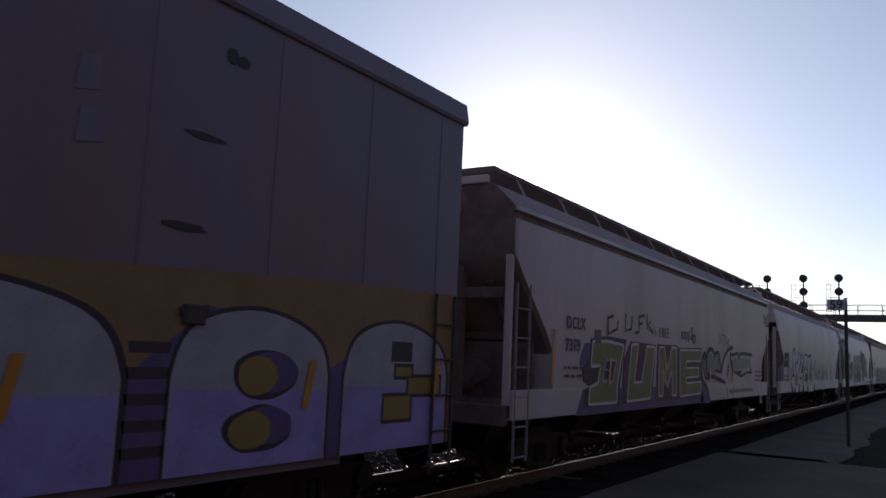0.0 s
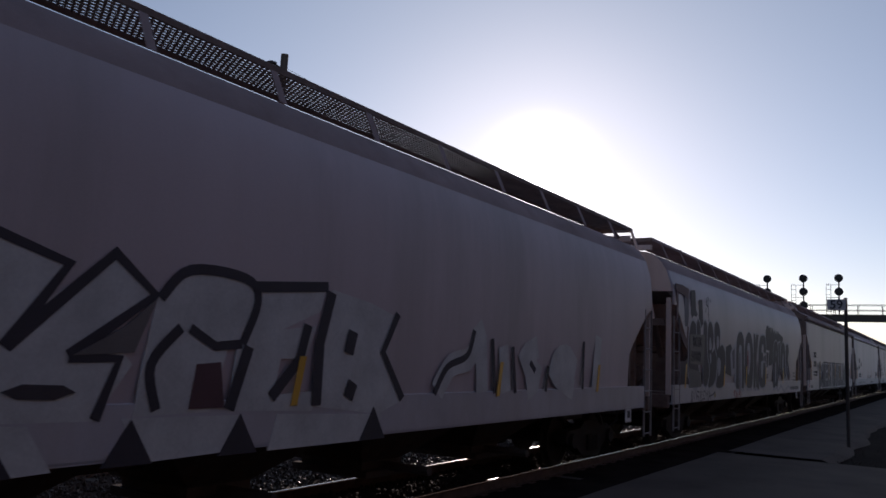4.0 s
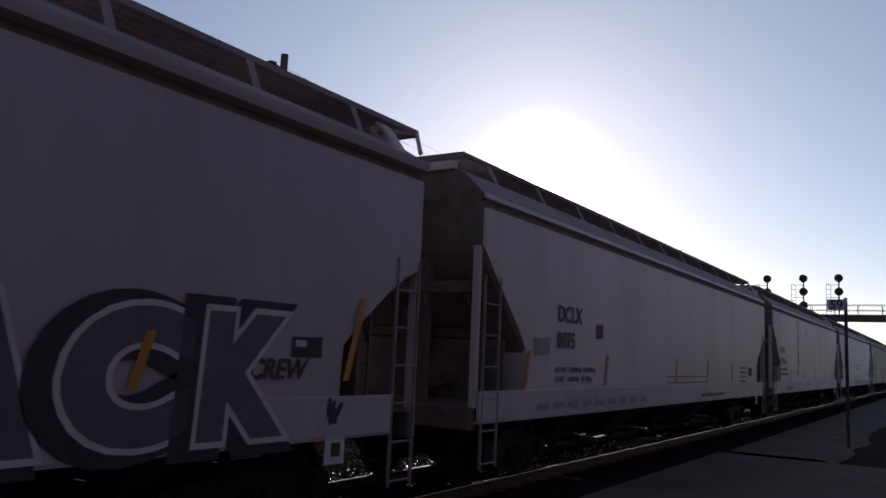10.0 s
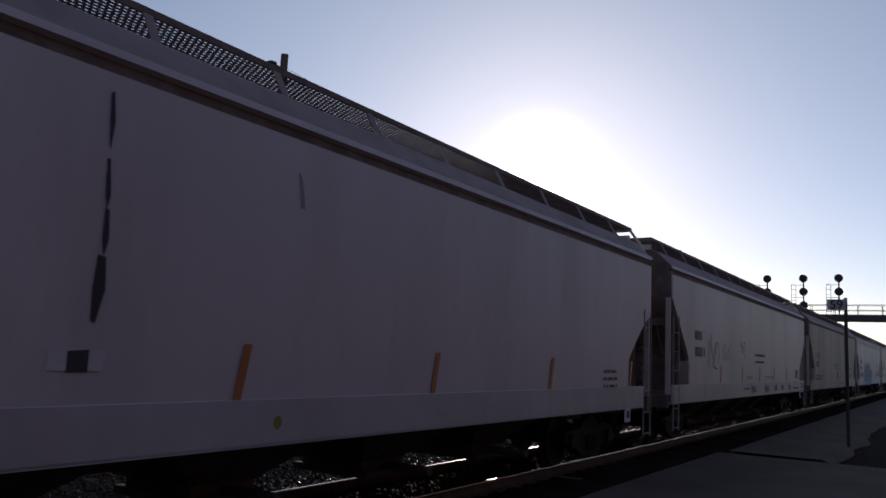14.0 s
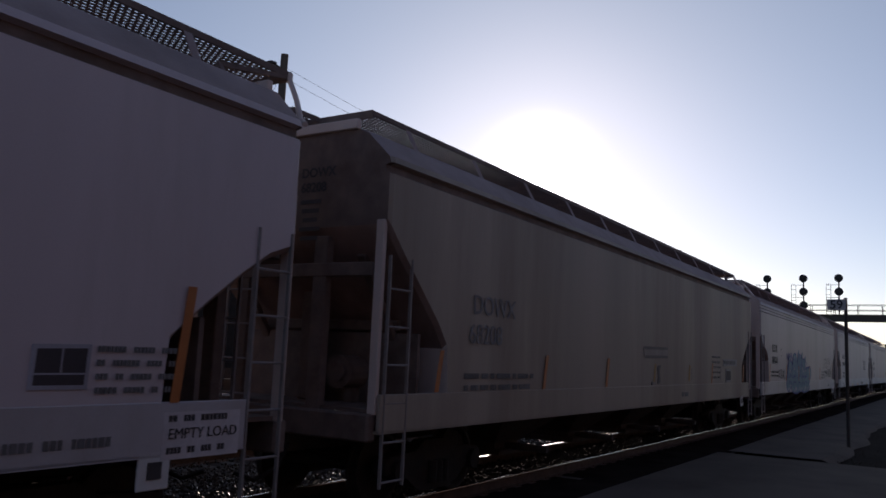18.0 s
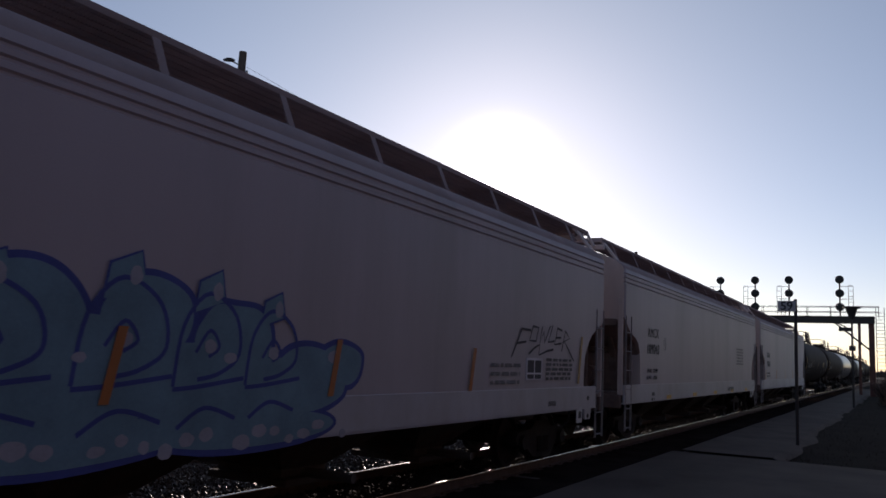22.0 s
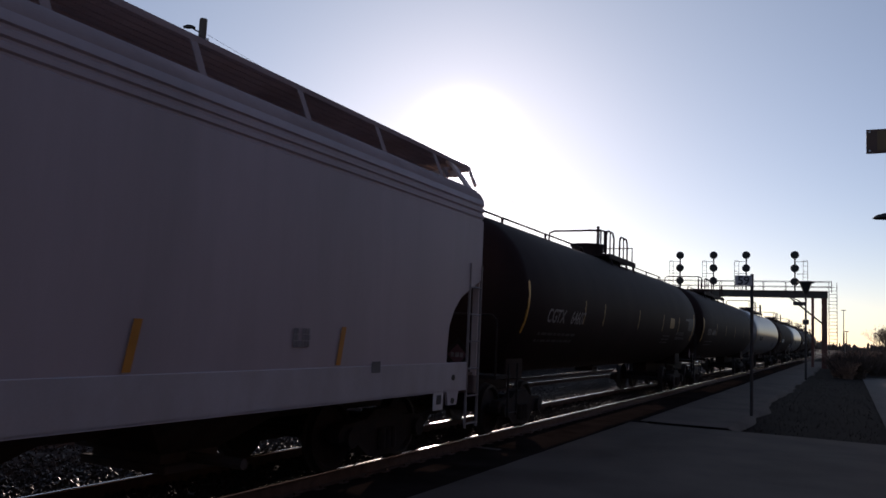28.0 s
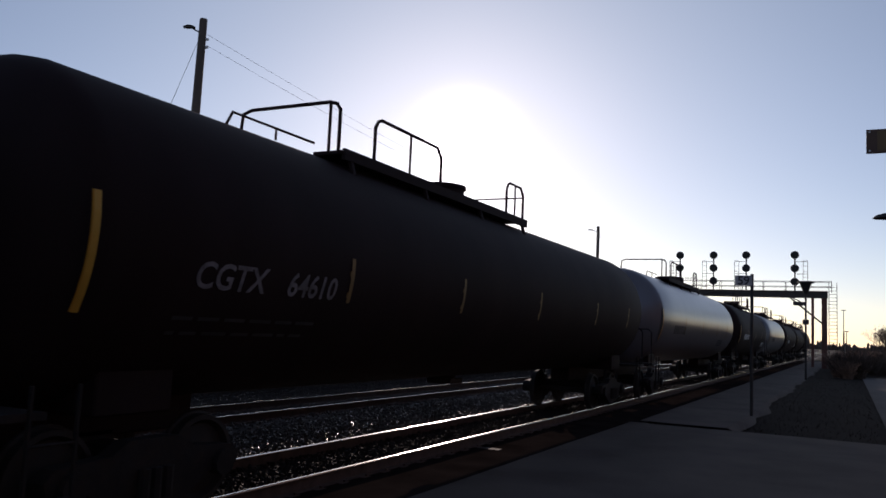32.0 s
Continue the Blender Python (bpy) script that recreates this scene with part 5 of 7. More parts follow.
for k, tag in enumerate(([(3.98, 2.71), (3.7, 2.66), (3.71, 2.37), (4.18, 2.48), (4.21, 2.64)], [(4.63, 2.8), (4.61, 2.46), (4.96, 2.52), (4.98, 2.77)], [(5.72, 2.82), (5.4, 2.79), (5.39, 2.48), (5.16, 2.45)],
                         [(5.89, 2.88), (5.9, 2.54)], [(6.12, 2.72), (5.94, 2.66), (6.27, 2.5)], [(6.38, 2.62), (6.44, 2.47)], [(5.4, 2.63), (5.62, 2.66)])):
    stroke(car, L, tag, 0.065 if k < 3 else 0.05, "dark", 2, False, "sprayed_tag")
marks(car, L, "FREE", 6.68, 2.43, 0.3, "print", shear=0.1, space=1.2)
marks(car, L, "KIDS", 8.3, 2.45, 0.28, "print", shear=0.1, space=1.2)
for k, (w, swirl) in enumerate(((0.12, [(10.51, 2.07), (10.44, 2.15), (10.29, 2.15), (10.16, 2.02), (10.1, 1.83), (10.12, 1.64), (10.26, 1.46), (10.54, 1.37), (10.7, 1.25), (10.79, 1.1)]),
                                (0.08, [(10.43, 2.08), (10.32, 1.99), (10.29, 1.84), (10.36, 1.68), (10.54, 1.57), (10.91, 1.54)]),
                                (0.11, [(11.39, 2.08), (11.27, 2.23), (11.0, 2.3), (10.73, 2.24), (10.57, 2.04), (10.51, 1.84), (10.63, 1.69), (10.9, 1.61), (11.43, 1.58), (11.96, 1.51), (12.56, 1.43)]),
                                (0.1, [(11.39, 2.08), (11.49, 2.2), (11.82, 2.2), (11.99, 1.93), (12.08, 1.74)]), (0.11, [(12.12, 1.7), (12.21, 1.91), (12.49, 2.15), (12.97, 2.35), (13.43, 2.41)]),
                                (0.07, [(11.41, 1.74), (11.73, 1.75), (12.08, 1.7)]), (0.09, [(13.16, 2.23), (13.13, 2.07), (13.38, 1.84), (13.78, 1.71), (14.53, 1.74)]),
                                (0.1, [(13.12, 2.22), (13.54, 2.2), (14.04, 2.26), (14.16, 2.12), (14.48, 2.26), (16.04, 2.25)]), (0.08, [(15.62, 2.15), (15.71, 1.85), (15.93, 1.72)]),
                                (0.1, [(12.93, 1.93), (12.82, 1.7), (12.75, 1.58)]), (0.08, [(13.78, 1.71), (14.5, 1.62), (15.3, 1.72), (15.9, 1.7)]))):
    stroke(car, L, swirl, w, "dark", 2 + k % 3)
poly(car, L, smooth([(10.62, 1.85), (10.75, 2.08), (11.0, 2.2), (11.25, 2.12), (11.5, 2.12), (11.75, 2.08), (11.95, 1.75), (11.6, 1.65), (10.9, 1.68)], 4), "panel", 1)
poly(car, L, smooth([(13.25, 2.05), (13.5, 1.84), (14.6, 1.8), (15.5, 1.88), (15.4, 2.1), (14.2, 2.14)], 4), "panel", 1)
for k in range(2):
    stroke(car, L, [(12.72 + 0.75 * k, 1.32), (12.8 + 0.6 * k, 0.98)], 0.06, "dark", 2, False)
for k, tag in enumerate(([(11.86, 2.46), (11.9, 2.72), (12.08, 2.6), (11.92, 2.48)], [(12.15, 2.72), (12.36, 2.7)], [(12.25, 2.7), (12.25, 2.46)], [(12.4, 2.7), (12.56, 2.69)], [(12.48, 2.69), (12.47, 2.46)],
                         [(12.6, 2.45), (12.62, 2.7), (12.76, 2.56), (12.62, 2.46)], [(12.8, 2.68), (12.95, 2.42)], [(12.95, 2.66), (12.78, 2.36)])):
    stroke(car, L, tag, 0.035, "dark", 3, False, "sprayed_tag")
stroke(car, L, [(8.84, 2.44), (8.92, 2.42), (8.98, 2.56)], 0.04, "dark", 2)
stroke(car, L, [(9.12, 2.66), (9.22, 2.76), (9.28, 2.67), (9.16, 2.5), (9.3, 2.46)], 0.045, "dark", 2)
stroke(car, L, [(9.3, 2.6), (9.28, 2.45), (9.42, 2.4), (9.54, 2.52), (9.4, 2.58), (9.3, 2.48)], 0.045, "dark", 2)
poly(car, L, smooth([(10.0, 1.0), (10.05, 1.5), (10.5, 1.35), (11.0, 0.97), (10.4, 0.96)], 4), "purple", 0)
bars(car, L, 13.0, 1.2, 3.2, 1, seed=20, hgt=0.1)
bars(car, L, 16.4, 1.75, 0.9, 3, seed=21, hgt=0.05)
stripes(car, L, [3.8, 7.1, 10.9, 13.4], "amber", 1.7, 0.5)
stripes(car, L, [1.37, 17.37], "amber", 1.92, 0.85, 0.1)
for tag in ([(17.82, 3.59), (17.91, 3.31), (17.99, 3.41), (17.94, 3.62), (17.82, 3.6)],
            [(17.96, 3.57), (18.07, 3.24)],
            [(18.01, 3.42), (18.1, 3.5), (18.17, 3.29)],
            [(18.21, 3.53), (18.14, 3.45), (18.23, 3.39), (18.17, 3.3)],
            [(18.24, 3.62), (18.34, 3.27)],
            [(18.39, 3.6), (18.29, 3.43), (18.46, 3.33)],
            [(18.51, 3.54), (18.59, 3.59), (18.57, 3.66), (18.49, 3.6), (18.53, 3.46), (18.66, 3.52)],
            [(17.95, 3.32), (18.19, 3.24), (18.39, 3.27), (18.62, 3.22), (18.52, 3.4), (18.67, 3.28), (18.39, 3.27)]):
    stroke(car, L, tag, 0.045, "maroon", 2, True, "sprayed_tag")

# dull white hopper with pale letters
car, L = HOP[1]
poly(car, L, [(1.41, 1.92), (2.5, 1.93), (2.46, 2.5), (1.4, 2.47)], "drab", 0)
marks(car, L, "ROIX", 1.55, 2.25, 0.28, offset=0.004, extrude=0.004)
marks(car, L, "58846", 1.45, 1.96, 0.29, offset=0.006, extrude=0.004)
poly(car, L, [(2.10, 1.95), (3.26, 1.93), (3.29, 1.67), (2.99, 1.53), (2.82, 1.45), (2.16, 1.40)], "pink", 0)
bars(car, L, 1.36, 1.6, 0.95, 2, seed=4, hgt=0.06)
poly(car, L, [(3.27, 2.54), (3.64, 2.67), (4.04, 2.37), (4.15, 2.52), (4.61, 2.56), (5.16, 2.42), (4.95, 2.07), (5.54, 2.53), (5.92, 2.25), (5.52, 1.94), (5.77, 1.71), (5.48, 1.30), (4.60, 1.32), (4.21, 1.30), (3.89, 1.34), (3.72, 1.53), (3.41, 1.64), (3.33, 1.66)], "pale", 1)
poly(car, L, [(2.81, 1.39), (2.95, 1.52), (3.13, 1.61), (3.41, 1.65), (3.70, 1.55), (3.90, 1.34), (4.60, 1.32), (4.74, 1.29), (4.61, 1.08), (4.37, 0.96), (3.88, 0.98), (3.73, 1.14), (3.53, 1.20), (3.34, 1.17), (3.27, 1.05), (3.09, 1.24)], "pale", 2)
poly(car, L, [(5.94, 2.24), (6.24, 2.49), (6.87, 2.48), (7.01, 2.29), (6.90, 1.92), (6.70, 1.84), (6.56, 1.33), (5.81, 1.32), (5.86, 1.71)], "pale", 3)
poly(car, L, [(6.96, 2.42), (7.93, 2.51), (7.87, 2.25), (7.36, 2.05), (7.81, 2.10), (7.69, 1.79), (7.35, 1.78), (7.29, 1.45), (7.90, 1.48), (7.82, 1.29), (6.76, 1.33), (6.80, 1.82)], "pale", 4)
poly(car, L, [(8.03, 2.48), (8.68, 2.39), (9.20, 2.26), (8.99, 1.89), (9.34, 1.36), (8.89, 1.22), (7.87, 1.33), (7.89, 1.94)], "pale", 5)
poly(car, L, [(4.59, 1.31), (4.99, 1.29), (5.20, 0.97), (4.84, 0.96)], "pale", 6)
poly(car, L, [(5.71, 1.31), (6.92, 1.29), (6.80, 0.99), (5.92, 0.97)], "pale", 7)
poly(car, L, [(7.35, 1.28), (8.95, 1.22), (8.83, 0.96), (7.26, 0.96)], "pale", 8)
stroke(car, L, [(3.61, 2.67), (3.28, 2.54), (3.32, 1.65)], 0.12, "dark", 9, False)
stroke(car, L, [(3.64, 2.69), (4.05, 2.36)], 0.1, "dark", 10, False)
stroke(car, L, [(2.81, 1.38), (2.95, 1.51), (3.13, 1.61), (3.41, 1.65), (3.70, 1.55), (3.90, 1.33), (4.29, 1.28)], 0.09, "dark", 11, True)
stroke(car, L, [(3.77, 2.14), (3.80, 1.83)], 0.08, "dark", 12, False)
stroke(car, L, [(3.81, 1.84), (3.92, 2.07), (4.16, 2.14), (4.46, 2.14)], 0.07, "dark", 13, True)
stroke(car, L, [(4.47, 2.15), (4.62, 2.57), (5.18, 2.41), (4.78, 1.81)], 0.1, "dark", 14, False)
stroke(car, L, [(4.79, 1.82), (5.54, 2.53), (5.92, 2.25), (5.24, 1.76)], 0.1, "dark", 15, False)
stroke(car, L, [(4.59, 1.89), (4.62, 1.70)], 0.06, "dark", 16, False)
stroke(car, L, [(4.56, 1.61), (4.55, 1.42)], 0.07, "dark", 17, False)
stroke(car, L, [(5.24, 1.76), (5.65, 1.75), (5.49, 1.31)], 0.09, "dark", 18, False)
stroke(car, L, [(5.97, 2.23), (6.24, 2.48), (6.85, 2.47), (7.01, 2.28), (6.86, 1.90)], 0.09, "dark", 19, True)
stroke(car, L, [(6.19, 2.01), (5.93, 1.71), (6.01, 1.36)], 0.09, "dark", 20, True)
stroke(car, L, [(6.86, 1.90), (6.56, 1.87), (6.28, 2.01)], 0.08, "dark", 21, False)
stroke(car, L, [(6.98, 2.41), (7.95, 2.50)], 0.1, "dark", 22, False)
stroke(car, L, [(6.94, 1.88), (6.76, 1.34)], 0.12, "dark", 23, False)
stroke(car, L, [(7.69, 2.11), (7.60, 1.78), (7.25, 1.43)], 0.12, "dark", 24, False)
stroke(car, L, [(8.01, 2.45), (7.87, 1.94), (7.87, 1.34)], 0.14, "dark", 25, False)
stroke(car, L, [(9.16, 2.31), (8.91, 1.88), (9.31, 1.37)], 0.1, "dark", 26, False)
stroke(car, L, [(8.38, 2.08), (8.32, 1.85)], 0.16, "dark", 27, False)
stroke(car, L, [(8.42, 1.56), (8.35, 1.40)], 0.16, "dark", 28, False)
poly(car, L, [(5.27, 1.77), (5.77, 1.80), (5.94, 2.23), (5.67, 1.99)], "drab", 29)
poly(car, L, [(4.00, 1.70), (4.14, 1.74), (4.26, 1.62), (4.23, 1.41), (4.06, 1.36), (3.98, 1.54)], "maroon", 29)
poly(car, L, [(4.79, 1.52), (4.93, 1.57), (5.22, 1.56), (5.32, 1.51), (5.16, 1.46), (4.90, 1.47)], "charcoal", 29)
poly(car, L, [(6.38, 1.72), (6.63, 1.74), (6.70, 1.36), (6.33, 1.36)], "maroon", 29)
stroke(car, L, [(10.04, 1.44), (10.35, 1.75), (10.83, 1.86), (11.03, 2.22), (11.14, 1.41)], 0.3, "pale", 1, True)
stroke(car, L, [(11.69, 2.03), (11.80, 1.40)], 0.28, "pale", 2, True)
stroke(car, L, [(12.78, 2.05), (12.27, 1.84), (12.85, 1.63), (12.37, 1.40)], 0.34, "pale", 3, True)
stroke(car, L, [(13.50, 1.54), (14.14, 1.78), (13.73, 1.96), (13.35, 1.69), (14.15, 1.40)], 0.34, "pale", 4, True)
stroke(car, L, [(15.22, 2.30), (15.07, 1.39)], 0.3, "pale", 5, True)
stroke(car, L, [(9.98, 1.41), (10.25, 1.73), (10.72, 1.88), (10.88, 2.21)], 0.09, "dark", 6, True)
stroke(car, L, [(11.37, 2.12), (11.48, 1.39)], 0.09, "dark", 7, True)
stroke(car, L, [(11.97, 2.03), (12.08, 1.38)], 0.09, "dark", 8, True)
stroke(car, L, [(12.53, 1.82), (12.71, 1.69)], 0.09, "dark", 9, True)
stroke(car, L, [(13.16, 1.77), (13.08, 1.39)], 0.09, "dark", 10, True)
stroke(car, L, [(14.55, 2.19), (14.52, 1.40)], 0.09, "dark", 11, True)
for x in (4.5, 5.6, 6.7, 8.6):
    poly(car, L, [(x - 0.02, 0.96), (x + 0.42, 0.96), (x + 0.2, 1.3)], "dark", 26)
poly(car, L, [(2.98, 0.97), (3.3, 0.97), (3.1, 1.28), (2.86, 1.34)], "dark", 12)
poly(car, L, [(3.44, 0.97), (3.86, 0.97), (3.74, 1.14), (3.56, 1.16)], "dark", 12)
scribble(car, L, 2.3, 2.95, 1.02, 1.3, "white", 0.03, 3, 9)
stripes(car, L, [1.28, 4.02, 7.6, 11.6, 15.2], "yellow", 1.58, 0.46)

# grey hopper with dark bubble letters
car, L = HOP[2]
for k, (colour, shape) in enumerate((("maroon", [(0.21, 3.68), (0.43, 3.69), (0.44, 3.31), (0.4, 2.87), (0.26, 2.87), (0.3, 3.23)]),
                                     ("maroon", [(0.22, 3.69), (0.74, 3.7), (1.26, 3.65), (1.22, 3.41), (0.76, 3.49), (0.39, 3.5)]),
                                     ("slate", [(0.88, 3.63), (1.26, 3.65), (1.29, 3.05), (1.21, 2.76), (1.0, 2.76), (0.93, 2.85)]),
                                     ("maroon", [(0.38, 2.81), (0.86, 2.55), (1.1, 2.47), (1.16, 2.75), (1.28, 2.77), (1.25, 2.43), (1.09, 2.23), (0.88, 2.34), (0.54, 2.61)]))):
    poly(car, L, shape, colour, k % 2)
for x0, x1, z0, z1 in ((1.45, 1.85, 3.1, 3.68), (2.15, 2.5, 2.85, 3.5)):
    poly(car, L, [(x0, z0), (x0 + 0.1, z0 - 0.12), (x1 + 0.08, z0 + 0.05), (x1, z1 - 0.1), (x1 - 0.02, z1), (x0 + 0.03, z1 - 0.04)], "charcoal", 0)
poly(car, L, [(1.48, 3.15), (1.5, 3.4), (1.8, 3.42), (1.86, 3.25), (2.05, 3.1), (1.88, 3.03)], "charcoal", 2)
for tag in ([(2.95, 3.6), (2.86, 3.42), (3.02, 3.36)], [(2.98, 3.52), (3.08, 3.28), (3.02, 3.1)], [(2.8, 3.2), (2.86, 3.32)], [(3.06, 3.62), (3.1, 3.5)], [(3.24, 3.58), (3.26, 3.48)], [(3.12, 3.2), (3.1, 2.98)]):
    stroke(car, L, tag, 0.04, "charcoal", 2, True, "sprayed_tag")
bubble(car, L, [(1.29, 1.6), (1.27, 2.15), (1.3, 2.54), (1.49, 2.87), (1.78, 2.9), (2.0, 2.7), (2.05, 2.3), (2.1, 1.9), (2.25, 1.5), (1.8, 1.34)], 2, width=0.12)
bubble(car, L, [(1.95, 2.85), (2.1, 2.98), (2.28, 2.85), (2.32, 2.6), (2.2, 2.45), (2.0, 2.6)], 3, width=0.09)
bubble(car, L, [(2.61, 2.87), (2.76, 2.98), (2.93, 2.88), (2.98, 2.5), (3.02, 2.14), (3.18, 1.82), (3.07, 1.5), (2.82, 1.35), (2.62, 1.43), (2.54, 1.64), (2.58, 2.2)], 4)
bubble(car, L, [(3.01, 2.75), (3.16, 2.97), (3.42, 2.94), (3.58, 2.67), (3.53, 2.4), (3.42, 2.2), (3.76, 2.32), (3.92, 2.15), (3.9, 1.76), (3.73, 1.49), (3.33, 1.35), (3.04, 1.36), (3.18, 1.64), (3.18, 1.86), (3.03, 2.14), (2.98, 2.45)], 5,
       holes=([(3.16, 2.47), (3.25, 2.6), (3.36, 2.49), (3.38, 2.31), (3.18, 2.27)], [(3.2, 2.15), (3.34, 2.17), (3.36, 1.97), (3.27, 1.93)]))
bubble(car, L, [(3.66, 2.8), (3.81, 3.0), (4.07, 3.0), (4.28, 2.8), (4.25, 2.4), (4.54, 2.44), (4.83, 2.25), (4.87, 1.9), (4.7, 1.48), (4.45, 1.32), (3.85, 1.34), (3.97, 1.64), (3.98, 2.08), (3.76, 2.34)], 6,
       holes=([(3.91, 2.55), (4.02, 2.67), (4.15, 2.57), (4.13, 2.39), (3.96, 2.31)], [(4.02, 1.96), (4.16, 2.1), (4.36, 1.97), (4.29, 1.72), (4.09, 1.62)]))
poly(car, L, [(1.4, 1.9), (2.63, 1.88), (2.72, 2.64), (1.36, 2.59)], "drab", 11)
poly(car, L, [(1.29, 1.34), (2.38, 1.35), (2.38, 1.71), (1.28, 1.8)], "drab", 11)
for one in single_letters(text_mesh("ROIX", 0.34, M["ink"], offset=0.004, extrude=0.004)):
    part("letter", one, car, pose(-L / 2 + 1.62, -1.620, 2.32, 90, 0, 0))
for one in single_letters(text_mesh("59182", 0.34, M["ink"], offset=0.006, extrude=0.004)):
    part("letter", one, car, pose(-L / 2 + 1.5, -1.620, 1.97, 90, 0, 0))
for tag in ([(1.5, 1.0), (1.56, 1.28)], [(1.6, 1.02), (1.66, 1.28), (1.78, 1.04), (1.84, 1.28)], [(1.9, 1.26), (1.98, 1.04), (2.02, 1.26), (2.2, 1.22)], [(2.0, 1.14), (2.16, 1.12), (2.18, 1.0)],
            [(2.3, 1.0), (2.32, 1.24), (2.48, 1.22), (2.36, 1.12), (2.52, 1.04), (2.32, 1.0)], [(2.6, 1.24), (2.58, 1.04), (2.74, 1.06), (2.76, 1.26), (2.62, 1.24)], [(2.82, 1.24), (2.94, 1.14), (3.06, 1.26)],
            [(2.94, 1.14), (2.92, 0.98)], [(3.06, 1.0), (3.18, 1.24), (3.3, 1.02)], [(3.1, 1.1), (3.5, 1.14), (3.8, 1.22)]):
    stroke(car, L, tag, 0.045, "slate", 3, False, "sprayed_tag")
poly(car, L, blob(3.75, 1.12, 0.07, 0.06, 3), "yellow", 2)
poly(car, L, [(4.9, 1.7), (5.6, 1.6), (5.9, 2.2), (5.5, 2.5), (4.95, 2.4)], "charcoal", 0)
outlined([(5.47, 2.19), (5.62, 2.34), (6.16, 2.56), (6.12, 2.14), (6.12, 1.32), (5.99, 1.33), (5.97, 1.65), (5.58, 1.61)], 1, "fog", "fog", 0.03)
poly(car, L, [(5.66, 2.28), (5.98, 2.4), (5.98, 1.85), (5.75, 1.8)], "slate", 3)
bubble(car, L, [(6.15, 1.28), (6.16, 1.73), (6.18, 2.22), (6.24, 2.58), (6.42, 2.8), (6.71, 2.89), (6.99, 2.84), (7.17, 2.63), (7.19, 2.07), (7.12, 1.28), (6.7, 1.22)], 2, width=0.09)
poly(car, L, smooth([(6.52, 1.26), (6.5, 1.73), (6.48, 2.2), (6.57, 2.45), (6.76, 2.51), (6.88, 2.37), (6.9, 1.74), (6.84, 1.26)], 4), "fog", 5)
poly(car, L, smooth([(6.56, 1.28), (6.55, 1.75), (6.56, 2.2), (6.64, 2.32), (6.7, 2.1), (6.68, 1.28)], 4), "slate", 6)
bubble(car, L, [(7.8, 2.92), (8.2, 2.84), (8.46, 2.39), (8.45, 1.76), (8.15, 1.25), (7.62, 1.28), (7.32, 1.74), (7.27, 2.3), (7.43, 2.7)], 4, width=0.09,
       holes=([(7.82, 2.61), (8.04, 2.46), (8.06, 2.06), (7.85, 1.66), (7.67, 1.75), (7.63, 2.13), (7.66, 2.48)],))
letter(car, L, "K", 8.52, 9.3, 1.25, 2.86, (("fog", 0.08, 0, 0), ("charcoal", 0.04, 0, 0)), 0.03, 0.09, 6)
for x0, x1 in ((6.05, 6.5), (6.75, 7.2), (7.5, 8.3), (8.6, 9.1)):
    stroke(car, L, [(x0, 1.22), (x1, 1.21)], 0.08, "fog", 7, False)
bubble(car, L, [(9.28, 2.3), (9.53, 2.79), (9.88, 2.92), (10.34, 2.89), (10.47, 2.69), (10.48, 2.37), (10.14, 2.4), (10.07, 2.62), (9.84, 2.6), (9.77, 2.36), (9.98, 2.35), (10.01, 2.05), (10.37, 2.02), (10.39, 1.59), (10.22, 1.27), (9.52, 1.29), (9.4, 1.53)], 8, width=0.1,
       holes=([(9.7, 2.03), (10.01, 2.07), (9.97, 1.72), (9.82, 1.54), (9.69, 1.65)],))
poly(car, L, [(10.05, 2.08), (10.42, 2.1), (10.42, 2.28), (10.03, 2.23)], "slate", 7)
poly(car, L, [(10.5, 1.82), (10.8, 1.8), (11.04, 2.45), (10.55, 2.46)], "white", 8)
poly(car, L, [(10.55, 1.9), (10.76, 1.87), (10.96, 2.39), (10.59, 2.4)], "charcoal", 9)
bars(car, L, 10.42, 1.66, 0.38, 3, "ink", seed=71, hgt=0.035, gap=0.055)
poly(car, L, blob(7.72, 2.1, 0.08, 0.3, 9, 0.05), "red", 8)
rnd = random.Random(77)
for k in range(16):
    poly(car, L, blob(10.75 + 0.18 * k, 3.12 - 0.012 * k + rnd.uniform(-0.06, 0.08), rnd.uniform(0.1, 0.2), rnd.uniform(0.08, 0.16), 200 + k, 0.25), "charcoal", 1 + 0.5 * (k % 4))
poly(car, L, [(10.4, 2.0), (11.2, 1.95), (11.8, 2.05), (13.6, 2.6), (13.7, 3.0), (12.9, 3.12), (12.2, 3.02), (11.3, 3.1), (10.9, 3.2), (10.5, 3.15)], "charcoal", 0)
bubble(car, L, [(11.7, 1.28), (11.74, 1.93), (11.83, 2.48), (12.04, 2.77), (12.4, 2.83), (12.64, 2.71), (12.72, 2.39), (12.69, 1.97), (12.55, 1.28), (12.1, 1.22)], 2, width=0.07,
       holes=([(12.1, 1.36), (12.14, 1.82), (12.2, 2.08), (12.28, 2.09), (12.27, 1.6)], [(12.25, 2.3), (12.28, 2.46), (12.33, 2.46), (12.33, 2.3)]))
outlined([(12.74, 2.76), (13.15, 2.85), (13.16, 2.55), (13.07, 1.65), (12.87, 1.56), (12.78, 1.74)], 2, "charcoal", "fog", 0.05)
bubble(car, L, [(13.2, 1.84), (13.14, 2.23), (13.29, 2.64), (13.67, 2.82), (14.02, 2.71), (14.12, 2.29), (14.02, 1.76), (13.71, 1.5)], 5, width=0.07,
       holes=([(13.52, 1.83), (13.53, 2.15), (13.67, 2.42), (13.77, 2.27), (13.69, 1.91)],))
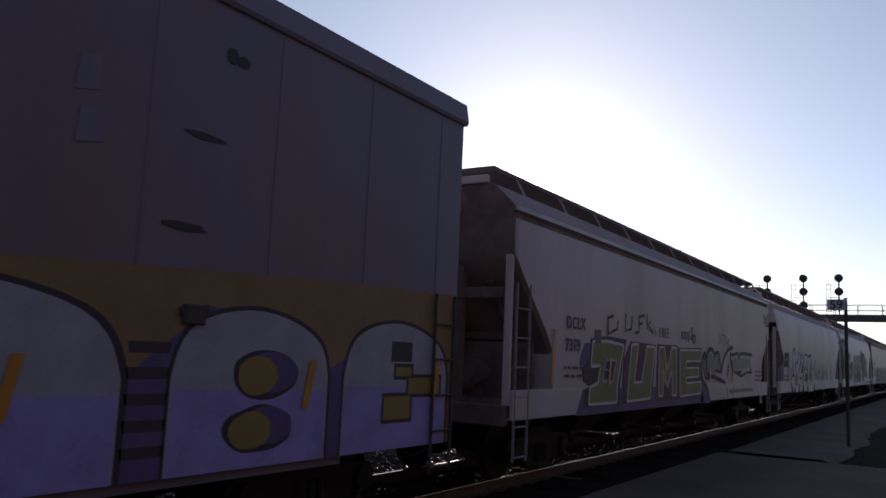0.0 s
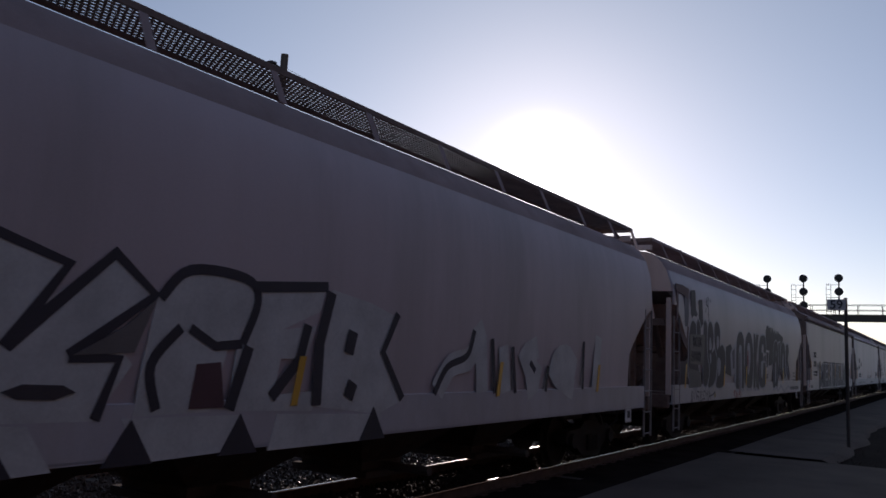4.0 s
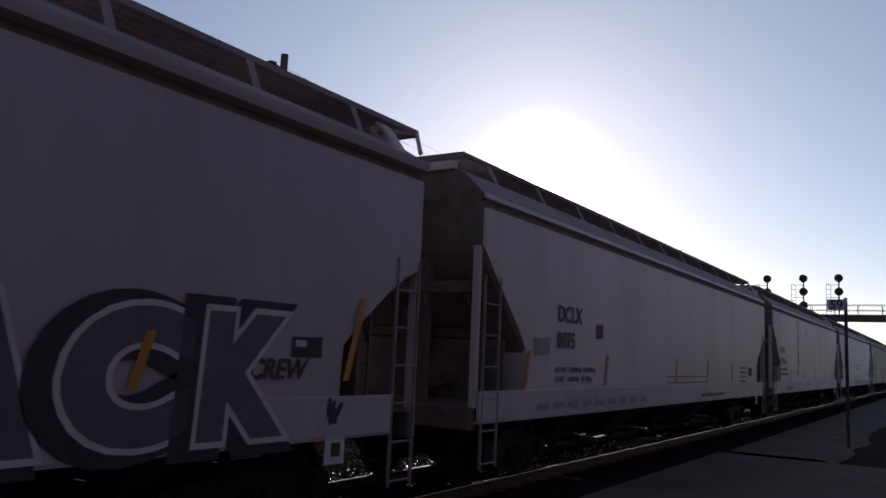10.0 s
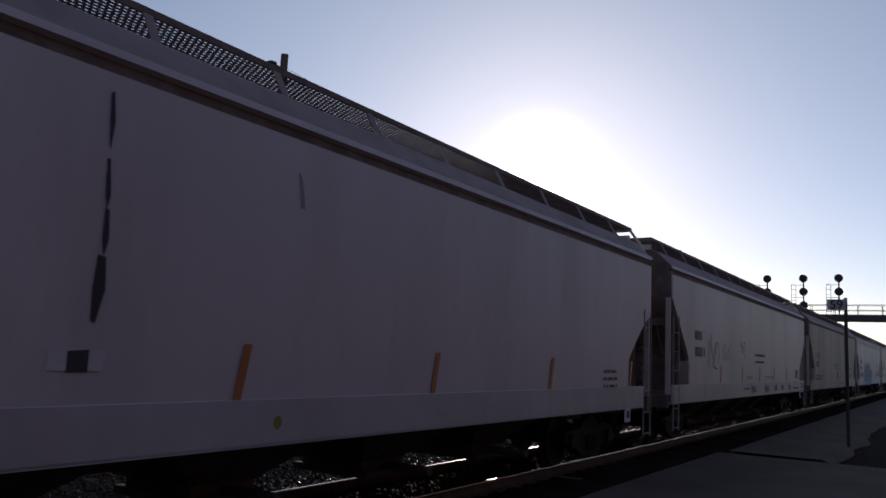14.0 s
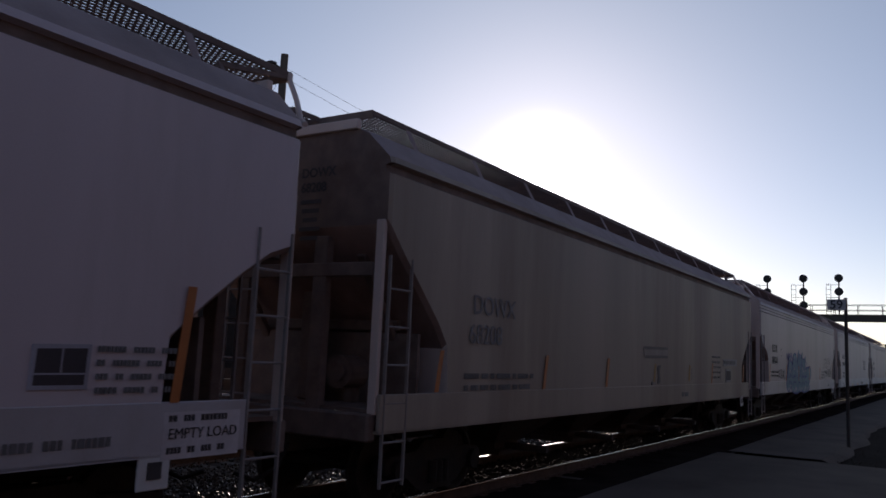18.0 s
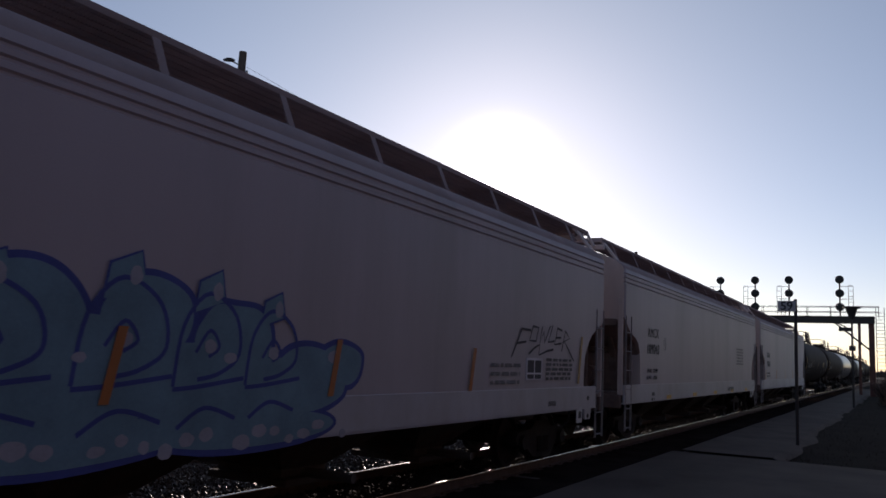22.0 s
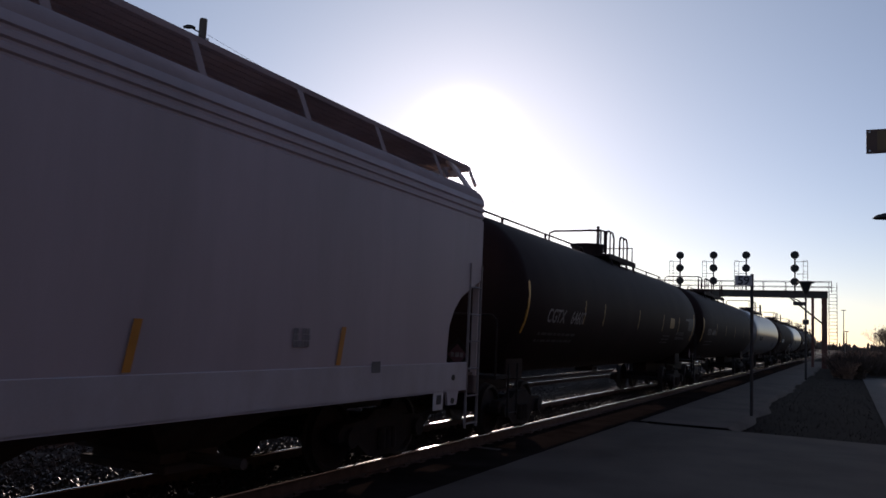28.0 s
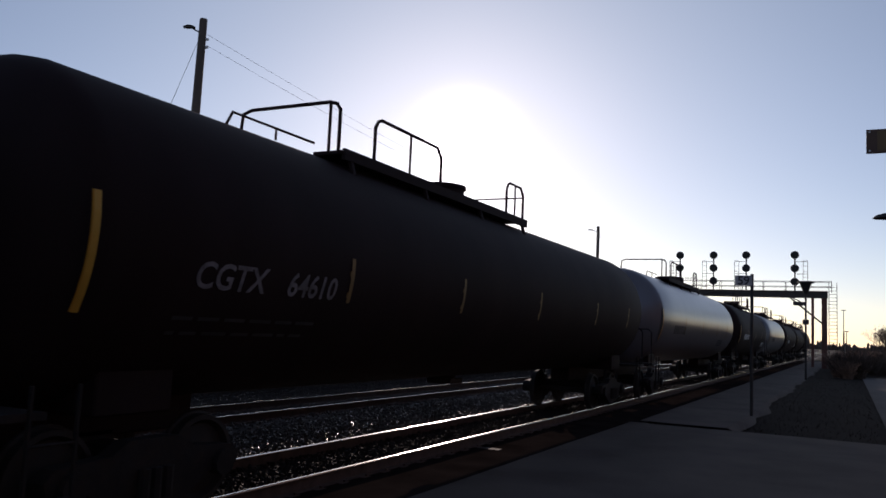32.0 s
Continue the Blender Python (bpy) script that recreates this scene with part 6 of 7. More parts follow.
outlined([(14.17, 2.51), (14.23, 2.76), (14.8, 2.84), (14.94, 2.52), (14.65, 2.21), (15.17, 1.6), (14.97, 1.46), (14.46, 2.0), (14.3, 1.5), (14.16, 1.6)], 4, "charcoal", "fog", 0.06)
stroke(car, L, [(11.68, 1.2), (11.76, 1.13), (12.25, 1.24), (12.65, 1.09), (13.18, 1.27), (13.84, 1.05), (14.73, 1.25), (15.16, 1.1)], 0.09, "fog", 8, False)
scribble(car, L, 5.8, 6.8, 0.98, 1.25, "red", 0.03, 33, 10)
bars(car, L, 15.7, 1.72, 0.6, 3, seed=5, hgt=0.05)
bars(car, L, 15.2, 1.16, 1.8, 1, seed=25, hgt=0.12)
stripes(car, L, [1.0, 4.72, 7.45, 10.4, 13.6, 16.6], "yellow", 1.62, 0.55)

# white hopper with grey block letters
car, L = HOP[3]
marks(car, L, "ROIX", 1.88, 2.42, 0.36, offset=0.004)
marks(car, L, "58011", 1.82, 2.02, 0.36, offset=0.004)
marks(car, L, "LD LMT  222000 LBS", 1.78, 1.74, 0.13)
marks(car, L, "LT WT    64000 LBS", 1.76, 1.60, 0.13)
scribble(car, L, 2.95, 3.4, 1.75, 2.15, "dark", 0.05, 41, 9)
for k, (ch, x0, x1) in enumerate((("M", 3.75, 5.25), ("E", 5.6, 6.4), ("N", 6.65, 7.85), ("I", 8.6, 9.0), ("N", 9.25, 10.4), ("B", 10.85, 11.65), ("L", 11.95, 12.5), ("A", 12.65, 13.6), ("C", 13.75, 14.85), ("K", 15.0, 15.95))):
    letter(car, L, ch, x0, x1, 1.1, 2.15, (("dark", 0.12, -0.14, -0.01), ("white", 0.055, 0, 0), ("slate", 0.015, 0, 0)), 0.05, 0.05, 2 + 2 * k)
marks(car, L, "CREW", 15.5, 1.6, 0.26, shear=0.25, offset=0.006)
poly(car, L, [(16.06, 1.8), (16.48, 1.8), (16.48, 2.0), (16.06, 1.99)], "dark", 0)
poly(car, L, [(16.1, 1.9), (16.25, 1.9), (16.25, 1.96), (16.1, 1.96)], "white", 1)
scribble(car, L, 16.55, 16.85, 1.18, 1.42, "dark", 0.05, 43, 10)
bars(car, L, 0.9, 1.15, 0.7, 1, seed=6, hgt=0.12)
poly(car, L, [(0.42, 1.14), (0.58, 1.14), (0.58, 1.25), (0.42, 1.25)], "hotpink", 0)
stripes(car, L, [0.98, 3.75, 6.9, 9.45, 11.45], "amber", 1.85, 0.8)
stripes(car, L, [14.4], "amber", 1.75, 0.45, 0.3)
stripes(car, L, [16.97], "amber", 2.0, 0.85, 0.28)
bars(car, L, 2.9, 1.2, 0.12, 1, "yellow", 0.12, seed=7)

# white hopper, clean
car, L = HOP[4]
marks(car, L, "DCLX", 2.46, 2.48, 0.36, offset=0.008)
marks(car, L, "8075", 2.44, 2.06, 0.36, offset=0.008)
marks(car, L, "LD LMT   220000 lbs  100 000 kg", 2.4, 1.68, 0.12)
marks(car, L, "LT WT    65500 lbs   29 700 kg", 2.38, 1.53, 0.12)
poly(car, L, [(4.1, 2.26), (4.4, 2.28), (4.4, 2.52), (4.1, 2.5)], "maroon", 0)
poly(car, L, [(1.65, 1.92), (2.18, 1.95), (2.18, 2.2), (1.65, 2.18)], "panel", 0)
rnd = random.Random(52)
for k in range(9):                    # a faint cursive line along the sill
    pts, x = [], 1.75 + k * 0.58
    for j in range(9):
        pts.append((x + 0.055 * j, 1.16 + (0.07 if j % 2 else -0.05) * rnd.uniform(0.5, 1.3)))
    stroke(car, L, pts, 0.024, "drab", 2 + k % 2, True, "sprayed_tag")
bars(car, L, 8.2, 1.6, 3.4, 2, seed=8, hgt=0.03)
bars(car, L, 15.2, 1.85, 0.9, 4, seed=9, hgt=0.05)
poly(car, L, [(16.4, 1.6), (16.9, 1.6), (16.9, 1.85), (16.4, 1.85)], "dark", 0)
bars(car, L, 11.0, 1.15, 2.4, 1, seed=10, hgt=0.08)
stripes(car, L, [1.4, 4.6, 8.9, 11.6, 14.3, 17.6], "orange", 1.72, 0.55)

# white hopper with rust spots
car, L = HOP[5]
marks(car, L, "CCBX", 1.25, 2.42, 0.36, "worn", offset=0.003, space=1.05)
marks(car, L, "57996", 1.2, 2.02, 0.36, "worn", offset=0.003, space=1.05)
bars(car, L, 1.1, 1.85, 1.7, 1, seed=11, hgt=0.09)
bars(car, L, 1.2, 1.68, 1.9, 1, seed=12, hgt=0.09)
poly(car, L, blob(2.42, 2.15, 0.09, 0.09, 3, 0.05), "slate", 0)
bars(car, L, 2.73, 1.16, 1.25, 1, "worn", seed=13, hgt=0.13, gap=0.2)
poly(car, L, blob(2.6, 1.15, 0.07, 0.07, 6), "yellow", 1)
poly(car, L, blob(3.62, 1.76, 0.06, 0.06, 7), "yellow", 1)
for a, b in (((2.54, 2.1), (2.77, 2.1)), ((2.77, 2.1), (2.77, 2.33)), ((2.77, 2.33), (2.54, 2.33)), ((2.54, 2.33), (2.54, 2.1))):
    stroke(car, L, [a, b], 0.014, "dark", 1, False, "stencil_frame")
bars(car, L, 4.6, 2.4, 0.05, 5, seed=14, hgt=0.12, gap=0.22)
poly(car, L, [(5.0, 1.66), (5.42, 1.66), (5.44, 1.81), (5.0, 1.8)], "white", 0)
poly(car, L, [(5.14, 1.65), (5.31, 1.65), (5.31, 1.81), (5.14, 1.8)], "charcoal", 1)
poly(car, L, [(5.29, 3.72), (5.31, 3.73), (5.34, 3.5), (5.32, 3.3), (5.3, 3.5)], "dark", 0)
poly(car, L, [(5.31, 3.22), (5.33, 3.22), (5.36, 2.95), (5.34, 2.85), (5.32, 2.95)], "dark", 0)
poly(car, L, [(5.33, 2.85), (5.36, 2.84), (5.38, 2.62), (5.35, 2.5), (5.33, 2.62)], "dark", 0)
poly(car, L, [(5.31, 2.5), (5.37, 2.49), (5.39, 2.25), (5.33, 2.0), (5.3, 2.02), (5.29, 2.25)], "dark", 0)
poly(car, L, [(7.35, 3.55), (7.4, 3.5), (7.46, 3.22), (7.42, 3.22)], "panel", 0)
poly(car, L, blob(7.28, 1.2, 0.05, 0.06, 5), "yellow", 1)
bars(car, L, 15.4, 1.7, 0.7, 3, seed=15, hgt=0.05)
stripes(car, L, [0.9, 3.43, 6.8, 9.9, 13.2, 16.8], "orange", 1.66, 0.48)

# white hopper with tags on the sill
car, L = HOP[6]
bars(car, L, 8.83, 2.26, 1.55, 1, "ink", seed=16, hgt=0.07)
bars(car, L, 8.85, 2.05, 1.4, 1, "ink", seed=17, hgt=0.06)
for x0, x1, zz in ((7.57, 8.44, 1.595), (7.61, 8.4, 1.535), (10.23, 11.9, 1.595), (10.5, 11.9, 1.535)):
    stroke(car, L, [(x0, zz), (x1, zz)], 0.022, "drab", 1, False, "stencil_line")
stroke(car, L, [(7.17, 1.235), (7.99, 1.235)], 0.05, "drab", 1, False, "stencil_line")
scribble(car, L, 6.8, 7.4, 2.2, 2.6, "dark", 0.03, 60, 9)
stroke(car, L, [(3.5, 2.7), (3.4, 2.4), (3.7, 2.0), (3.9, 2.5), (3.6, 1.9), (4.0, 1.8)], 0.035, "dark", 1)
scribble(car, L, 3.2, 4.3, 1.8, 2.6, "maroon", 0.03, 61, 16)
scribble(car, L, 4.6, 5.6, 2.0, 2.5, "ochre", 0.03, 62, 14)
for k, (x, w) in enumerate(((8.28, 0.72), (10.34, 0.7), (11.97, 0.58), (13.31, 0.53), (14.8, 0.55))):
    for loop in ([(0.0, 0.2), (0.05, 0.04), (0.12, 0.18), (0.02, 0.12), (0.14, 0.02)], [(0.2, 0.04), (0.3, 0.2), (0.38, 0.08), (0.24, 0.02), (0.2, 0.16)], [(0.44, 0.2), (0.46, 0.02), (0.56, 0.14), (0.48, 0.1)],
                 [(0.62, 0.04), (0.7, 0.2), (0.78, 0.06), (0.64, 0.04)], [(0.84, 0.2), (0.86, 0.04), (0.94, 0.06), (1.0, 0.03)], [(0.3, 0.0), (0.55, 0.01)]):
        stroke(car, L, [(x + a * w, 1.1 + b) for a, b in loop], 0.045 if k < 2 else 0.035, "dark", 2, True, "sprayed_tag")
poly(car, L, [(16.42, 1.53), (16.86, 1.53), (16.87, 1.85), (16.43, 1.84)], "fog", 0)
poly(car, L, [(16.45, 1.56), (16.83, 1.56), (16.84, 1.82), (16.46, 1.81)], "charcoal", 1)
poly(car, L, [(16.64, 1.64), (16.652, 1.64), (16.655, 1.82), (16.643, 1.82)], "fog", 2)
poly(car, L, [(16.45, 1.632), (16.84, 1.634), (16.84, 1.646), (16.45, 1.644)], "fog", 2)
bars(car, L, 16.92, 1.82, 0.7, 4, "print", seed=19, hgt=0.045, gap=0.1)
poly(car, L, [(17.55, 0.97), (18.35, 0.97), (18.35, 1.34), (17.55, 1.34)], "white", 0)
marks(car, L, "EMPTY LOAD", 17.6, 1.13, 0.12)
bars(car, L, 17.6, 1.29, 0.7, 1, "ink", seed=72, hgt=0.05)
bars(car, L, 17.6, 1.04, 0.65, 1, "ink", seed=73, hgt=0.05)
bars(car, L, 15.9, 1.15, 1.2, 1, seed=74, hgt=0.07)
bars(car, L, 1.9, 2.6, 0.8, 1, seed=22, hgt=0.22)
bars(car, L, 1.9, 2.2, 0.9, 1, seed=23, hgt=0.22)
stripes(car, L, [1.3, 4.4, 6.99, 9.5, 11.93, 14.4], "orange", 1.66, 0.44)
stripes(car, L, [17.68], "orange", 1.88, 0.93, 0.1)

# dirty beige hopper
car, L = HOP[7]
marks(car, L, "DOWX", 1.95, 2.42, 0.36, "worn", offset=0.003)
marks(car, L, "68208", 1.88, 2.04, 0.36, "worn", offset=0.003)
bars(car, L, 1.8, 1.62, 2.0, 2, seed=24, hgt=0.07, gap=0.15)
poly(car, L, [(8.85, 2.0), (10.4, 2.02), (10.39, 2.2), (8.78, 2.18)], "dusty", 0, "faded_panel")
for zz in (2.18, 2.0):
    stroke(car, L, [(8.76 if zz > 2.1 else 8.87, zz), (9.6, zz + 0.012), (10.4, zz + 0.022)], 0.06, "drab", 1, False, "stencil_line")
poly(car, L, smooth([(9.7, 1.8), (9.94, 1.84), (9.84, 1.7), (9.9, 1.5), (9.72, 1.46), (9.74, 1.62)], 4), "drab", 1, "grime_mark")
poly(car, L, blob(9.36, 1.47, 0.06, 0.04, 71, 0.2), "drab", 1, "grime_mark")
for x in (12.29, 15.07):
    stroke(car, L, [(x, 1.52), (x + 0.03, 1.8)], 0.04, "drab", 1, False, "grime_mark")
bars(car, L, 11.5, 1.2, 0.65, 1, seed=76, hgt=0.1)
poly(car, L, [(15.7, 1.45), (16.3, 1.45), (16.3, 1.8), (15.7, 1.8)], "panel", 0)
poly(car, L, [(15.75, 1.5), (16.25, 1.5), (16.25, 1.75), (15.75, 1.75)], "dark", 1)
poly(car, L, [(15.4, 1.88), (17.0, 1.9), (17.0, 2.08), (15.4, 2.06)], "panel", 0)
bars(car, L, 15.45, 1.98, 1.5, 1, seed=26, hgt=0.1)
bars(car, L, 14.2, 2.1, 0.9, 5, seed=27, hgt=0.05)
stripes(car, L, [1.2, 4.2, 6.8, 14.2, 17.8], "orange", 1.68, 0.5)
stripes(car, L, [9.5, 12.1], "dimyellow", 1.68, 0.36)

# white hopper with the blue piece
car, L = HOP[8]
marks(car, L, "ECUX", 1.9, 2.44, 0.36, offset=0.008)
marks(car, L, "880118", 1.86, 2.04, 0.34, offset=0.008)
bars(car, L, 1.7, 1.75, 1.4, 2, seed=28, hgt=0.07)
for tag in ([(3.05, 1.52), (3.08, 1.82), (3.22, 1.56), (3.25, 1.84)], [(3.36, 1.56), (3.33, 1.78), (3.46, 1.82), (3.5, 1.6), (3.38, 1.54)], [(3.58, 1.52), (3.6, 1.82), (3.74, 1.76), (3.62, 1.68), (3.76, 1.58), (3.6, 1.52)],
            [(3.82, 1.5), (3.9, 1.82), (4.0, 1.52)], [(3.84, 1.62), (3.98, 1.62)], [(4.06, 1.5), (4.08, 1.8), (4.2, 1.72), (4.08, 1.64), (4.24, 1.5), (4.4, 1.62)]):
    stroke(car, L, tag, 0.045, "dark", 2, True, "sprayed_tag")
stroke(car, L, [(3.5, 2.33), (3.78, 2.33), (3.78, 2.56), (3.5, 2.56), (3.5, 2.33)], 0.02, "dark", 1, False)
rnd = random.Random(11)
lobes = [(5.1, 1.35, 0.42, 0.3), (5.5, 1.75, 0.55, 0.4), (6.2, 1.45, 0.6, 0.42), (6.6, 2.05, 0.5, 0.42), (7.2, 1.6, 0.6, 0.5), (7.7, 2.1, 0.45, 0.36), (8.2, 1.5, 0.6, 0.45),
         (8.7, 1.95, 0.5, 0.34), (9.2, 1.45, 0.6, 0.38), (9.8, 1.6, 0.6, 0.32), (10.3, 1.75, 0.4, 0.22), (6.9, 1.15, 1.3, 0.18), (9.0, 1.15, 1.3, 0.16)]
for k, (cx, cz, rx, rz) in enumerate(lobes):
    poly(car, L, blob(cx, cz, rx + 0.06, rz + 0.06, 90 + k, 0.08), "blue", 0.4 * k)
for k, (cx, cz, rx, rz) in enumerate(lobes):
    poly(car, L, blob(cx, cz, rx, rz, 90 + k, 0.08), "cyan", 6 + 0.4 * k)
for k, (x, z, w, hh) in enumerate(((5.0, 1.3, 0.7, 0.9), (5.9, 1.25, 0.9, 1.05), (7.05, 1.2, 0.85, 1.2), (8.0, 1.2, 0.75, 1.15), (8.85, 1.25, 0.7, 1.0))):
    top = [(x, z + 0.3 * hh), (x + 0.1 * w, z + 0.75 * hh), (x + 0.45 * w, z + 1.0 * hh), (x + 0.9 * w, z + 0.85 * hh), (x + 1.0 * w, z + 0.55 * hh), (x + 0.7 * w, z + 0.4 * hh), (x + 0.35 * w, z + 0.35 * hh)]
    stroke(car, L, top, 0.04, "blue", 13)
    stroke(car, L, [(x + 0.3 * w, z + 0.55 * hh), (x + 0.5 * w, z + 0.72 * hh), (x + 0.66 * w, z + 0.6 * hh), (x + 0.5 * w, z + 0.52 * hh)], 0.035, "blue", 13)
    stroke(car, L, [(x, z + 0.28 * hh), (x + 0.4 * w, z + 0.3 * hh), (x + 1.1 * w, z + 0.36 * hh)], 0.04, "blue", 13)
    stroke(car, L, [(x + 0.1 * w, z), (x + 0.5 * w, z + 0.14 * hh), (x + 1.0 * w, z + 0.05 * hh)], 0.04, "blue", 13)
    spike = [(x + 0.25 * w, z + 0.85 * hh), (x + 0.3 * w, z + 1.08 * hh), (x + 0.62 * w, z + 1.18 * hh), (x + 0.7 * w, z + 0.95 * hh)]
    stroke(car, L, spike + spike[:1], 0.05, "blue", 5.4, False)
    poly(car, L, spike, "cyan", 12)
    poly(car, L, blob(x + 0.58 * w, z + 1.02 * hh, 0.06, 0.08, k), "fog", 14)
    poly(car, L, blob(x + 0.52 * w, z + 0.6 * hh, 0.07, 0.06, k + 9), "fog", 15)
for k in range(26):
    x = 4.9 + k * 0.22
    poly(car, L, blob(x, 1.08 + 0.06 * math.sin(k * 1.7) + (0.75 if k % 7 == 3 else 0.0), rnd.uniform(0.05, 0.11), rnd.uniform(0.04, 0.07), k, 0.1), "fog", 14)
scribble(car, L, 4.7, 5.9, 2.2, 2.45, "blue", 0.035, 81, 9)
for name_stroke in ([(14.71, 1.92), (14.86, 2.09), (15.1, 2.38), (15.46, 2.37)], [(14.92, 2.14), (15.28, 2.18)], [(15.54, 2.44), (15.79, 2.43), (15.68, 2.2), (15.41, 2.2), (15.54, 2.44)],
                    [(15.95, 2.46), (15.84, 2.17), (16.02, 2.37), (16.06, 2.19), (16.31, 2.49)], [(16.43, 2.51), (16.22, 2.2), (16.51, 2.23)], [(16.88, 2.43), (16.65, 2.46), (16.52, 2.17), (16.85, 2.2)], [(16.56, 2.29), (16.82, 2.3)],
                    [(16.86, 2.06), (17.04, 2.43), (17.26, 2.3), (16.98, 2.24), (17.24, 2.08), (17.5, 1.89)], [(15.39, 1.98), (15.61, 2.08), (15.85, 2.15), (15.82, 1.97), (16.19, 2.05), (16.47, 2.08)]):
    stroke(car, L, name_stroke, 0.04, "dark", 2, False, "sprayed_tag")
poly(car, L, [(15.32, 1.56), (15.98, 1.56), (15.98, 1.92), (15.32, 1.92)], "white", 0)
for i in (0, 1):
    poly(car, L, [(15.36 + i * 0.31, 1.68), (15.63 + i * 0.31, 1.68), (15.63 + i * 0.31, 1.88), (15.36 + i * 0.31, 1.88)], "dark", 1)
    poly(car, L, [(15.36 + i * 0.31, 1.58), (15.63 + i * 0.31, 1.58), (15.63 + i * 0.31, 1.65), (15.36 + i * 0.31, 1.65)], "dark", 1)
bars(car, L, 14.0, 1.79, 1.1, 3, "worn", seed=29, hgt=0.06)
bars(car, L, 16.15, 1.9, 1.3, 5, seed=30, hgt=0.05, gap=0.08)
bars(car, L, 16.3, 1.15, 0.35, 1, seed=34, hgt=0.08)
stripes(car, L, [1.4, 4.55, 7.4, 10.2, 13.4], "orange", 1.72, 0.6)
stripes(car, L, [17.82], "dimyellow", 1.92, 0.88)

# two light grey hoppers
car, L = HOP[9]
marks(car, L, "AMCX", 1.9, 2.55, 0.34, space=1.06)
marks(car, L, "109043", 1.81, 2.15, 0.35, offset=0.004, space=1.14)
marks(car, L, "LD LMT  220100", 1.84, 1.7, 0.14)
marks(car, L, "LT WT    65900", 1.82, 1.53, 0.14)
for a, b in (((3.41, 2.29), (3.67, 2.29)), ((3.67, 2.29), (3.67, 2.52)), ((3.67, 2.52), (3.41, 2.52)), ((3.41, 2.52), (3.41, 2.29)), ((3.43, 2.57), (3.68, 2.57))):
    stroke(car, L, [a, b], 0.014, "dark", 1, False, "stencil_frame")
marks(car, L, "C", 3.5, 2.33, 0.2, "print")
bars(car, L, 14.3, 2.6, 1.45, 6, "worn", seed=35, hgt=0.05, gap=0.11)
bars(car, L, 12.4, 1.15, 1.3, 1, seed=36, hgt=0.14)
for x in (3.8, 6.9, 10.0, 13.1, 16.2):
    part("reflector_stripe", cached("flat_stripe", lambda: MB().box((0, 0, 0), (0.5, 0.004, 0.1)).mesh("reflector_stripe", M["yellow"])), car, pose(-L / 2 + x + 0.2, -1.614, 1.075))
bars(car, L, 2.3, 1.18, 0.3, 2, seed=37, hgt=0.08)
car, L = HOP[10]
bars(car, L, 1.9, 2.55, 1.0, 1, seed=38, hgt=0.24)
bars(car, L, 1.9, 2.15, 1.1, 1, seed=39, hgt=0.24)
bars(car, L, 1.8, 1.72, 1.1, 2, seed=45, hgt=0.07)
bars(car, L, 14.4, 1.82, 0.32, 3, "worn", seed=46, hgt=0.06, gap=0.07)
stripes(car, L, [1.4, 5.2, 8.7, 12.26, 15.3], "amber", 1.66, 0.44)
bars(car, L, 16.0, 1.4, 0.35, 1, seed=48, hgt=0.14)

# end panels carry the numbers again
for i, (a, b) in ((0, ("DCLX", "7379")), (4, ("DCLX", "8075")), (7, ("DOWX", "68208")), (8, ("ECUX", "880118")), (9, ("AMCX", "109043")), (5, ("CCBX", "57996")), (3, ("ROIX", "58011"))):
    car, L = HOP[i]
    for txt, z in ((a, 3.92), (b, 3.74)):
        for one in cached(("endletters", txt), lambda: single_letters(text_mesh(txt, 0.16, M["ink"], offset=0.004))):
            part("letter", one, car, pose(-L / 2 + 0.055, -1.05 if i == 3 else -0.66 if i == 8 else -0.08 if i == 5 else -0.25, z, 90, 0, -90))
    if i in (4, 7):
        for k in range(5):
            part("small_print", cached(("endbar", k), lambda: MB().box((0, 0, 0), (0.004, 0.32 - 0.05 * (k % 3), 0.05)).mesh("small_print", M["ink"])), car, pose(-L / 2 + 0.055, -0.42, 3.62 - 0.11 * k))

# tank car lettering follows the curve of the shell
def tank_text(car, L, txt, x, z, size, material="whitepaint"):
    me = text_mesh(txt, size, M[material], extrude=0.0, offset=0.006, shear=0.12).copy()
    r, zc = 1.598, 2.63
    for v in me.vertices:
        a = (z + v.co.y - zc) / r
        v.co = (x - L / 2 + v.co.x, -r * math.cos(a), zc + r * math.sin(a))
    if size < 0.2:
        return tagged(part("small_print", me, car), kind="stuff")
    for one in single_letters(me):
        part("letter", one, car)


def tank_bars(car, L, x, z, w, n, seed, material="whitepaint", hgt=0.06, gap=0.12):
    rnd = random.Random(seed)
    mb = MB()
    for i in range(n):
        xx = 0.0
        while xx < w:
            ww = rnd.uniform(0.1, 0.35)
            a0, a1 = ((z - i * gap - 2.63) / 1.598, (z - i * gap + hgt - 2.63) / 1.598)
            mb.add([(x - L / 2 + xx + dx, -1.598 * math.cos(a), 2.63 + 1.598 * math.sin(a)) for a in (a0, a1) for dx in (0, ww)], [(0, 1, 3, 2)])
            xx += ww + 0.07
    return part("small_print", mb.mesh("small_print", M[material]), car)


def tank_panel(car, L, x0, x1, z0, z1, material):
    mb = MB()
    for k in range(4):
        a0, a1 = ((z0 + (z1 - z0) * (k + d) / 4 - 2.63) / 1.598 for d in (0, 1))
        mb.add([(x - L / 2, -1.598 * math.cos(a), 2.63 + 1.598 * math.sin(a)) for a in (a0, a1) for x in (x0, x1)], [(0, 1, 3, 2)])
    return part("label_panel", mb.mesh("label_panel", M[material]), car)


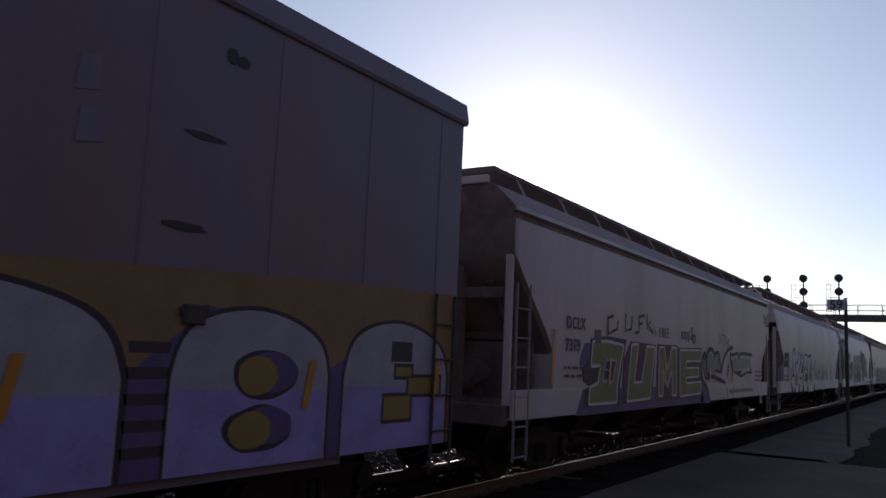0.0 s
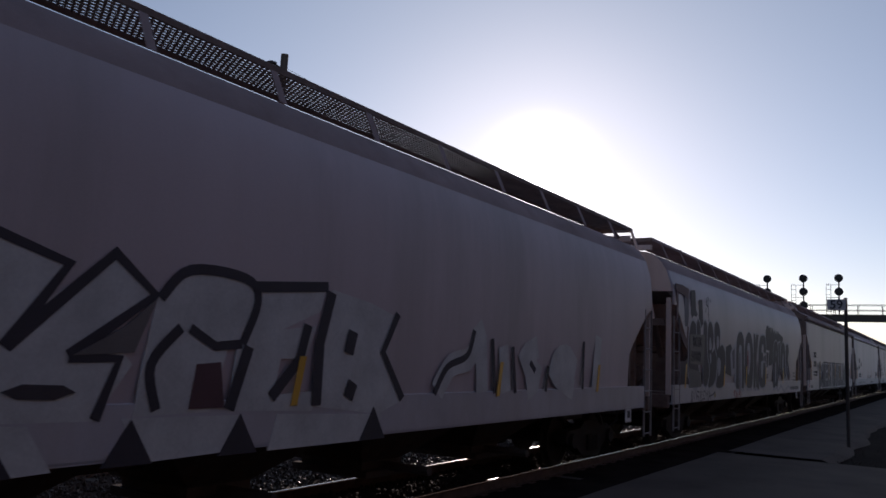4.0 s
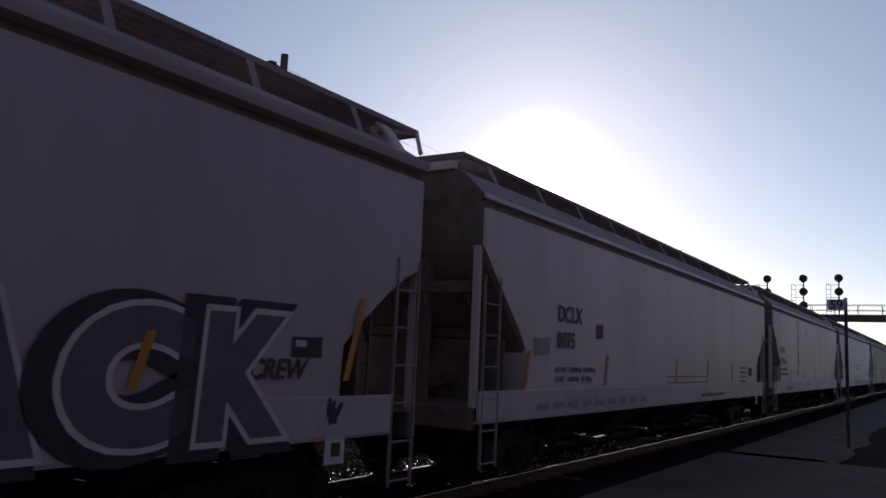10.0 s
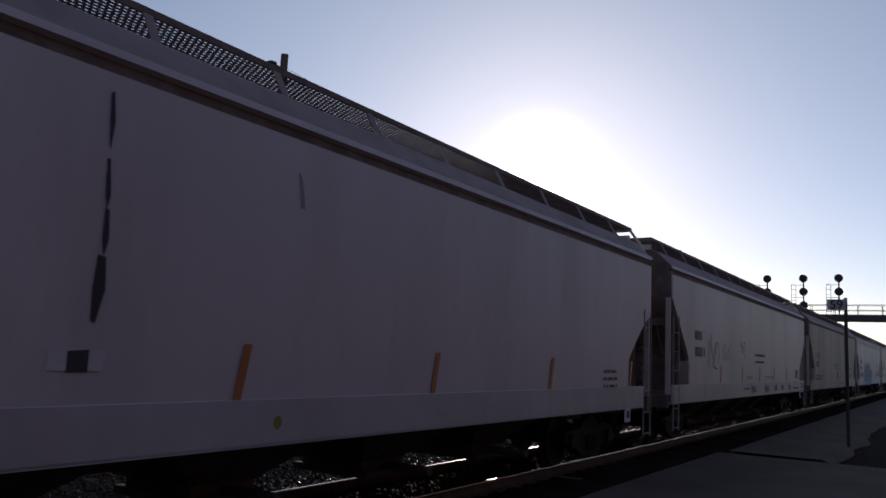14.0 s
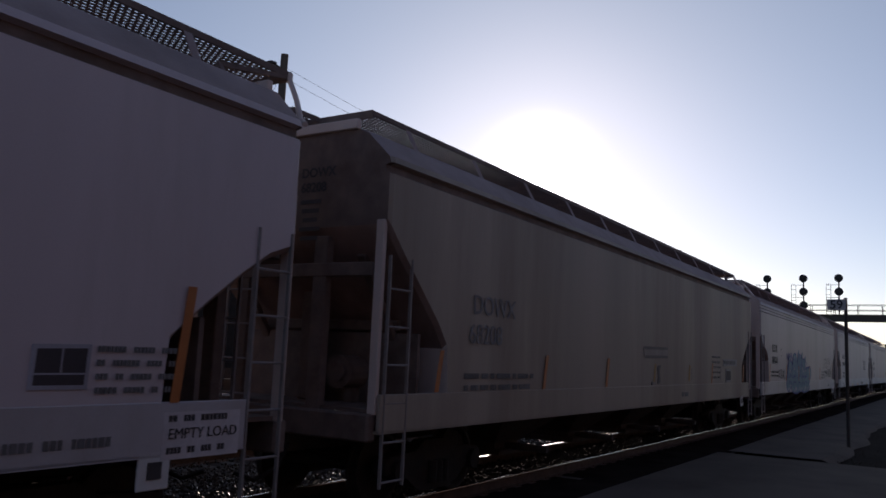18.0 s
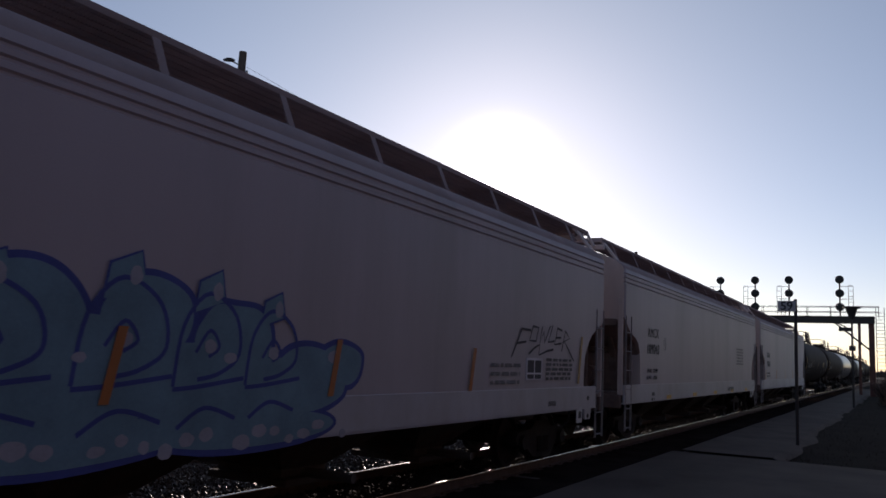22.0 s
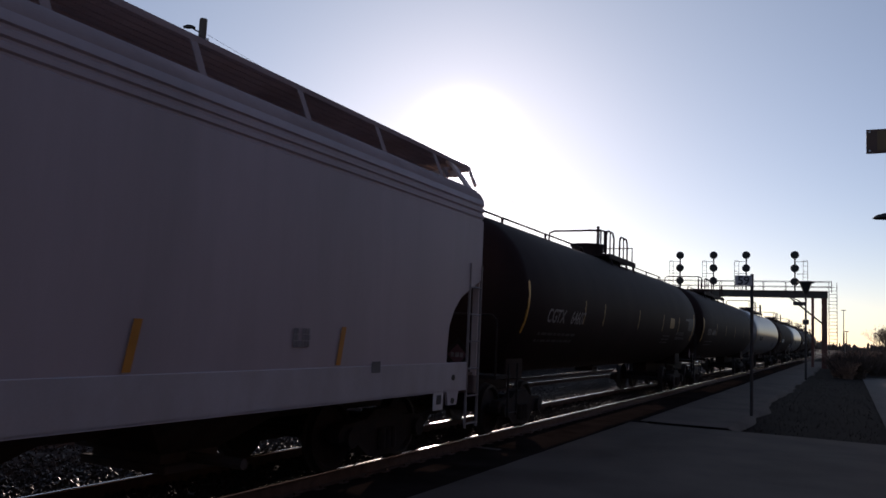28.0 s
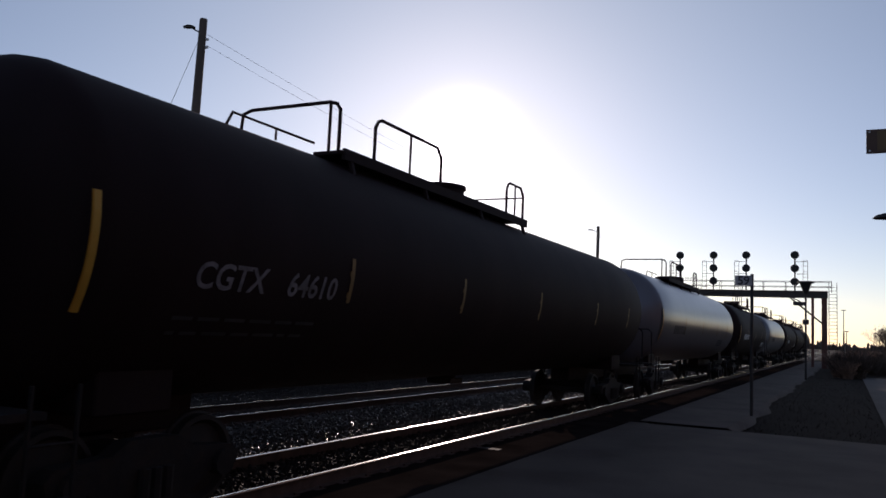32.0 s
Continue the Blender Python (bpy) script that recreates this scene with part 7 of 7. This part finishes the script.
car, L = TANKS[0]
tank_text(car, L, "CGTX", 2.3, 2.14, 0.4, "worn")
tank_text(car, L, "64607", 3.82, 2.14, 0.4, "worn")
tank_bars(car, L, 2.10, 1.85, 2.3, 2, 1, "ghost", hgt=0.06, gap=0.16)
tank_panel(car, L, 14.45, 15.15, 2.28, 2.62, "paletape")
tank_bars(car, L, 13.80, 1.98, 0.9, 3, 3, "ghost", hgt=0.05)
tank_text(car, L, "NON-ODORIZED", 15.86, 2.06, 0.17, "ghost")
tank_text(car, L, "LIQUEFIED PETROLEUM GAS", 15.82, 1.9, 0.135, "ghost")
tank_bars(car, L, 17.30, 2.6, 0.5, 1, 4, "print", hgt=0.08)
tank_panel(car, L, 17.85, 18.85, 2.26, 2.72, "ghost")
part("placard", MB().box((0, 0, 0), (0.27, 0.01, 0.27), 0.0, Matrix.Rotation(radians(45), 4, "Y")).mesh("placard", G["maroon"]), car, pose(-L / 2 + 18.40, -1.53, 1.42), "dark red diamond hazard placard")
holder = part("placard_holder", MB().box((0, 0, 0), (0.02, 0.42, 0.42), 0.0, Matrix.Rotation(radians(45), 4, "X")).bar((0.01, 0, -0.33), (0.01, 0, 0.0), 0.05, 0.02).mesh("placard_holder", M["truck"]), car, pose(-L / 2 + 0.16, -0.64, 1.47))
part("placard", MB().box((-0.014, 0, 0), (0.006, 0.27, 0.27), 0.0, Matrix.Rotation(radians(45), 4, "X")).mesh("placard", G["maroon"]), holder, None, "red diamond hazard placard")
part("placard_number", MB().box((-0.019, 0.09, 0), (0.004, 0.06, 0.08)).box((-0.019, 0.0, 0), (0.004, 0.07, 0.08)).box((-0.019, -0.09, 0), (0.004, 0.06, 0.08)).mesh("placard_number", M["worn"]), holder)


def head_text(car, L, txt, y, z, size):
    me = text_mesh(txt, size, M["print"], extrude=0.0, offset=0.003).copy()
    for v in me.vertices:
        yy, zz = y - v.co.x, z + v.co.y
        q = min(1.0, math.hypot(yy, zz - 2.63) / 1.59)
        v.co = (-L / 2 + 0.4 + 0.75 * (1 - math.sqrt(1 - q * q)) - 0.012, yy, zz)
    for one in single_letters(me):
        part("letter", one, car)


head_text(car, L, "CGTX", 0.52, 3.08, 0.19)
head_text(car, L, "64607", -0.14, 3.08, 0.19)
for z, spans in ((2.84, ((0.5, 0.2), (0.16, -0.1), (-0.18, -0.3), (-0.36, -0.5))), (2.70, ((0.5, 0.2), (0.16, -0.08)))):
    line = MB()
    for y0, y1 in spans:
        xs = [-L / 2 + 0.4 + 0.75 * (1 - math.sqrt(1 - ((yy * yy + (zz - 2.63) ** 2) / 1.59 ** 2))) - 0.012 for zz in (z, z + 0.05) for yy in (y0, y1)]
        line.add([(xs[0], y0, z), (xs[1], y1, z), (xs[2], y0, z + 0.05), (xs[3], y1, z + 0.05)], [(0, 1, 3, 2)])
    tagged(part("small_print", line.mesh("small_print", M["print"]), car), kind="stuff")
car, L = TANKS[1]
tank_text(car, L, "CGTX", 2.05, 2.18, 0.36, "worn")
tank_text(car, L, "64610", 3.4, 2.18, 0.36, "worn")
tank_bars(car, L, 1.95, 1.85, 2.0, 2, 5, "ghost", hgt=0.04, gap=0.16)
for i in (2, 3, 4, 5):
    tank_bars(*TANKS[i], 3.0, 2.1, 2.2, 1, 10 + i, "ink" if i in (2, 4) else "whitepaint", 0.3)
    tank_bars(*TANKS[i], 14.0, 1.9, 1.5, 3, 20 + i, "ink" if i in (2, 4) else "whitepaint", 0.07)


# ---- parked cars, plants and far things ----
def gondola(x):
    g = thing("gondola_car", pose(x, 17.0, 0), "dark weathered gondola car standing on the far track", "railway car", "parked gondola cars")
    L = 15.4
    h = L / 2
    dk = M["truck"]
    for s in (-1, 1):
        part("side_wall", cached(("gond_side", s), lambda: MB().box((0, s * 1.5, 2.3), (L, 0.08, 2.1), 0.01).box((0, s * 1.54, 3.36), (L, 0.16, 0.12), 0.01).mesh("side_wall", dk)), g)
        part("end_wall", cached(("gond_end", s), lambda: MB().box((s * (h - 0.05), 0, 2.3), (0.08, 3.0, 2.1), 0.01).mesh("end_wall", dk)), g)
        part("side_sill", cached(("gond_sill", s), lambda: MB().box((0, s * 1.52, 1.15), (L, 0.1, 0.26), 0.01).mesh("side_sill", M["railside"])), g)
        for i in range(10):
            part("side_rib", cached(("gond_rib", s), lambda: MB().box((0, s * 1.58, 2.25), (0.12, 0.1, 2.1), 0.01).mesh("side_rib", dk)), g, pose(-h + 0.6 + i * (L - 1.2) / 9, 0, 0))
        tr = part("truck", cached("bolster", lambda: None), g, pose(s * (h - 1.9), 0, 0))
        for q in (-1, 1):
            part("side_frame", cached("side_frame", lambda: None), tr, pose(0, q * 1.0, 0, 0, 0, 0 if q < 0 else 180))
            part("wheelset", cached("wheelset", lambda: None), tr, pose(q * 0.89, 0, 0.457))
        part("coupler", cached("coupler", lambda: None), g, pose(s * (h - 0.12), 0, 0, 0, 0, 0 if s > 0 else 180))
    part("floor", cached("gond_floor", lambda: MB().box((0, 0, 1.15), (L, 3.0, 0.2)).box((0, 0, 0.85), (L, 0.5, 0.4)).mesh("floor", dk)), g)


for k in range(6):
    gondola(-14 + k * 16.7)


def shrub_mesh(seed, height, spread, count):
    rnd = random.Random(seed)
    mb = MB()
    for i in range(count):
        a = rnd.uniform(0, 6.283)
        lean = rnd.uniform(0.1, 1.0) * spread
        p = Vector((rnd.uniform(-0.3, 0.3) * spread, rnd.uniform(-0.3, 0.3) * spread, 0))
        d = Vector((math.cos(a) * lean, math.sin(a) * lean, height * rnd.uniform(0.5, 1.0)))
        r = 0.012 * height ** 0.5
        q = p + d * 0.5 + Vector((rnd.uniform(-0.1, 0.1), rnd.uniform(-0.1, 0.1), 0)) * height * 0.3
        mb.rod(p, q, r * 1.4, 3, r)
        for k in range(5):
            e = q + d * rnd.uniform(0.15, 0.5) + Vector((rnd.uniform(-1, 1), rnd.uniform(-1, 1), rnd.uniform(-0.4, 0.6))) * 0.22 * height
            mb.rod(q, e, r, 3, r * 0.4)
            for j in range(3):
                f = e + Vector((rnd.uniform(-1, 1), rnd.uniform(-1, 1), rnd.uniform(-0.2, 1))) * 0.12 * height
                mb.rod(q.lerp(e, 0.6 + 0.13 * j), f, r * 0.6, 3, r * 0.3)
    return mb


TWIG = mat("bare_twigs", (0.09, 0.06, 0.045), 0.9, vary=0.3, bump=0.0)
# Distant wood is painted paler than the near twigs, as haze.
FAR = mat("hazed_bare_wood", (0.17, 0.125, 0.10), 0.9, vary=0.3, bump=0.0)
DRY = mat("dry_red_brush", (0.26, 0.155, 0.105), 0.9, vary=0.35, bump=0.0)
shrubs = [cached(("shrub", k), lambda: shrub_mesh(k, 1.0, 0.55, 30).mesh("crown", DRY if k % 2 else TWIG)) for k in range(3)]
rnd = random.Random(21)
for k in range(110):
    x = rnd.uniform(62, 130)
    y = rnd.uniform(-7.0, -4.8) if k % 4 == 0 else rnd.uniform(-0.9, 0.013 * x) if x < 68 else rnd.uniform(-0.034 * x, 0.4)
    s = thing("bare_shrub", pose(x, y, -0.45, 0, 0, rnd.uniform(0, 360)) @ Matrix.Scale(rnd.uniform(1.1, 2.1), 4), "leafless brown shrub in the rough grass", "shrub", "bare shrubs by the line")
    part("crown", shrubs[k % 3], s)


def bare_tree(x, y, h, seed):
    t = thing("bare_tree", pose(x, y, -0.45), "leafless winter tree with fine grey branches", "tree", "bare trees in the distance")
    rnd = random.Random(seed)
    part("trunk", MB().rod((0, 0, 0), (0, 0, h * 0.45), 0.035 * h, 8, 0.02 * h).mesh("trunk", M["wood"]), t)
    mb = MB()

    def grow(p, d, ln, r, depth):
        q = p + d * ln
        mb.rod(p, q, r, 4 if depth < 2 else 3, r * 0.65)
        if depth >= 5:
            return
        for i in range(3 if depth < 3 else 2):
            e = (d + Vector((rnd.uniform(-1, 1), rnd.uniform(-1, 1), rnd.uniform(-0.2, 0.7))) * 0.75).normalized()
            grow(q, e, ln * rnd.uniform(0.6, 0.85), r * 0.62, depth + 1)
    for i in range(4):
        a = i * 1.57 + rnd.uniform(-0.5, 0.5)
        grow(Vector((0, 0, h * (0.25 + 0.06 * i))), Vector((math.cos(a) * 0.6, math.sin(a) * 0.6, 1)).normalized(), h * 0.2, 0.014 * h, 0)
    part("crown", mb.mesh("crown", TWIG), t)


for k, (x, y, h) in enumerate(((98, -3.6, 4.8), (103, -4.4, 5.2), (106, -5.4, 5.6), (114, -4.3, 5.2), (120, -5.0, 5.6), (150, 9.5, 6.4), (158, 12.0, 6.8), (170, 10.2, 6.0))):
    bare_tree(x, y, h, 100 + k)


def far_mast(x, y, h):
    m = thing("radio_mast", pose(x, y, -0.42), "slender grey mast far down the line", "mast")
    part("pole", MB().rod((0, 0, 0), (0, 0, h * 0.5), 0.3, 8, 0.26).rod((0, 0, h * 0.5), (0, 0, h), 0.15, 8, 0.12).mesh("pole", M["steel"]), m)
    part("antenna", MB().box((0, 0, h), (0.4, 1.6, 0.25)).mesh("antenna", M["steel"]), m)


far_mast(330, 1.3, 16)
far_mast(345, 0.4, 8.5)

# far wooded rise closes the view beyond the tracks
def wood_line(x0, y0, x1, y1, h, seed, label):
    rnd = random.Random(seed)
    vs, fs = [], []
    n = 1600
    for i in range(n):
        u = rnd.random()
        x, y = x0 + (x1 - x0) * u, y0 + (y1 - y0) * u + rnd.uniform(-4, 4)
        top = h * (0.55 + 0.45 * noise.noise((u * 40, seed, 0.5))) * rnd.uniform(0.4, 1.1)
        for k in range(3):
            o = len(vs)
            a = rnd.uniform(0, 6.28)
            r = rnd.uniform(0.4, 1.3)
            z = -0.4 + top * rnd.uniform(0.2, 1.0)
            vs += [(x + r * math.cos(a), y + r * math.sin(a), z - r * 0.6), (x - r * math.cos(a), y - r * math.sin(a), z - r * 0.5), (x + rnd.uniform(-0.6, 0.6), y, z + r * 0.7), (x, y + 0.5, -0.5)]
            fs += [(o, o + 1, o + 2), (o, o + 3, o + 1), (o, o + 2, o + 3)]
    me = bpy.data.meshes.new("wood")
    me.from_pydata(vs, [], fs)
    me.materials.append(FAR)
    tagged(new("distant_wood", me), label, "woods", "", "stuff")


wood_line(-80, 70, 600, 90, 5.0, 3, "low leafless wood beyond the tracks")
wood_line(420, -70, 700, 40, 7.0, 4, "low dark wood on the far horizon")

# plain unseen wall behind the camera, added to darken the train's near side
wall = thing("wall_sky_blocker", pose(0, 0, 0), "plain brown wall added out of view to block sky light", "wall", "", "structure",
             MB().box((-2, -8.2, 4.0), (96, 0.4, 9.0)).mesh("wall_sky_blocker", mat("brown_blocker_wall", (0.22, 0.145, 0.12), 0.85, vary=0.2, scale=2, bump=0.4)))


def grass_tufts():
    rnd = random.Random(9)
    vs, fs = [], []
    for i in range(4500):
        x = 20.3 + 60 * rnd.random() ** 1.6
        y = rnd.uniform(-0.9, 2.45) if rnd.random() < 0.8 else rnd.uniform(-7, -4.7)
        if rnd.random() < 0.15:
            x, y = rnd.uniform(20, 90), rnd.uniform(5.2, 5.5)
        o = len(vs)
        a, hh, w = rnd.uniform(0, 3.14), rnd.uniform(0.03, 0.10), rnd.uniform(0.006, 0.014)
        dx, dy = math.cos(a) * w, math.sin(a) * w
        lx, ly = rnd.uniform(-0.1, 0.1), rnd.uniform(-0.1, 0.1)
        vs += [(x - dx, y - dy, -0.29), (x + dx, y + dy, -0.29), (x + lx, y + ly, -0.27 + hh)]
        fs.append((o, o + 1, o + 2))
    me = bpy.data.meshes.new("grass_tufts")
    me.from_pydata(vs, [], fs)
    me.materials.append(mat("dry_grass_blades", (0.03, 0.022, 0.015), 0.95, vary=0.4, bump=0.0))
    tagged(new("grass_tufts", me), "thin dry winter grass beside the asphalt", "grass", "", "stuff")


grass_tufts()


def motions():
    times = [0, 2, 4, 8, 12, 16, 20, 24, 28, 30, 32]
    for car, mid in CARS:
        walk(car, [(t, pose(mid - trip(t), YT, 0)) for t in times])
    first = {}
    for w, s in WHEELS:
        if s not in first:
            first[s] = w
            rows = [(i / 15, pose(s * 0.89, 0, 0.457, 0, -math.degrees(trip(i / 15) / 0.457) % 360 - 360, 0)) for i in range(481)]
            walk(w, rows)
        else:
            w.rotation_mode = "QUATERNION"
            w.animation_data_create()
            w.animation_data.action = first[s].animation_data.action
            w.animation_data.action_slot = first[s].animation_data.action_slot


motions()
